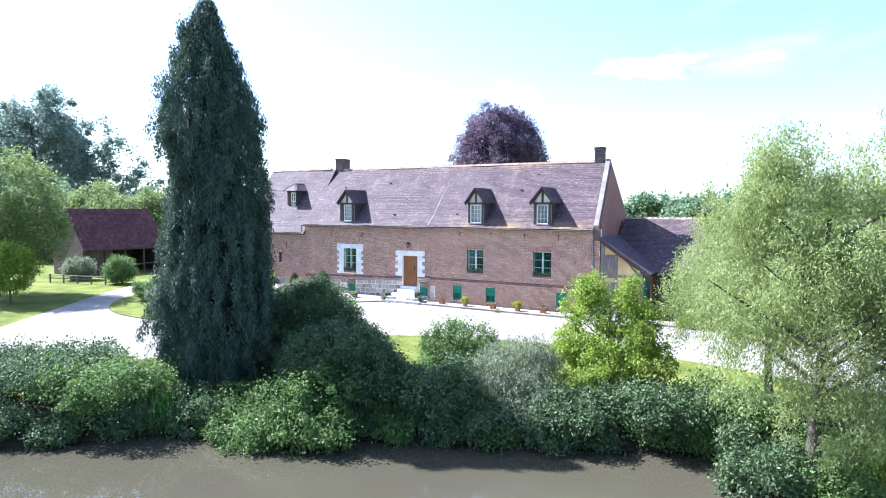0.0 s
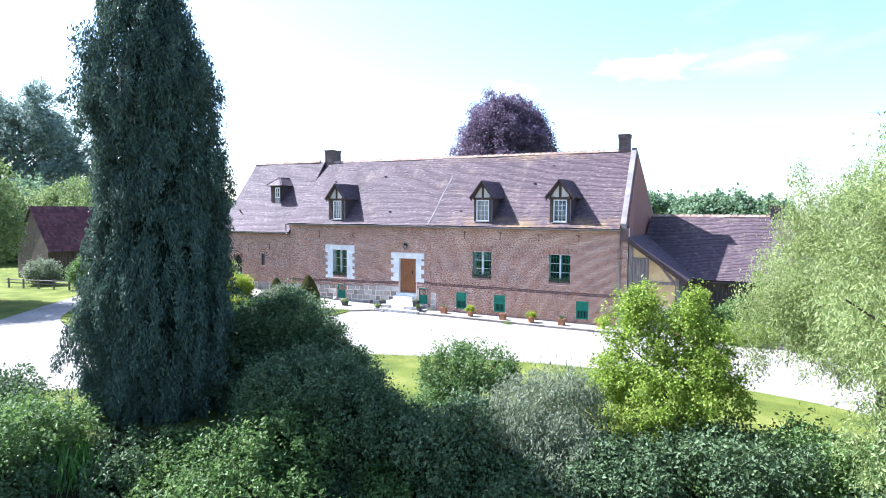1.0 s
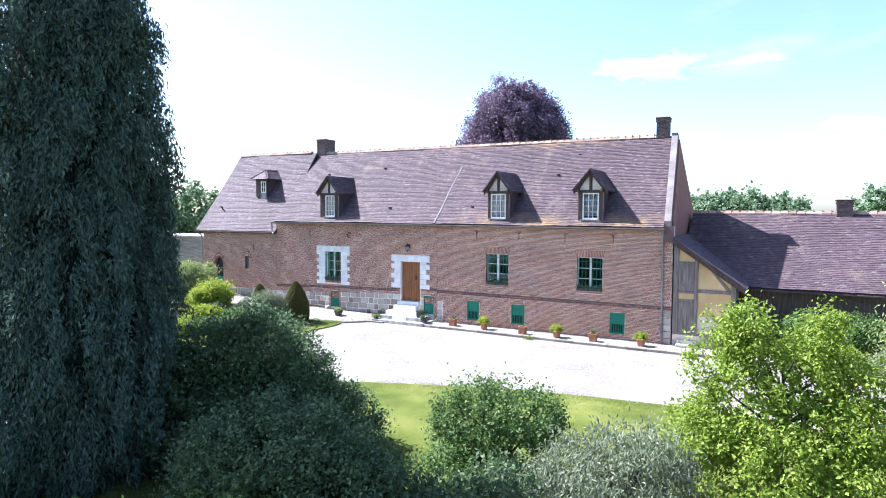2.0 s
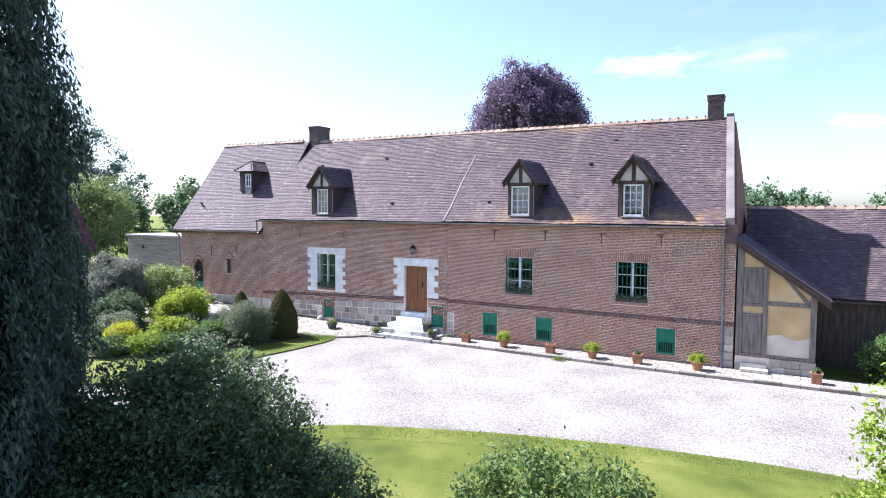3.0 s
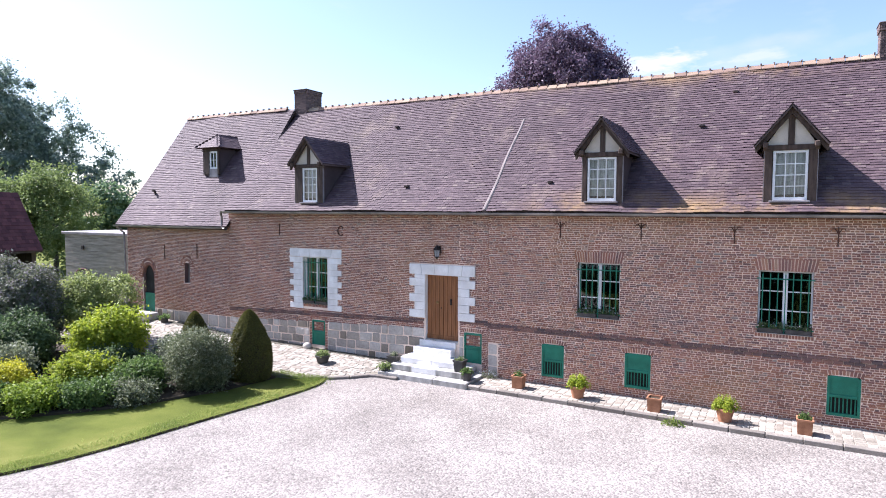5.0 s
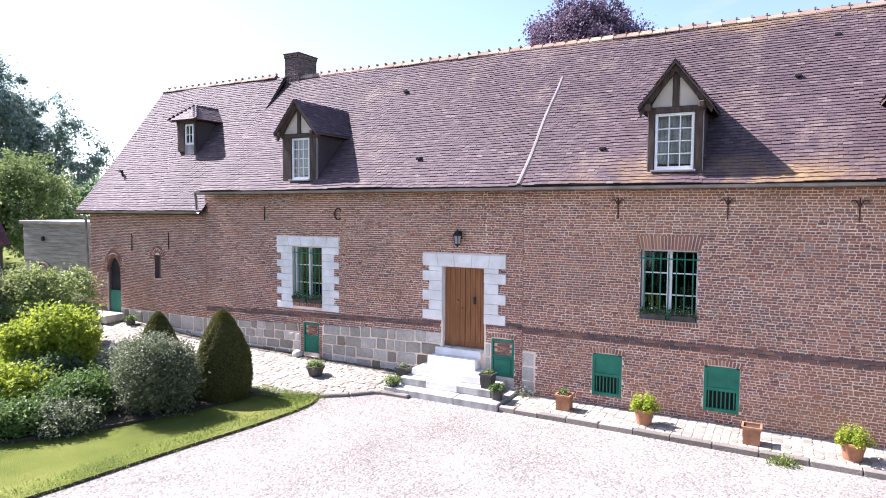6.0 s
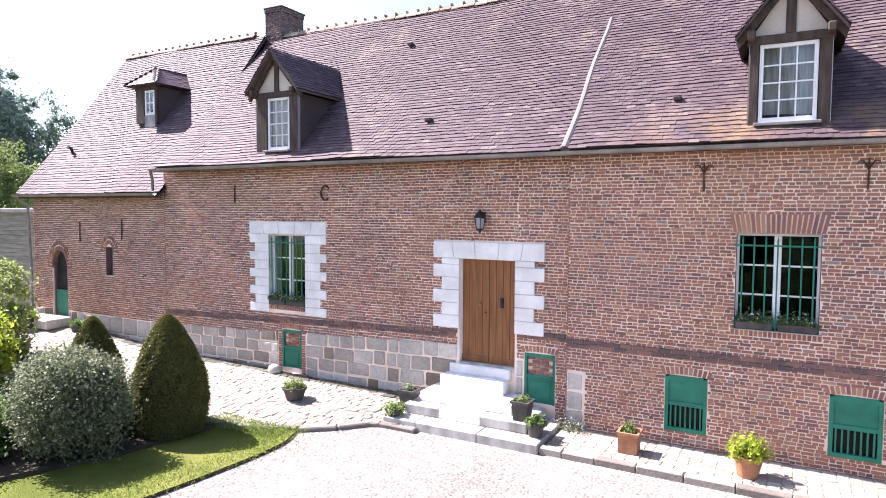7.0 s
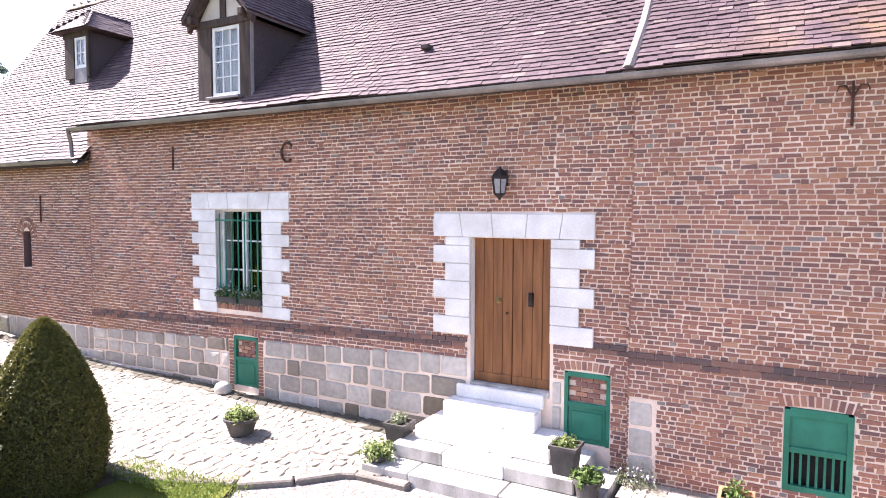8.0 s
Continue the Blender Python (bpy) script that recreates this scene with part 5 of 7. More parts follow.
# chimneys, laid in brick courses
def chimney(x0, x1, y0, y1, z0, z1, parent, label, cap=True):
    ch = part("chimney", boxes((x0 + 0.015, x1 - 0.015, y0 + 0.015, y1 - 0.015, z0, z1 - 0.02)), M_soot, parent, label)
    O, A, B, C = [], [], [], []
    z, k = z0, 0
    while z < z1 - 0.06:
        grow = 0.035 if (cap and z > z1 - 0.24) else 0.0
        for (ax, ay, dx, dy, length) in ((x0, y0, 1, 0, x1 - x0), (x1, y0, 0, 1, y1 - y0), (x0, y1, 1, 0, x1 - x0), (x0, y0, 0, 1, y1 - y0)):
            s = -0.11 * (k % 2)
            while s < length:
                a, b = max(0, s), min(length, s + 0.21)
                if b - a > 0.03:
                    nx, ny = (0, -1) if dx and ay == y0 else (0, 1) if dx else (1, 0) if ax == x1 else (-1, 0)
                    O.append((ax + dx * a + nx * grow, ay + dy * a + ny * grow, z + 0.004)), A.append((dx * (b - a - 0.01), dy * (b - a - 0.01), 0)), B.append((-nx * (0.03 + grow), -ny * (0.03 + grow), 0)), C.append((0, 0, 0.058))
                s += 0.22
        z, k = z + 0.068, k + 1
    slabs("chimney_brick", O, A, B, C, M_soot, ch, "", "stuff", 0.003)
    part("chimney_cap", soft(boxes((x0 - 0.05, x1 + 0.05, y0 - 0.05, y1 + 0.05, z1 - 0.05, z1 + 0.01)), 0.02), M_under, ch)


chimney(-11.3, -10.62, 3.95, 5.0, 9.2, 10.60, house, "broad weathered brick chimney stack at the ridge")
chimney(10.22, 10.80, 4.0, 4.6, 9.3, 10.62, house, "slim dark brick chimney stack by the gable")
chimney(18.1, 18.75, 6.0, 6.6, 5.2, 6.55, wing, "short pale brick chimney on the wing")


# dormers
def y_on_roof(z):
    return (z - 5.26) / SLOPE - 0.30


def gabled_dormer(cx, half, base, plate, apex, reach, win, lab):
    f = -0.05
    yb = y_on_roof(plate)
    d = part("dormer", boxes((cx - half + 0.05, cx + half - 0.05, f + 0.2, f + 0.24, base, plate)), M_dark, house, lab)
    for s in (-1, 1):
        x0, x1 = sorted((cx + s * half, cx + s * (half - 0.06)))
        # both cheeks get the darkened tile, their shade painted in
        part("cheek", prism([(f + 0.02, base - 0.05), (yb + 0.15, plate), (f + 0.02, plate)], "x", x0, x1), M_tile_shade, d, "tile-hung cheek coloured dark for its shade")
    # posts, plate beam, king post, rafters
    part("post", soft(boxes((cx - half - 0.02, win[0] - 0.01, f - 0.03, f + 0.12, base, plate - 0.06)), 0.008), M_oak, d, "dark timber post")
    part("post", soft(boxes((win[1] + 0.01, cx + half + 0.02, f - 0.03, f + 0.12, base, plate - 0.06)), 0.008), M_oak, d, "dark timber post")
    part("beam", soft(boxes((cx - half - 0.06, cx + half + 0.06, f - 0.05, f + 0.12, plate - 0.07, plate + 0.06)), 0.01), M_oak, d, "dark timber beam")
    for s in (-1, 1):
        part("beam_end", soft(boxes((cx + s * half - 0.06, cx + s * half + 0.06, f - 0.24, f - 0.04, plate - 0.02, plate + 0.12)), 0.02), M_oak, d)
    part("gable_plaster", prism([(cx - half, plate + 0.06), (cx + half, plate + 0.06), (cx, apex - 0.12)], "y", f + 0.0, f + 0.06), M_plaster, d, "pale plaster in the timbered gable")
    part("king_post", soft(boxes((cx - 0.07, cx + 0.07, f - 0.035, f + 0.0, plate + 0.06, apex - 0.22)), 0.008), M_oak, d, "dark timber king post")
    low = plate + 0.04
    for s in (-1, 1):
        nx, nz = apex - low, reach
        ln = math.hypot(nx, nz)
        a = (cx, apex - 0.06)
        b = (cx + s * reach, low - 0.06)
        t = 0.11
        part("rafter", prism([a, b, (b[0] - s * 0.02, b[1] - t), (cx, apex - 0.06 - t * 1.35)], "y", f - 0.13, f - 0.04), M_oak, d, "dark timber bargeboard")
        # roof slope: at the front edge and back to where it meets the main roof
        y_top, y_low = y_on_roof(apex), y_on_roof(low)
        bm = bmesh.new()
        pts = [(cx, f - 0.24, apex), (cx, y_top + 0.1, apex), (cx + s * reach, y_low + 0.15, low), (cx + s * reach, f - 0.24, low)]
        top = [bm.verts.new(p) for p in pts]
        bot = [bm.verts.new((p[0], p[1], p[2] - 0.05)) for p in pts]
        bm.faces.new(top), bm.faces.new(bot[::-1])
        for i in range(4):
            bm.faces.new((top[i], top[(i + 1) % 4], bot[(i + 1) % 4], bot[i]))
        bmesh.ops.recalc_face_normals(bm, faces=list(bm.faces))
        r = part("dormer_roof", bm, M_under, d, "small tiled dormer roof slope")
        rows = 13
        O, A, B, C = [], [], [], []
        out = np.array([s * nx / ln, 0, nz / ln])
        upv = np.array([-s * nz / ln, 0, nx / ln]) * ln / rows
        for k in range(rows):
            q = k / rows
            y_end = y_low + (y_top - y_low) * q
            n = max(2, int((y_end + 0.24 - f) / 0.165))
            for i in range(n):
                y0 = f - 0.25 + (y_end + 0.25 - f) * i / n
                O.append(np.array([cx + s * reach, y0, low]) + upv * k + out * 0.026)
                A.append((0, (y_end + 0.25 - f) / n * 0.97, 0)), B.append(upv * 1.35 - out * 0.02), C.append(out * 0.014)
        # tiles of one slope lie with the slope, under the dormer itself
        t_ob = slabs("dormer_tile", O, A, B, C, M_tile, d, "", "stuff", 0.003)
    # window
    wx0, wx1, wz0, wz1 = win[0], win[1], base + 0.06, plate - 0.075
    fr = 0.06
    part("window_frame", soft(boxes((wx0, wx0 + fr, f - 0.0, f + 0.06, wz0, wz1), (wx1 - fr, wx1, f, f + 0.06, wz0, wz1), (wx0 + fr, wx1 - fr, f, f + 0.06, wz1 - fr, wz1), (wx0 + fr, wx1 - fr, f, f + 0.06, wz0, wz0 + 0.08)), 0.005), M_white, d, "white painted window frame")
    for k in range(1, 3):
        x = wx0 + fr + (wx1 - wx0 - 2 * fr) * k / 3
        part("glazing_bar", boxes((x - 0.011, x + 0.011, f + 0.012, f + 0.045, wz0 + 0.08, wz1 - fr)), M_white, d)
    for k in range(1, 4):
        z = wz0 + 0.08 + (wz1 - fr - wz0 - 0.08) * k / 4
        part("glazing_bar", boxes((wx0 + fr, wx1 - fr, f + 0.014, f + 0.043, z - 0.011, z + 0.011)), M_white, d)
    g = part("pane", boxes((wx0 + fr, wx1 - fr, f + 0.026, f + 0.032, wz0 + 0.08, wz1 - fr)), M_glass, d)
    g.visible_shadow = False
    part("curtain", boxes((wx0, wx1, f + 0.16, f + 0.17, wz0, wz1)), M_curtain, d, "pale net curtain")
    part("window_sill", soft(boxes((wx0 - 0.06, wx1 + 0.06, f - 0.12, f + 0.03, wz0 - 0.05, wz0 - 0.003)), 0.006), M_lead, d, "lead sill")
    for s in (-1, 1):
        a, b = sorted((cx + s * (half + 0.022), cx + s * (half + 0.035)))
        part("cheek_flashing", boxes((a, b, f - 0.02, f + 0.05, base, plate - 0.06)), M_lead, d)
    return d


for cx, half, reach, win in ((-7.08, 0.62, 0.80, (-7.38, -6.70)), (3.49, 0.54, 0.75, (3.07, 3.88)), (8.09, 0.55, 0.79, (7.71, 8.47))):
    gabled_dormer(cx, half, 5.51, 6.87, 7.87, reach, win, "timbered gabled dormer with a white paned window")

# hipped dormer on the lower roof
HF, HX0, HX1 = 1.45, -14.27, -13.30          # its front plane and width
hd = part("dormer", prism([(HF + 0.05, 6.70), (HF + 0.05, 7.90), (2.65, 7.90)], "x", HX0 + 0.02, HX1 - 0.02), M_tile_shade, house, "small hipped tiled dormer with a little white window")
part("post", soft(boxes((HX0, HX0 + 0.38, HF - 0.03, HF + 0.06, 6.80, 7.88)), 0.01), M_oak, hd, "dark timber post")
part("post", soft(boxes((HX1 - 0.10, HX1, HF - 0.03, HF + 0.06, 6.80, 7.88)), 0.01), M_oak, hd, "dark timber post")
part("beam", soft(boxes((HX0 - 0.03, HX1 + 0.03, HF - 0.04, HF + 0.06, 7.80, 7.93)), 0.01), M_oak, hd, "dark timber beam")
HM = (HX0 + HX1) / 2
bm = bmesh.new()
ev = [bm.verts.new(p) for p in ((HX0 - 0.24, HF - 0.24, 7.92), (HX1 + 0.24, HF - 0.24, 7.92), (HX1 + 0.24, 2.75, 7.92), (HX0 - 0.24, 2.75, 7.92))]
tp = [bm.verts.new(p) for p in ((HM, HF + 0.40, 8.52), (HM, 3.25, 8.52))]
for f in ((ev[0], ev[1], tp[0]), (ev[1], ev[2], tp[1], tp[0]), (ev[3], ev[0], tp[0], tp[1]), (ev[3], ev[2], ev[1], ev[0]), (ev[2], ev[3], tp[1])):
    bm.faces.new(f)
bmesh.ops.recalc_face_normals(bm, faces=list(bm.faces))
part("dormer_roof", bm, M_tile, hd, "little hipped roof of dark tiles")
O, A, B, C = [], [], [], []
hw = (HX1 - HX0) / 2 + 0.26
for k in range(7):
    q = k / 7
    x0, x1 = HM - hw * (1 - q), HM + hw * (1 - q)
    n = max(1, int((x1 - x0) / 0.15))
    for i in range(n):
        O.append((x0 + (x1 - x0) * i / n, HF - 0.26 + 0.64 * q, 7.93 + 0.60 * q)), A.append(((x1 - x0) / n * 0.96, 0, 0)), B.append((0, 0.12, 0.105)), C.append((0, -0.012, 0.012))
    y0 = HF - 0.26 + 0.64 * q
    m = max(2, int((2.8 - y0) / 0.16))
    for i in range(m):
        for sgn in (-1, 1):
            O.append((HM + sgn * hw * (1 - q), y0 + (2.85 + 0.35 * q - y0) * i / m, 7.93 + 0.60 * q)), A.append((0, (2.85 + 0.35 * q - y0) / m * 0.96, 0)), B.append((-sgn * hw / 7 * 1.3, 0, 0.105)), C.append((sgn * 0.012, 0, 0.012))
slabs("dormer_tile", O, A, B, C, M_tile, hd, "", "stuff", 0.003)
wx0, wx1 = HX0 + 0.40, HX1 - 0.12
part("window_frame", boxes((wx0, wx0 + 0.07, HF - 0.01, HF + 0.03, 7.04, 7.79), (wx1 - 0.07, wx1, HF - 0.01, HF + 0.03, 7.04, 7.79), (wx0 + 0.07, wx1 - 0.07, HF - 0.01, HF + 0.03, 7.72, 7.79), (wx0 + 0.07, wx1 - 0.07, HF - 0.01, HF + 0.03, 7.04, 7.12), ((wx0 + wx1) / 2 - 0.02, (wx0 + wx1) / 2 + 0.02, HF - 0.005, HF + 0.025, 7.12, 7.72), (wx0 + 0.07, wx1 - 0.07, HF - 0.003, HF + 0.023, 7.40, 7.43)), M_white, hd, "white window frame")
g = part("pane", boxes((wx0 + 0.07, wx1 - 0.07, HF + 0.008, HF + 0.014, 7.12, 7.72)), M_glass, hd)
g.visible_shadow = False
# near-black sheet paints the unlit space behind this pane
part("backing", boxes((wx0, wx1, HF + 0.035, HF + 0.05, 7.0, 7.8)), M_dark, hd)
part("lead_apron", boxes((HX0 + 0.38, HX1 - 0.10, HF - 0.02, HF + 0.055, 6.68, 7.04)), M_lead, hd, "grey lead apron under the window")


# ---- half-timbered lean-to at the end of the house ----
def z_lean(x):
    return 4.80 - 0.707 * (x - 11.76)


lt = thing("lean_to", "half-timbered lean-to with ochre plaster and old plank doors", "outbuilding", (0, 0, 0))
part("plaster_wall", prism([(11.78, 0.62), (14.26, 0.62), (14.26, z_lean(14.26) - 0.10), (11.78, z_lean(11.78) - 0.10)], "y", 0.06, 0.20), M_yellow, lt, "ochre plaster between the timbers")
part("plaster_patch", prism([(12.80, 0.72), (14.09, 0.72), (14.09, 1.42), (13.7, 1.30), (13.2, 1.48), (12.80, 1.40)], "y", 0.05, 0.062), M_plaster, lt, "paler patched plaster")
stones = []
rng = np.random.default_rng(31)
for r in range(2):
    x = 12.9 if r else 11.78
    while x < 14.3:
        w = min(rng.uniform(0.25, 0.5), 14.32 - x)
        stones.append((x, -0.03 + rng.normal(0, 0.01), 0.08 + 0.27 * r, w - 0.015, 0.25))
        x += w
slabs("base_stone", [(s[0], s[1], s[2]) for s in stones], [(s[3], 0, 0) for s in stones], [(0, 0.2, 0)] * len(stones), [(0, 0, s[4]) for s in stones], M_base_stone, lt, "rough grey base stones", "stuff", 0.01)
for x0, x1, z0, z1 in ((11.78, 11.99, 0.62, 4.60), (12.63, 12.78, 0.62, 4.0), (14.09, 14.28, 0.62, 2.85)):
    part("post", soft(boxes((x0, x1, 0.0, 0.20, z0, z1)), 0.012), M_oldwood, lt, "weathered oak post")
for x0, x1, z0, z1 in ((11.99, 12.63, 2.42, 2.52), (12.78, 14.09, 2.48, 2.62), (11.99, 12.63, 2.06, 2.16), (11.78, 14.28, 0.60, 0.72)):
    part("rail", soft(boxes((x0, x1, 0.01, 0.18, z0, z1)), 0.012), M_oldwood, lt, "weathered oak rail")
part("brace", soft(prism([(12.95, z_lean(12.95) - 0.12), (13.10, z_lean(13.1) - 0.12), (14.09, 2.62), (13.92, 2.62)], "y", 0.01, 0.15), 0.01), M_oldwood, lt, "slanting oak brace")
for z0, z1 in ((0.72, 2.06), (2.52, 3.80)):
    dr = part("plank_door", boxes((11.99, 12.63, 0.055, 0.075, z0, z1)), M_oldwood, lt, "weathered grey plank door")
    for k in range(5):
        part("plank", soft(boxes((11.995 + 0.127 * k, 12.117 + 0.127 * k, 0.025, 0.055, z0 + 0.01, z1 - 0.01)), 0.004), M_oldwood, dr)
    part("ledge", boxes((12.0, 12.62, 0.008, 0.025, z0 + 0.2, z0 + 0.28)), M_oldwood, dr)
part("side_wall", boxes((14.14, 14.26, 0.21, 2.33, 0.0, 2.70)), M_oldwood, lt)
part("side_door", boxes((14.265, 14.30, 0.6, 1.7, 0.1, 2.1)), M_green, lt, "green side door in the shade")
bm = bmesh.new()
pts = [(11.76, -0.22, 4.80), (14.66, -0.22, z_lean(14.66)), (14.66, 2.2, z_lean(14.66)), (11.76, 4.85, 4.80)]
top, bot = [bm.verts.new(p) for p in pts], [bm.verts.new((p[0], p[1], p[2] - 0.09)) for p in pts]
bm.faces.new(top), bm.faces.new(bot[::-1])
for i in range(4):
    bm.faces.new((top[i], top[(i + 1) % 4], bot[(i + 1) % 4], bot[i]))
bmesh.ops.recalc_face_normals(bm, faces=list(bm.faces))
lr = part("roof", bm, M_under, lt, "lean-to roof of small brown tiles")
O, A, B, C = [], [], [], []
rows = 30
for k in range(rows):
    q = k / rows
    x = 14.70 - 2.94 * q
    z = z_lean(x)
    y1 = 2.2 + 2.65 * q
    n = int((y1 + 0.24) / 0.17)
    for i in range(n):
        O.append((x, -0.25 + (y1 + 0.25) * i / n, z + 0.03)), A.append((0, (y1 + 0.25) / n * 0.97, 0)), B.append((-0.14, 0, 0.08)), C.append((0.008, 0, 0.014))
slabs("tile_course", O, A, B, C, M_tile, lr, "small brown tiles", "stuff", 0.003)
part("bargeboard", prism([(11.76, 4.70), (14.68, z_lean(14.68) - 0.10), (14.68, z_lean(14.68) - 0.24), (11.76, 4.54)], "y", -0.20, -0.16), M_oak, lt, "dark bargeboard under the tiles")
part("footing", boxes((11.78, 14.26, 0.03, 0.2, -0.1, 0.60)), M_mortar, lt)
part("doorstep", soft(boxes((11.98, 12.82, -0.16, 0.0, 0.13, 0.40)), 0.02), M_base_stone, lt)
part("lower_doorstep", soft(boxes((11.98, 12.88, -0.42, -0.165, 0.13, 0.25)), 0.02), M_base_stone, lt)

# ---- plank shed wall by the far gable ----
shed = thing("plank_shed", "low shed of weathered grey horizontal boards", "shed", (0, 0, 0))
part("shed_body", boxes((-23.8, -17.82, 1.0, 3.6, 0.0, 4.0)), M_under, shed)
for k in range(22):
    z = 0.55 + 0.158 * k
    part("board", boxes((-23.82, -17.80, 0.93 + 0.008 * (k % 2), 0.995, z, z + 0.15)), M_board, shed)
part("flat_roof", soft(boxes((-23.95, -17.78, 0.82, 3.7, 4.02, 4.17)), 0.02), M_lead, shed, "pale flat roof edge")
part("shed_lamp", soft(boxes((-22.35, -22.2, 0.84, 0.925, 3.3, 3.5)), 0.02), M_iron, shed)
wheel = thing("cart_wheel", "old wooden cart wheel leaning on the shed", "wheel", (-22.3, 0.62, 0.95))
bm = bmesh.new()
tube(bm, [(0.68 * math.cos(a), 0.16 * math.sin(a) + 0.12, 0.72 + 0.68 * math.sin(a)) for a in np.linspace(0, 2 * math.pi, 25)], 0.06, 6)
part("rim", bm, M_rust, wheel)
for k in range(10):
    a = 2 * math.pi * k / 10
    bm = bmesh.new()
    tube(bm, [(0, 0.12, 0.72), (0.66 * math.cos(a), 0.16 * math.sin(a) + 0.12, 0.72 + 0.66 * math.sin(a))], 0.025, 5)
    part("spoke", bm, M_oldwood, wheel)
part("hub", lathe([(0.10, -0.1), (0.13, 0.0), (0.10, 0.1)], 10), M_oldwood, wheel, at=pose(0, 0.12, 0.72, 90))

# ---- barn across the lawn ----
barn = thing("barn", "open timber barn with a steep dark red tiled roof", "barn", (-38.8, 2.1, 0))
barn.rotation_euler = (0, 0, radians(88))
# local axes: x along the ridge, -y to the open front
part("barn_roof", prism([(-3.0, 2.5), (0, 6.4), (3.0, 2.5), (3.0, 2.38), (0, 6.25), (-3.0, 2.38)], "x", -4.3, 4.3), M_under, barn, "dark red tiled roof")
tile_slope("barn_tile", -4.35, 4.35, (-3.05, 2.48), (0, 6.42), barn, M_tile_red, 0.30, 0.26, 15, 0.02)
part("back_wall", boxes((-4.1, 4.1, 2.5, 2.65, 0, 2.9)), M_barnwood, barn)
for x in (-4.15, 4.0):
    part("gable_wall", prism([(-2.5, 0), (2.5, 0), (2.5, 2.9), (0, 6.1), (-2.5, 2.9)], "x", x, x + 0.15), M_barnwood, barn, "weathered plank gable")
for x in (-4.0, -2.0, 0.0, 2.0, 3.85):
    part("post", boxes((x, x + 0.16, -2.55, -2.39, 0, 2.7)), M_barnwood, barn)
part("rail", boxes((-4.0, 4.0, -2.52, -2.42, 0.8, 0.9)), M_barnwood, barn)
part("front_boarding", boxes((-4.0, -1.2, -2.38, -2.32, 0, 2.6)), M_barnwood, barn)

fence = thing("rail_fence", "low weathered post and rail fence on the lawn", "fence", (-34.4, -6.4, 0))
for k in range(5):
    part("post", boxes((1.4 * k, 1.4 * k + 0.1, 0.35 * k, 0.35 * k + 0.1, 0, 0.75)), M_oldwood, fence)
for z in (0.4, 0.65):
    bm = bmesh.new()
    tube(bm, [(-0.2, 0.0, z), (5.8, 1.45, z)], 0.04, 5)
    part("rail", bm, M_oldwood, fence)


# ---- pots ----
def pot_plant(at, shape, mat, label, leaves, size, lmat, spread, height, seed, flower=None):
    """A pot (round or square, tapered) with soil and a leafy plant."""
    r0, r1, h, square = shape
    ob = thing("potted_plant", label, "plant pot", at, "pots by the house")
    t = 0.025
    part("pot", lathe([(r0, 0), (r1 - 0.01, h - 0.05), (r1 + 0.012, h - 0.045), (r1 + 0.012, h), (r1 - t, h), (r1 - t, h - 0.05)], 22, square), mat, ob, smooth=False)
    part("soil", lathe([(r1 - t - 0.002, h - 0.07), (r1 - t - 0.002, h - 0.045)], 18, square), M_soil, ob)
    if leaves:
        rg = np.random.default_rng(seed)
        d = rg.normal(0, 1, (leaves, 3))
        d[:, 2] = np.abs(d[:, 2])
        d /= np.linalg.norm(d, axis=1, keepdims=True)
        rr = rg.uniform(0.25, 1.0, (leaves, 1)) ** 0.6 * (0.85 + 0.25 * np.sin(5 * np.arctan2(d[:, 1:2], d[:, 0:1]) + seed))
        p = d * rr * np.array([spread, spread, height]) + np.array([0, 0, h - 0.04])
        leaf_cloud(p, d, size, lmat, "foliage", ob, 0, 1.9, seed)
    return ob


for i, x in enumerate((1.33, 5.2, 8.58, 14.3)):
    y = (-0.72, -0.98, -1.0, -0.85)[i]
    pot_plant((x, y, 0.125), (0.15, 0.17, 0.36, True), M_terra, ("square terracotta pot with a sparse plant", "empty square terracotta pot", "square terracotta pot with a small plant", "square terracotta pot with a small plant")[i], (130, 0, 260, 420)[i], 0.06, L_mid, 0.15, 0.22, 90 + i)
for i, (x, y) in enumerate(((3.13, -0.85), (6.87, -0.98), (10.65, -0.95))):
    pot_plant((x, y, 0.125), (0.145, 0.22, 0.34, False), M_terra, "round terracotta pot with a bushy light green plant", 1500, 0.062, L_chart, 0.34, 0.36, 95 + i)
pot_plant((-5.45, -1.35, 0.18), (0.17, 0.25, 0.26, False), M_pot, "dark round pot with a yellow-green plant", 420, 0.07, L_orchard, 0.27, 0.25, 101)
pot_plant((-3.05, -0.66, 0.19), (0.12, 0.165, 0.37, True), M_pot, "dark tapered square pot with a small plant", 160, 0.06, L_grey, 0.14, 0.20, 102)
pot_plant((-3.05, -1.22, 0.19), (0.11, 0.15, 0.10, False), M_pot, "low dark bowl with a spreading yellow-green plant", 520, 0.07, L_orchard, 0.28, 0.22, 103)
pot_plant((-0.56, -0.80, 0.38), (0.125, 0.165, 0.36, True), M_pot, "dark tapered square pot with a yellow-green plant", 260, 0.06, L_orchard, 0.17, 0.14, 104)
pot_plant((-0.24, -0.98, 0.19), (0.12, 0.16, 0.24, False), M_pot, "dark bowl with a leafy green plant", 360, 0.08, L_mid, 0.22, 0.20, 105)
pot_plant((-16.3, -0.9, 0.62), (0.2, 0.28, 0.3, False), M_pot, "dark bowl with a green plant by the side door", 500, 0.09, L_lime, 0.38, 0.34, 106)
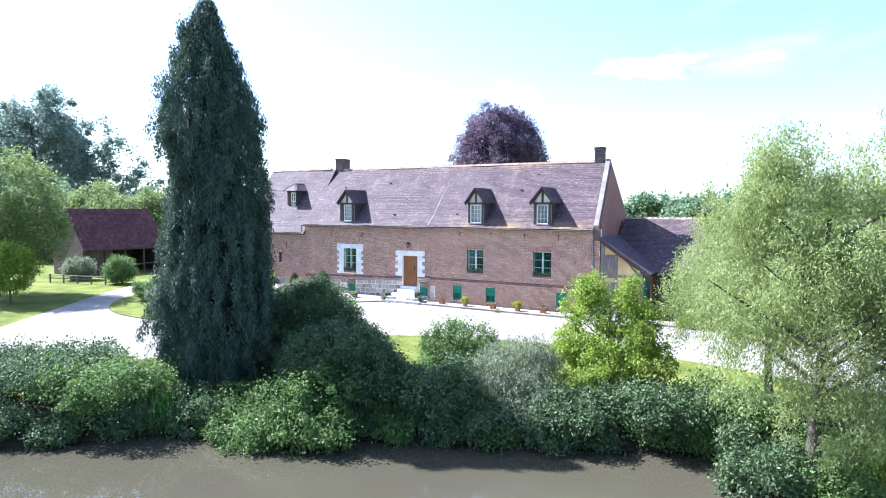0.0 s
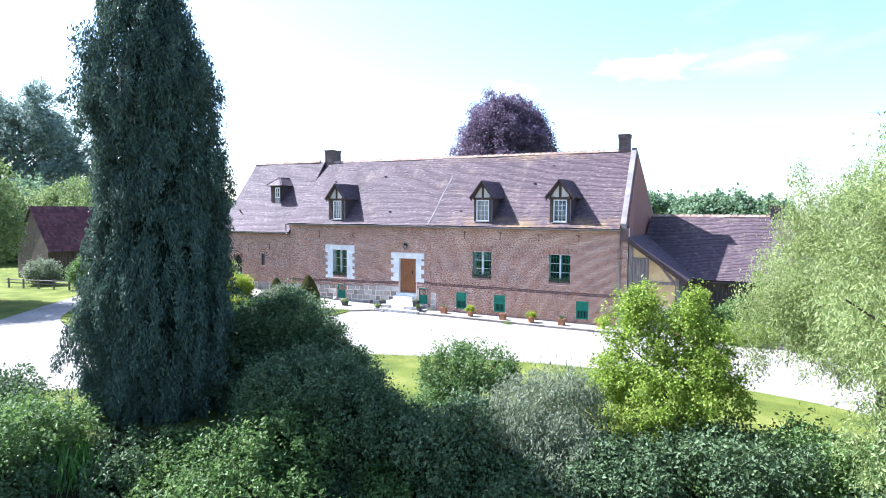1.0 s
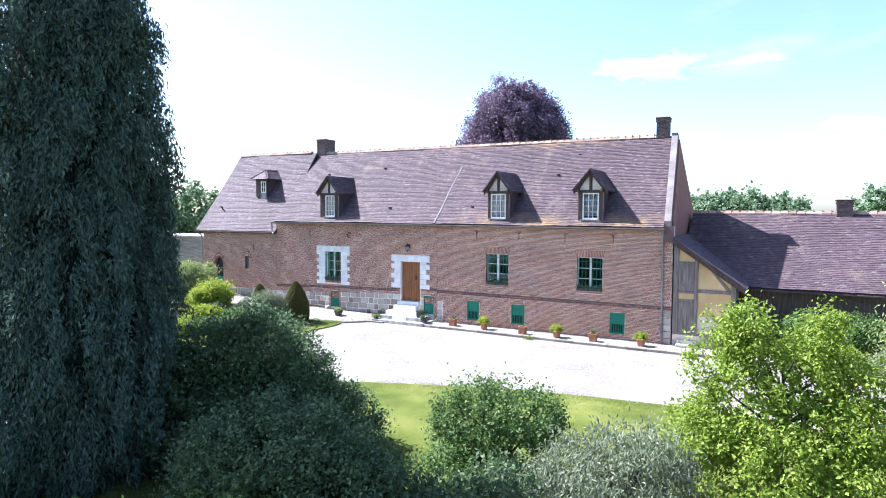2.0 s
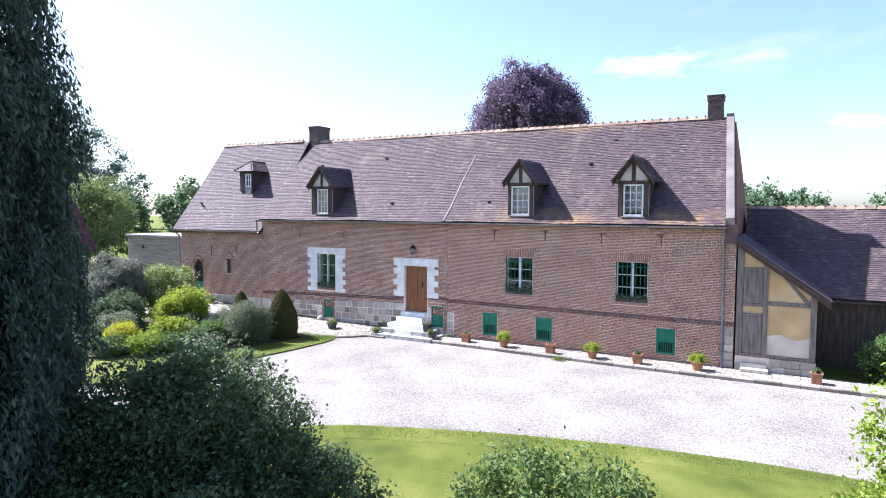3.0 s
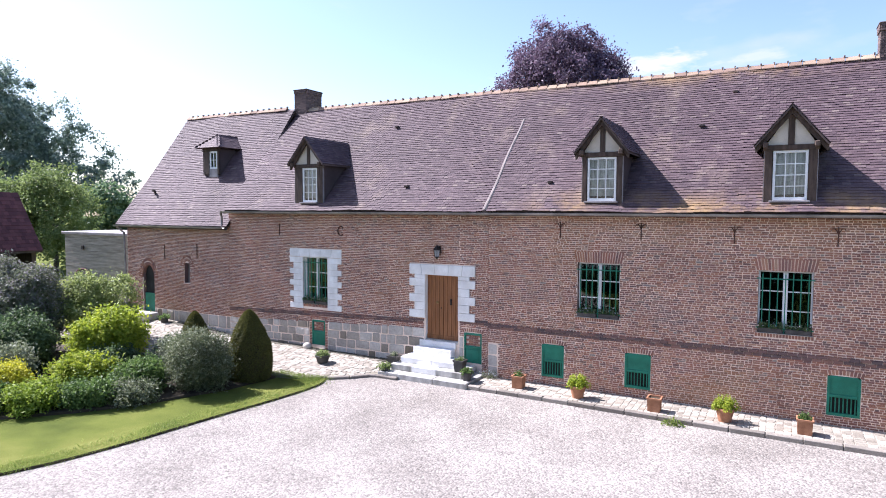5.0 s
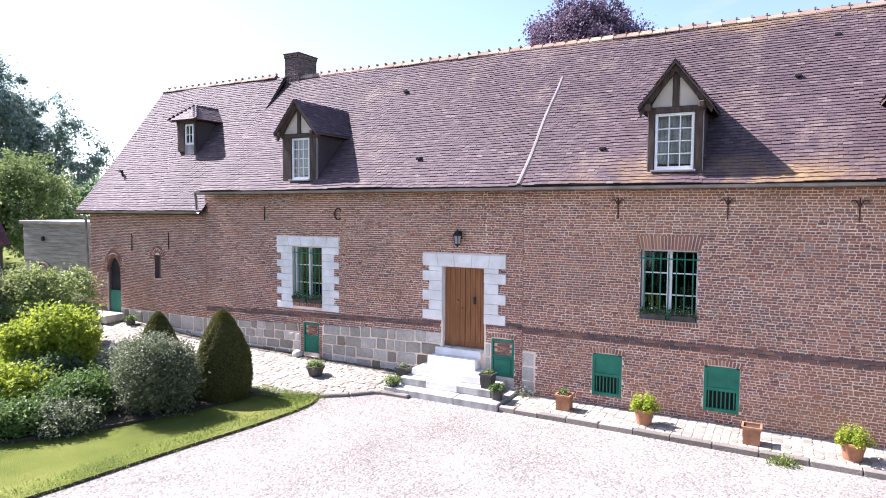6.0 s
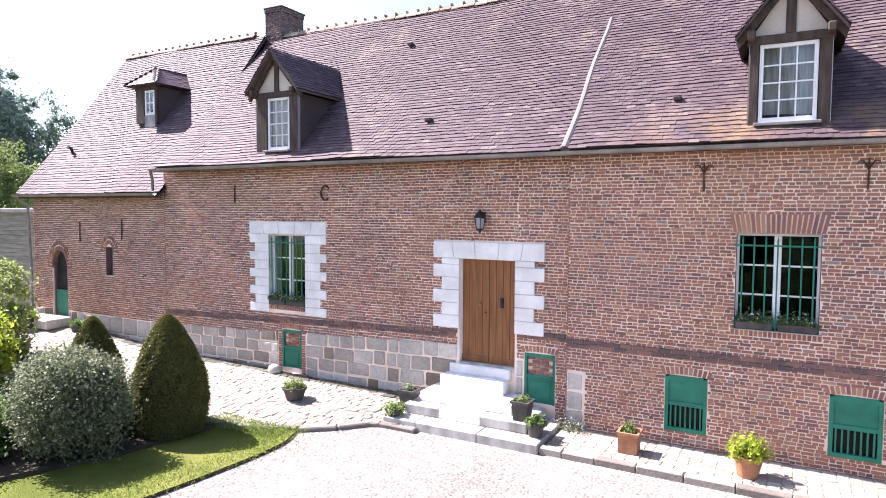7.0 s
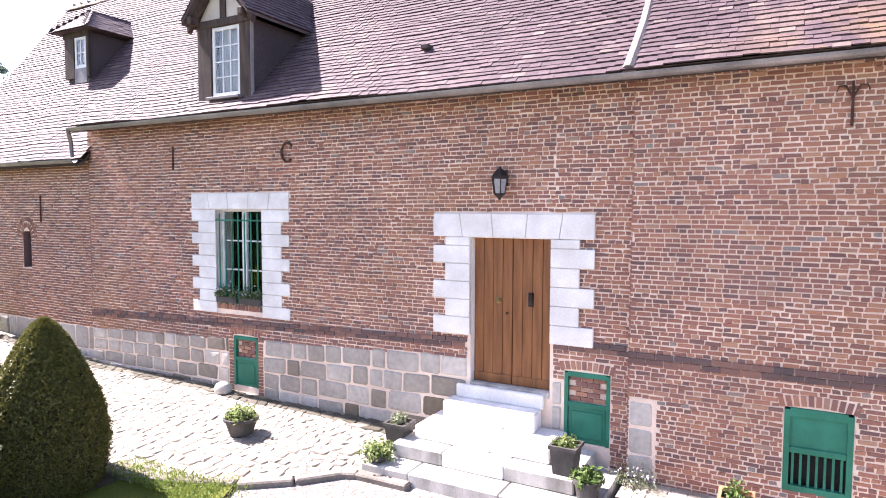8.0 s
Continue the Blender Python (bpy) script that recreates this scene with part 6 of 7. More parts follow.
pot_plant((-14.8, -0.3, 0.55), (0.14, 0.17, 0.2, False), M_pot, "low dark pot with a green plant by the wall", 300, 0.08, L_mid, 0.3, 0.2, 107)

# ---- small things at the foot of the wall ----
ob = thing("wild_flowers", "small white-flowered plant growing from the paving", "flowers", (0.12, -0.20, 0.12))
rg = np.random.default_rng(311)
fp = np.abs(rg.normal(0, 1, (420, 3))) * (0.0, 0.0, 0.11) + rg.normal(0, 1, (420, 3)) * (0.17, 0.09, 0.0)
leaf_cloud(fp, np.tile([0.0, 0.0, 1.0], (420, 1)), 0.045, L_sage, "leaves", ob, -0.2, 2.4, 311)
leaf_cloud(fp[:70] + np.array([0, 0, 0.09]), np.tile([0.0, -0.4, 1.0], (70, 1)), 0.032, L_flower, "blossom", ob, 0, 1.1, 312)
ob = thing("kerb_weeds", "tuft of green weeds growing at the kerb", "weeds", (5.75, -1.62, 0.02))
fp = np.abs(rg.normal(0, 1, (260, 3))) * (0.0, 0.0, 0.08) + rg.normal(0, 1, (260, 3)) * (0.13, 0.07, 0.0)
leaf_cloud(fp, np.tile([0.0, 0.0, 1.0], (260, 1)), 0.07, L_grass, "leaves", ob, -0.5, 3.0, 313)
stone = tagged(part("guard_stone", lathe([(0.10, -0.06), (0.155, 0.0), (0.165, 0.07), (0.13, 0.14), (0.06, 0.175)], 14), M_base_stone, at=pose(-7.16, -0.14, 0.27), smooth=True), "rounded pale grey guard stone by the hatch", "stone")
slab = tagged(part("doorstep", soft(boxes((-0.75, 0.75, -0.40, 0.40, -0.12, 0.16)), 0.03), M_base_stone, at=pose(-16.25, -0.42, 0.70, 0, 0, 2)), "worn grey stone slab before the side door", "doorstep")

# ---- garden shrubs on the lawn island ----
part("flower_bed", prism([(-6.2, -4.8), (-7.1, -6.9), (-8.0, -8.2), (-9.6, -9.9), (-11.8, -11.0), (-14, -11.0), (-17.5, -9), (-18.8, -6), (-18.5, -3.7), (-12, -3.7), (-8, -3.2), (-5.9, -3.1)], "z", -0.05, 0.07), M_soil)
tagged(bpy.data.objects["flower_bed"], "dark bare soil of the planted bed", "flower bed", kind="structure")
GARDEN = [
    ((-6.98, -5.15), 0.84, 1.72, L_sage, 0.06, "rounded grey-green shrub beside the yew", 34000),
    ((-11.2, -5.15), 1.15, 1.85, L_chart, 0.11, "bright yellow-green leafy shrub", 26000),
    ((-10.6, -8.5), 0.62, 0.95, L_gold, 0.07, "golden yellow dwarf shrub", 14000),
    ((-14.4, -3.3), 1.3, 2.7, L_willow, 0.10, "light green feathery shrub", 26000),
    ((-15.5, -5.5), 1.25, 3.2, L_wist, 0.10, "large mauve-flecked grey-green shrub", 36000),
    ((-16.9, -7.0), 1.1, 2.2, L_wist, 0.10, "mauve-flecked grey-green shrub behind the bed", 20000),
    ((-13.4, -7.0), 1.2, 1.7, L_dark, 0.10, "dark green rounded shrub", 20000),
    ((-9.0, -4.2), 0.85, 1.15, L_grey, 0.07, "loose grey-green shrub on the lawn bed", 12000),
    ((-8.2, -6.2), 0.75, 0.8, L_mid, 0.09, "low green spreading plant", 10000),
    ((-7.5, -6.9), 0.6, 0.5, L_sage, 0.07, "low grey-green cushion plant at the bed's edge", 8000),
    ((-8.3, -7.7), 0.65, 0.55, L_mid, 0.08, "low green spreading plant", 9000),
    ((-9.1, -8.6), 0.7, 0.6, L_lime, 0.08, "low lime-green ground cover", 9000),
    ((-10.0, -9.5), 0.7, 0.6, L_mid, 0.08, "low green spreading plant", 9000),
    ((-9.6, -6.9), 0.9, 1.0, L_chart, 0.09, "loose yellow-green shrub among darker ones", 11000),
    ((-10.0, -5.9), 0.8, 1.0, L_dark, 0.09, "dark green low shrub", 10000),
    ((-12.4, -9.6), 1.2, 1.05, L_dark, 0.09, "dark green low shrub", 12000),
    ((-12.2, -7.9), 0.9, 1.2, L_grey, 0.09, "soft silvery low shrub", 12000),
    ((-14.5, -9.6), 1.2, 1.3, L_grey, 0.09, "soft grey-green low shrub", 12000),
    ((-17.6, -8.8), 1.2, 1.3, L_mid, 0.10, "leafy green shrub in the garden bed", 12000),
    ((-7.3, -4.1), 0.55, 0.7, L_dark, 0.07, "low dark plant at the foot of the yew", 6000),
]
for i, ((x, y), r, h, mat, s, lab, n) in enumerate(GARDEN):
    plant("garden_shrub", lab, "shrub", (x, y, 0.06), lumpy(r, h, 500 + i, 8), int(n * 1.2), s, mat, 120 + i, 45, 0.07 + 0.05 * r, 0.9, 0.1, stems=6)


def yew_cone(at, r, h, seed, lab):
    """A clipped cone: tiny sprays over a rounded body."""
    ob = thing("clipped_yew", lab, "shrub", at)
    rg = np.random.default_rng(seed)
    prof_t, prof_r = [0, 0.08, 0.25, 0.5, 0.72, 0.88, 0.96, 1.0], [0.85, 0.95, 1.0, 0.88, 0.63, 0.38, 0.2, 0.04]
    n = int(52000 * r * h / 1.6)
    t = rg.uniform(0, 1, n) ** 1.25
    a = rg.uniform(0, 2 * math.pi, n)
    lump = 1 + 0.03 * np.sin(5 * a + 7 * t) + 0.02 * np.sin(11 * a - 17 * t)
    rr = np.interp(t, prof_t, prof_r) * r * lump * np.clip(rg.normal(0.97, 0.035, n), 0.8, 1.06)
    p = np.stack([rr * np.cos(a), rr * np.sin(a), t * h], 1)
    d = np.stack([np.cos(a), np.sin(a), np.full(n, 0.4)], 1)
    leaf_cloud(p, d, 0.05, L_yew, "foliage", ob, -0.1, 2.2, seed)
    # solid body in dark soil colour paints the shade behind the sprays
    part("inner_twig_mass", lathe([(np.interp(k / 12, prof_t, prof_r) * r * 0.88, h * k / 12.4) for k in range(13)], 18), M_soil, ob, "solid dark core for the shade within the yew")
    return ob


yew_cone((-6.46, -3.62, 0.05), 0.69, 2.15, 61, "clipped dark green cone of yew on the lawn")
yew_cone((-9.42, -3.2, 0.1), 0.55, 1.75, 62, "smaller clipped cone of yew near the wall")

# plants by the wing and the right-hand border
for i, (x, y, r, h, mat, lab) in enumerate(((16.6, 0.9, 1.1, 1.7, L_mid, "climbing green foliage along the wing"), (18.6, 1.0, 1.3, 1.9, L_mid, "climbing green foliage along the wing"), (21.0, 0.6, 1.4, 1.8, L_dark, "dark green shrub along the wing"), (17.6, -0.6, 1.1, 0.9, L_lime, "low lime-green border shrub"), (19.8, -1.2, 1.0, 0.7, L_grey, "grey lavender-like border shrub"), (24, 0.4, 1.6, 2.0, L_mid, "green shrub along the wing"), (22.0, -2.2, 1.2, 0.8, L_grey, "low grey shrub in the gravel border"))):
    plant("border_shrub", lab, "shrub", (x, y, 0.02), lumpy(r, h, 600 + i, 8), int(11000 * r), 0.10, mat, 160 + i, 26, 0.11, 0.85, 0.1, stems=5)

# raised turf edge with a dark cut side
for edge, name in ((ISLAND_EDGE, "turf_edge"), (LAWN_EDGE, "turf_edge")):
    bm = bmesh.new()
    ring, tall = [], 0.075 if edge is ISLAND_EDGE else 0.035
    for i, (x, y) in enumerate(edge):
        a, b = Vector(edge[max(i - 1, 0)]), Vector(edge[min(i + 1, len(edge) - 1)])
        t = (b - a).normalized()
        nrm = Vector((-t.y, t.x))
        # the turf lies on the side away from the gravel
        side = -nrm
        ring.append([bm.verts.new((x + side.x * w, y + side.y * w, z)) for w, z in ((-0.02, 0.0), (0.0, tall), (0.12, tall + 0.01), (0.9, 0.006))])
    for p, q in zip(ring, ring[1:]):
        for k in range(3):
            bm.faces.new((p[k], p[k + 1], q[k + 1], q[k]))
    bmesh.ops.recalc_face_normals(bm, faces=list(bm.faces))
    for f in bm.faces:
        if f.normal.z < -0.2:
            f.normal_flip()
    ob = part(name, bm, M_grass)
    ob.data.materials.append(M_soil)
    for poly in ob.data.polygons:
        if poly.index % 3 == 0:
            poly.material_index = 1
    tagged(ob, "raised turf edge with a dark earth cut beside the gravel", "lawn edge", kind="structure")

# grass blades where the lawn meets the gravel and along the bank
rng = np.random.default_rng(55)
pts = []
for (x, y) in ISLAND_EDGE[:40]:
    pts.append(np.stack([x + rng.normal(-0.25, 0.2, 160), y + rng.normal(0.0, 0.2, 160), 0.06 + rng.uniform(0, 0.05, 160)], 1))
for (x, y) in LAWN_EDGE[10:50]:
    pts.append(np.stack([x + rng.normal(0.0, 0.3, 160), y + rng.normal(-0.35, 0.2, 160), 0.05 + rng.uniform(0, 0.05, 160)], 1))
pts.append(np.stack([rng.uniform(-6.2, -4.4, 2500), rng.uniform(-3.1, -2.6, 2500), 0.05 + rng.uniform(0, 0.10, 2500)], 1))
pts = np.concatenate(pts)
tuft = thing("grass_tufts", "short grass blades along the lawn edges", "grass", kind="stuff")
leaf_cloud(pts, np.tile([0.0, 0.0, 1.0], (len(pts), 1)), 0.06, L_grass, "blades", tuft, -0.7, 5.0, 55)
reeds = thing("reed_clump", "bright green iris reeds at the water's edge", "reeds", (2.2, -23.6, -1.1), kind="stuff")
rp = np.stack([rng.normal(0, 0.55, 900), rng.normal(0, 0.3, 900), rng.uniform(0.3, 0.9, 900)], 1)
leaf_cloud(rp, np.tile([0.0, 0.0, 1.0], (900, 1)), 0.9, L_reed, "blades", reeds, -1.6, 14.0, 56)

# trees of the middle distance
plant("small_tree", "small yellow-green tree on the lawn", "tree", (-23.5, -15.0, 0), [(0, 0, 2.4, 1.5, 1.5, 1.5), (-0.8, 0, 3.0, 1.0, 1.0, 1.0)], 12000, 0.16, L_lime, 171, 30, 0.22, 0.8, trunk=(2.4, 0.09, 7))
plant("lawn_shrub", "rounded grey-green shrub by the fence", "shrub", (-28.2, -4.0, 0), [(0, 0, 1.2, 1.1, 1.1, 1.0)], 9000, 0.13, L_mid, 172, 30, 0.18, 0.8, stems=4)
plant("lawn_shrub", "pale flowering shrub by the fence", "shrub", (-34.0, -4.0, 0), [(0, 0, 1.0, 1.3, 1.1, 0.9)], 9000, 0.14, L_grey, 173, 30, 0.18, 0.8, stems=4)
plant("orchard_tree", "broad light green tree beyond the barn", "tree", (-54, 10, 0), loose_crown([(0, 0, 4.6, 4.2, 4.2, 3.4), (-4, -3, 4.4, 4, 4, 3.6)], 24, 753, 2.5, 8.4, 4.6, 0.9), 44000, 0.26, L_orchard, 174, 40, 0.40, 0.9, trunk=(6, 0.3, 9))
plant("orchard_tree", "leafy light green tree behind the barn and shed", "tree", (-46, 13, 0), loose_crown([(0, 0, 4.8, 3.2, 3.2, 2.8), (-3.0, -3, 4.6, 2.8, 2.8, 2.8)], 26, 751, 2.2, 8.2, 3.4, 0.8), 34000, 0.24, L_orchard, 175, 40, 0.36, 0.9, trunk=(5, 0.25, 9))
plant("orchard_tree", "small loose light green tree behind the shed", "tree", (-33, 19, 0), loose_crown([(0, 0, 3.4, 1.6, 1.6, 1.6)], 16, 752, 1.6, 5.6, 1.9, 0.5), 14000, 0.20, L_orchard, 178, 40, 0.26, 0.9, trunk=(3.6, 0.14, 8))
plant("orchard_tree", "leafy green tree behind the barn", "tree", (-62, 6, 0), [(0, 0, 4.6, 4.5, 4.5, 3.9), (-5, -4, 4.2, 4, 4, 3.6)], 36000, 0.32, L_far_hazed, 176, 34, 0.5, 0.88, trunk=(5, 0.25, 9))
plant("orchard_tree", "leafy green tree beyond the barn", "tree", (-72, 6, 0), [(0, 0, 5.2, 5.5, 5.5, 4.6), (-6, -5, 5.2, 5, 5, 4.4), (7, 5, 5.0, 5, 5, 4.4)], 36000, 0.4, L_far_hazed, 177, 34, 0.6, 0.88, trunk=(6, 0.3, 9))


# ---- brickwork, stonework and paving, piece by piece ----
def overlaps(x0, x1, z0, z1, holes):
    return any(x0 < h[1] and x1 > h[0] and z0 < h[3] and z1 > h[2] for h in holes)


def brick_face(parent, x0, x1, z0, z1, y, holes, seed, pick=None, bare=None):
    """Bricks laid in uneven courses of stretchers and headers; those inside pick become single pieces."""
    rng = np.random.default_rng(seed)
    O, A, B, C, singles = [], [], [], [], []
    z, k = z0, 0
    while z < z1 - 0.03:
        h = 0.0585 - 0.0165
        x = x0 - rng.uniform(0, 0.2)
        while x < x1:
            long = (k % 2 == 0) != (rng.uniform() < 0.07)     # English bond with odd repairs
            w = rng.choice((0.166, 0.16, 0.172)) if long else rng.choice((0.073, 0.076, 0.08))
            a, b = max(x, x0), min(x + w, x1)
            for hole in holes:
                if z < hole[3] - 0.02 and z + h > hole[2] + 0.02:
                    if a < hole[0] < b:
                        b = hole[0] - 0.004
                    elif a < hole[1] < b:
                        a = hole[1] + 0.004
            if b - a > 0.028 and not (bare and bare((a + b) / 2, z)) and not overlaps(a + 0.005, b - 0.005, z + 0.017, z + h - 0.014, holes):
                proud = min(0.0015, max(-0.003, rng.normal(0, 0.0015)))
                dz = rng.normal(0, 0.0025) + 0.012 * math.sin(a * 0.45 + seed)
                o = (a, y - 0.0035 + proud, z + dz)
                if pick and pick[0] < a and b < pick[1] and pick[2] < z < pick[3] and len(singles) < 300:
                    singles.append((o, b - a, h))
                else:
                    O.append(o), A.append((b - a, rng.normal(0, 0.0005), rng.normal(0, 0.002))), B.append((0, 0.03, 0)), C.append((rng.normal(0, 0.004), 0, h + rng.normal(0, 0.0025)))
            x += w + 0.0165
        z, k = z + 0.0585, k + 1
    slabs("brick_face", O, A, B, C, M_brick, parent, "uneven red-brown bricks in pale mortar", "stuff", 0.0026)
    meshes = {}
    for o, w, h in singles:
        key = round(w, 2)
        if key not in meshes:
            meshes[key] = bpy.data.meshes.new("brick")
            bm = boxes((0, w, 0, 0.03, 0, h))
            bm.to_mesh(meshes[key])
            bm.free()
            meshes[key].materials.append(M_brick_piece)
        ob = new("brick", meshes[key])
        ob.location, ob.parent = o, parent


STRING_R = (1.63, 1.79)


def string_z(x):
    """Foot of the string course on the middle section: it climbs towards the door."""
    return 1.34 + 0.031 * (x + 9.66) if x < DOOR[0] else 1.685


def plinth_z(x):
    """Top of the stone plinth on the middle section."""
    return 1.12 + 0.044 * (x + 9.7)


def middle_bare(x, z):
    """Where the middle section shows no wall bricks: string course and stone plinth."""
    return string_z(x) - 0.012 < z < string_z(x) + 0.115 or (x < DOOR[0] and z + 0.05 < plinth_z(x))



holes_r = [(o[0], o[1], o[2] - 0.02, o[3]) for o in (W_B, W_C)] + [(o[0] - 0.06, o[1] + 0.06, o[3] - 0.02, o[3] + 0.31) for o in (W_B, W_C)] + [(o[0] - 0.05, o[1] + 0.05, o[2] - 0.12, o[2]) for o in (W_B, W_C)] + [(o[0] - 0.01, o[1] + 0.01, o[2] - 0.01, o[3] + 0.12) for o in CELLARS] + [(-0.1, 0.36, 0.0, 1.18), (-1, 13, STRING_R[0], STRING_R[1])]
brick_face(walls["r"], 0.0, 11.72, 0.08, 5.29, 0.0, holes_r, 1, (0.05, 2.25, 2.5, 4.6))
door_zone = [(DOOR[0] - 0.60, DOOR[1] + 0.60, DOOR[3], DOOR[3] + 0.34), (DOOR[0] - 0.39, DOOR[1] + 0.39, 1.755, DOOR[3]), (DOOR[0] - 0.04, DOOR[1] + 0.04, 0, 1.765), (DOOR[1], HATCHES[1][0] - 0.03, 0, 1.25)]
win_zone = [(W_A[0] - 0.63, W_A[1] + 0.63, W_A[3], W_A[3] + 0.29), (W_A[0] - 0.44, W_A[1] + 0.44, 1.66, W_A[3]), (W_A[0] - 0.05, W_A[1] + 0.05, W_A[2] - 0.12, W_A[2] + 0.1)]
hatch_zone = [(o[0] - 0.01, o[1] + 0.01, 0, o[3] + 0.12) for o in HATCHES]
holes_m = door_zone + win_zone + hatch_zone
brick_face(walls["m"], -11.3, DOOR[1] + 0.045, 1.04, 5.29, 0.07, holes_m, 2, bare=middle_bare)
brick_face(walls["m"], DOOR[1] + 0.05, -0.005, 0.167, 5.29, 0.07, holes_m, 3, bare=middle_bare)
holes_l = [(SIDE_DOOR[0], SIDE_DOOR[1], 0.3, 2.45), (-16.95, -15.81, 2.35, 2.85), (-16.75, -16.01, 2.8, 3.06), (SLIT[0], SLIT[1], SLIT[2], SLIT[3]), (SLIT[0] - 0.12, SLIT[1] + 0.12, 2.9, SLIT[3] + 0.22), (-12, -11, 0, 0.1)]
brick_face(walls["l"], -17.75, -11.31, 1.02, 4.6, 0.16, holes_l, 4)
# brick ends seen at the steps of the front
for x, y, d, z0, z1, par in ((0.0, 0.0, 0.075, 0.1, 5.2, "r"), (-11.3, 0.07, 0.09, 1.2, 4.6, "m")):
    n = int((z1 - z0) / 0.0585)
    slabs("corner_brick", [(x - 0.004, y + 0.003, z0 + 0.0585 * i) for i in range(n)], [(0.02, 0, 0)] * n, [(0, d, 0)] * n, [(0, 0, 0.045)] * n, M_brick, walls[par], "", "stuff", 0.002)


def string_course(parent, x0, x1, z0, z1, y, climb=0.0):
    rows = 2
    h = (z1 - z0) / rows
    O, A, B, C = [], [], [], []
    for r in range(rows):
        x = x0 - 0.1 * r
        while x < x1:
            a, b = max(x, x0), min(x + 0.205, x1)
            if b - a > 0.03:
                O.append((a, y - 0.030 + 0.012 * (1 - r) + 0.004, z0 + climb * (a - x0) + r * h + 0.004)), A.append((b - a, 0, climb * (b - a))), B.append((0, 0.07, 0)), C.append((0, 0, h - 0.01))
            x += 0.218
    slabs("string_course", O, A, B, C, M_darkbrick, parent, "projecting dark brick string course", "stuff", 0.0025)


string_course(walls["r"], 0.0, 11.72, *STRING_R, 0.0)
string_course(walls["m"], -11.3, DOOR[0] - 0.05, string_z(-11.3), string_z(-11.3) + 0.15, 0.07, 0.031)
string_course(walls["m"], DOOR[1] + 0.05, -0.01, string_z(DOOR[1]), string_z(DOOR[1]) + 0.15, 0.07)


def stone_base(parent, x0, x1, z0, z1, y, holes, seed, rows=3, top=None):
    rng = np.random.default_rng(seed)
    stones = []
    h = (z1 - z0) / rows
    for r in range(rows):
        x = x0
        while x < x1 - 0.02:
            w = rng.uniform(0.26, 0.66)
            b = min(x + w, x1)
            if x1 - b < 0.15:
                b = x1
            spans = [(x, b)]
            for hh in holes:
                nxt = []
                for p, q in spans:
                    if q <= hh[0] or p >= hh[1]:
                        nxt.append((p, q))
                    else:
                        if p < hh[0]:
                            nxt.append((p, hh[0]))
                        if q > hh[1]:
                            nxt.append((hh[1], q))
                spans = nxt
            for p, q in spans:
                if q - p > 0.06:
                    hh = (top((p + q) / 2) - z0) / rows if top else h
                    wide, tall = q - p - rng.uniform(0.025, 0.05), hh - rng.uniform(0.025, 0.045)
                    stones.append((((p + q) / 2, y + 0.05, z0 + (r + 0.5) * hh + rng.normal(0, 0.006)), (wide / 2, 0, rng.normal(0, 0.004)), (0, 0, tall / 2), (0, -0.06 + rng.normal(0, 0.005), 0)))
            x = b
    rough_stones("base_stone", stones, M_base_stone, parent, "worn grey sandstone blocks", seed, 0.86, 0.035)


stone_base(walls["m"], -11.3, DOOR[0] - 0.03, 0.1, 1.20, 0.06, [(HATCHES[0][0] - 0.12, HATCHES[0][1] + 0.12)], 5, 4, plinth_z)
stone_base(walls["l"], -17.75, -11.31, 0.0, 1.01, 0.15, [(SIDE_DOOR[0] - 0.02, SIDE_DOOR[1] + 0.02)], 6, 2)
stone_base(walls["m"], DOOR[1] + 0.03, HATCHES[1][0] - 0.03, 0.2, 1.25, 0.06, [], 8, 3)
stone_base(walls["r"], 0.0, 0.34, 0.1, 1.16, -0.005, [], 9, 3)
stone_base(walls["r"], 11.37, 11.74, 0.1, 1.6, -0.005, [], 10, 5)
slabs("hatch_brick", [(x, 0.066, 0.25 + 0.0585 * i) for i in range(16) for x in (HATCHES[0][0] - 0.115, HATCHES[0][1] + 0.01)], [(0.105, 0, 0)] * 32, [(0, 0.03, 0)] * 32, [(0, 0, 0.045)] * 32, M_brick, walls["m"], "", "stuff", 0.002)


# paving beside the wall, its kerb and the cobbled apron
def paving_z(x):
    return float(np.interp(x, [-18.5, -17, -11, -4, -0.5, 12], [0.80, 0.72, 0.33, 0.22, 0.13, 0.13]))


KERB = spline([(-0.05, -1.33), (3, -1.36), (7, -1.48), (11, -1.5), (16, -1.42), (30, -1.4)], 5)
pave_r = thing("pavement", "narrow strip of pale worn paving stones along the house", "pavement", kind="structure")
part("bedding", boxes((0.0, 30, -1.30, 0.02, -0.1, 0.114)), M_sandjoint, pave_r, "mossy sand between the stones")
rng = np.random.default_rng(12)
stones = []
x = 0.02
while x < 18:
    w = rng.uniform(0.13, 0.24)
    y = -0.03
    while y > -1.22:
        d = rng.uniform(0.12, 0.22)
        stones.append(((x + w / 2, max(y - d / 2, -1.2), 0.09 + rng.normal(0, 0.002)), ((w - 0.006) / 2, rng.normal(0, 0.008), 0), (rng.normal(0, 0.012), (d - 0.006) / 2, 0), (0, 0, 0.036)))
        y -= d
    x += w
rough_stones("paving_stone", stones, M_cobble, pave_r, "small pale worn stones", 43, 0.78)
kerb_mesh = {}
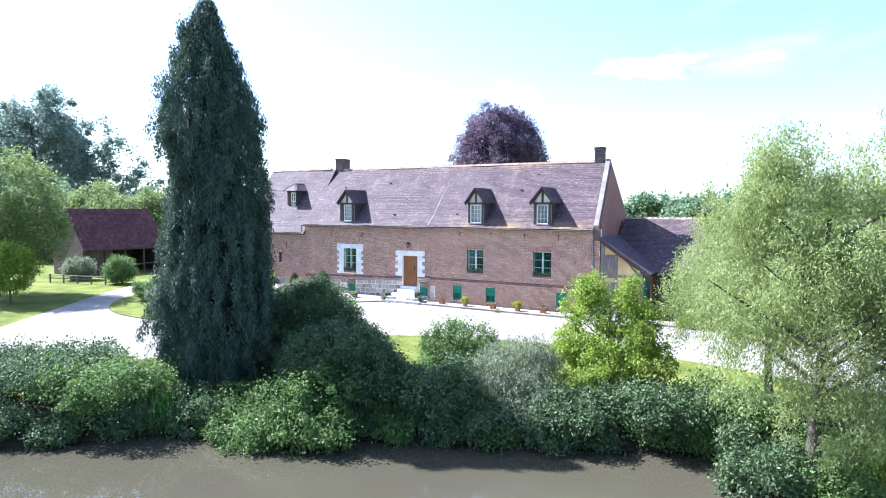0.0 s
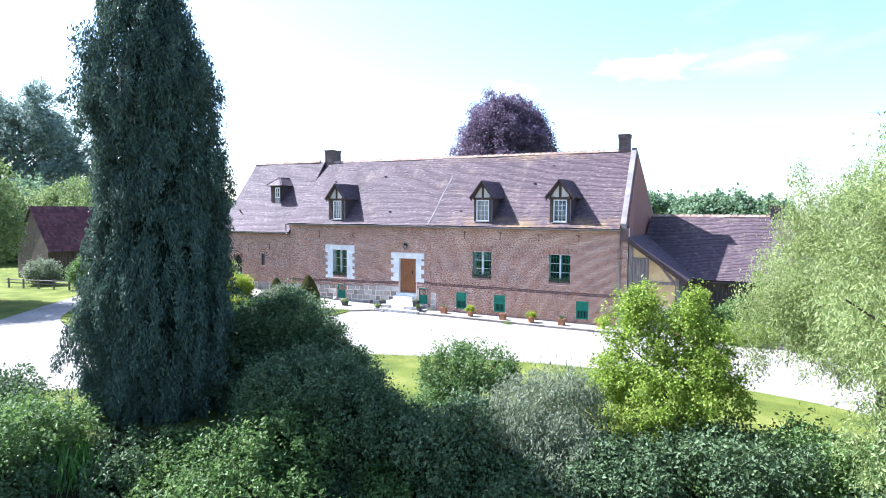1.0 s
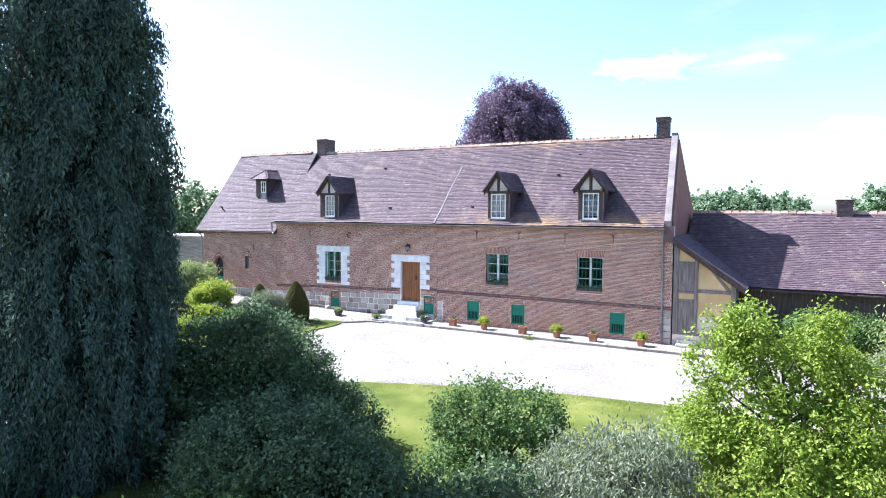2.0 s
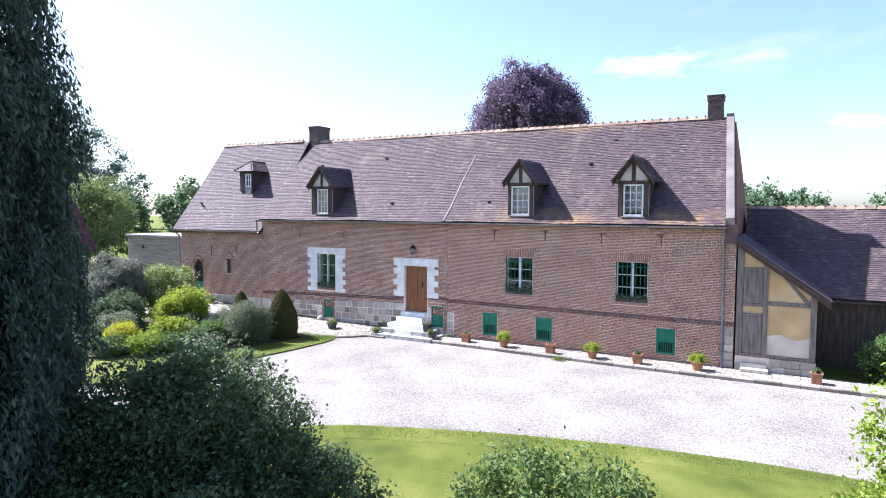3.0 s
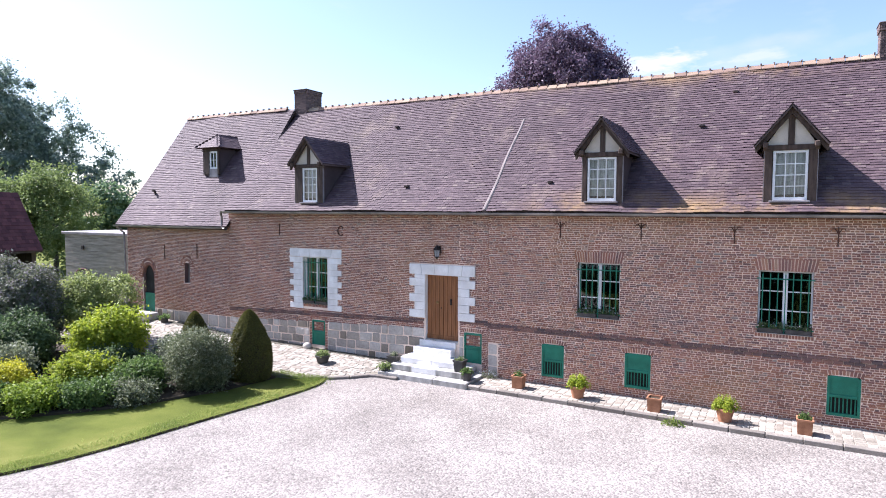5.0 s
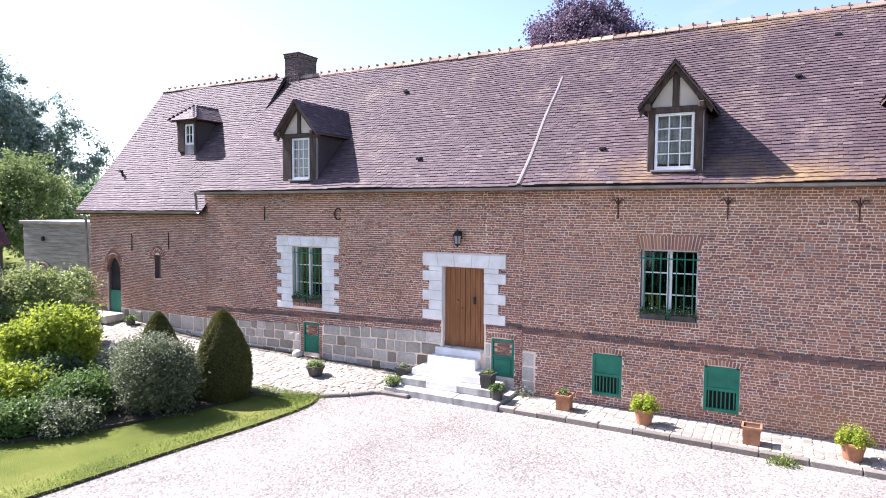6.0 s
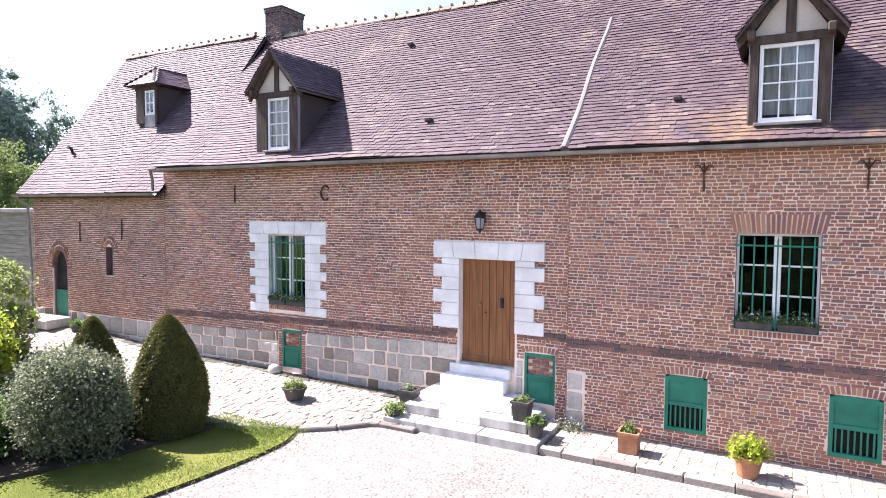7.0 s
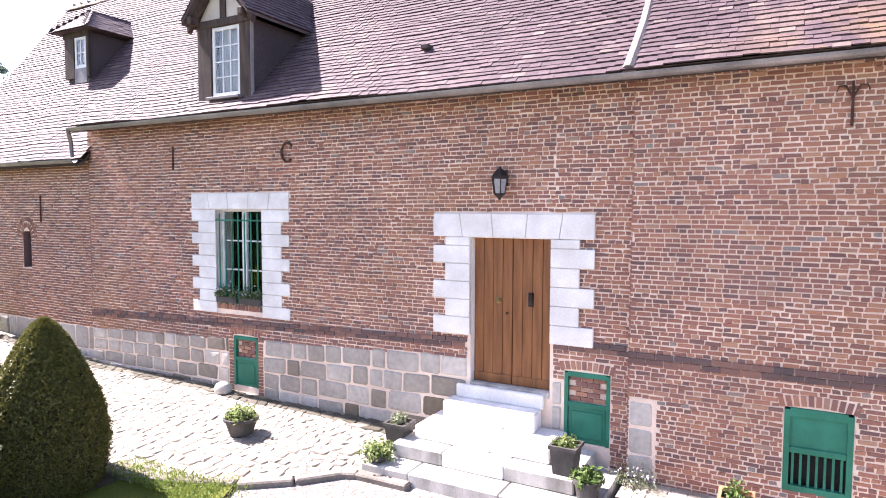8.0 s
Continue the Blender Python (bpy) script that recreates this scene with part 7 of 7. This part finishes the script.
for (xa, ya), (xb, yb) in zip(KERB, KERB[1:]):
    ln = math.hypot(xb - xa, yb - ya)
    parts_n = max(1, round(ln / 0.62))
    for i in range(parts_n):
        p, q = i / parts_n, (i + 1) / parts_n
        w = round(ln / parts_n - 0.012, 2)
        if w not in kerb_mesh:
            kerb_mesh[w] = bpy.data.meshes.new("kerb_stone")
            bm = soft(boxes((0, w, 0, 0.17, 0, 0.235)), 0.014)
            bm.to_mesh(kerb_mesh[w])
            bm.free()
            kerb_mesh[w].materials.append(M_kerb)
        ob = new("kerb_stone", kerb_mesh[w])
        ob.parent = pave_r
        ob.matrix_basis = pose(xa + (xb - xa) * p, ya + (yb - ya) * p, -0.10 + rng.normal(0, 0.004), 0, 0, math.degrees(math.atan2(yb - ya, xb - xa)))

apron = thing("cobbled_path", "uneven pale cobbled path between wall and lawn", "path", kind="structure")
FRONT = [(-19.5, -3.2), (-12, -3.4), (-8, -2.95), (-6.3, -2.95), (-5.2, -2.72), (-4.4, -2.42), (-3.84, -1.98), (-3.42, -1.50), (-3.2, -1.42), (-2.4, -1.4)]


def apron_front(x):
    return float(np.interp(x, [p[0] for p in FRONT], [p[1] for p in FRONT]))


def apron_z(x, y):
    f = apron_front(x)
    t = min(1, max(0, (0.05 - y) / (0.05 - f)))
    return paving_z(x) * (1 - t) + (0.10 + 0.35 * (paving_z(x) - 0.2) * (x < -6)) * t


xs = np.linspace(-18.2, -2.4, 60)
ts = np.linspace(0, 1, 8)
V = np.array([[(x, 0.1 + (apron_front(x) - 0.1) * t, apron_z(x, 0.1 + (apron_front(x) - 0.1) * t) - 0.012) for t in ts] for x in xs]).reshape(-1, 3)
I = np.arange(len(V)).reshape(60, 8)
mesh_arrays("bedding", V, np.stack([I[:-1, :-1], I[:-1, 1:], I[1:, 1:], I[1:, :-1]], -1).reshape(-1, 4), M_joint, apron, "mossy earth between the cobbles")
rows_of = {M_cobble: [], M_dark_cobble: []}
v = 0.0
while v < 3.5:
    d = rng.uniform(0.12, 0.22)
    x = -17.7 + rng.uniform(0, 0.2)
    while x < -2.5:
        w = rng.uniform(0.12, 0.30)
        bend = 0.05 * math.sin(x * 1.3 + v * 2) + 0.03 * math.sin(x * 3.1)
        y = 0.04 - v + bend
        if y - d > apron_front(x + w / 2) + 0.0 and y < 0.12:
            slope = (apron_z(x, y) - apron_z(x, y - d))
            # a strip of darker cobbles runs along the foot of the wall
            rows_of[M_dark_cobble if y - d * 0.5 > -0.27 and x < -2.9 else M_cobble].append(((x + w / 2, y - d / 2, apron_z(x + w / 2, y - d / 2) - 0.035 + rng.normal(0, 0.003)), ((w - 0.006) / 2, rng.normal(0, 0.012), (apron_z(x + w, y) - apron_z(x, y)) / 2), (rng.normal(0, 0.025), (d - 0.004) / 2, slope / 2), (rng.normal(0, 0.002), rng.normal(0, 0.002), 0.042)))
        x += w
    v += d
rough_stones("cobble", rows_of[M_cobble], M_cobble, apron, "pale worn cobbles", 41, 0.74)
rough_stones("damp_cobble", rows_of[M_dark_cobble], M_dark_cobble, apron, "dark cobbles at the foot of the wall", 42, 0.74)
for i, ((xa, ya), (xb, yb)) in enumerate(zip(FRONT[3:], FRONT[4:])):
    ln = math.hypot(xb - xa, yb - ya)
    part("edging_stone", soft(boxes((0, ln - 0.01, -0.14, 0.02, -0.2, 0.10)), 0.02), M_kerb, apron, at=pose(xa, ya, 0, 0, 0, math.degrees(math.atan2(yb - ya, xb - xa))))

# entrance steps
steps = thing("entrance_steps", "broad flight of worn white stone steps", "steps")
TIERS = [(-3.20, -0.06, -1.39, 0.0, 0.19), (-2.96, -0.40, -1.00, 0.19, 0.38), (-2.77, -0.80, -0.70, 0.38, 0.57), (-2.56, -1.17, -0.26, 0.57, 0.83), (-2.48, -1.13, 0.00, 0.83, 1.03)]
CUTS = [(-2.47, -1.2), (-2.18, -1.30), (-1.62,), (), ()]
for n_tier, ((x0, x1, y0, z0, z1), cuts) in enumerate(zip(TIERS, CUTS)):
    ends = [x0, *cuts, x1]
    for n_stone, (a, b) in enumerate(zip(ends, ends[1:])):
        white_step = n_tier > 1 or (n_tier == 1 and n_stone == 1)
        part("step", soft(boxes((a + 0.002, b - 0.002, y0 - (0.006 if white_step else 0), 0.06, z0 - (0.1 if z0 == 0 else -0.002), z1)), 0.016), M_white_stone if white_step else M_step, steps, "step of white stone" if white_step else "step of grey-streaked stone")
part("threshold", soft(boxes((DOOR[0], DOOR[1], 0.06, 0.30, 0.98, 1.06)), 0.01), M_step, steps)
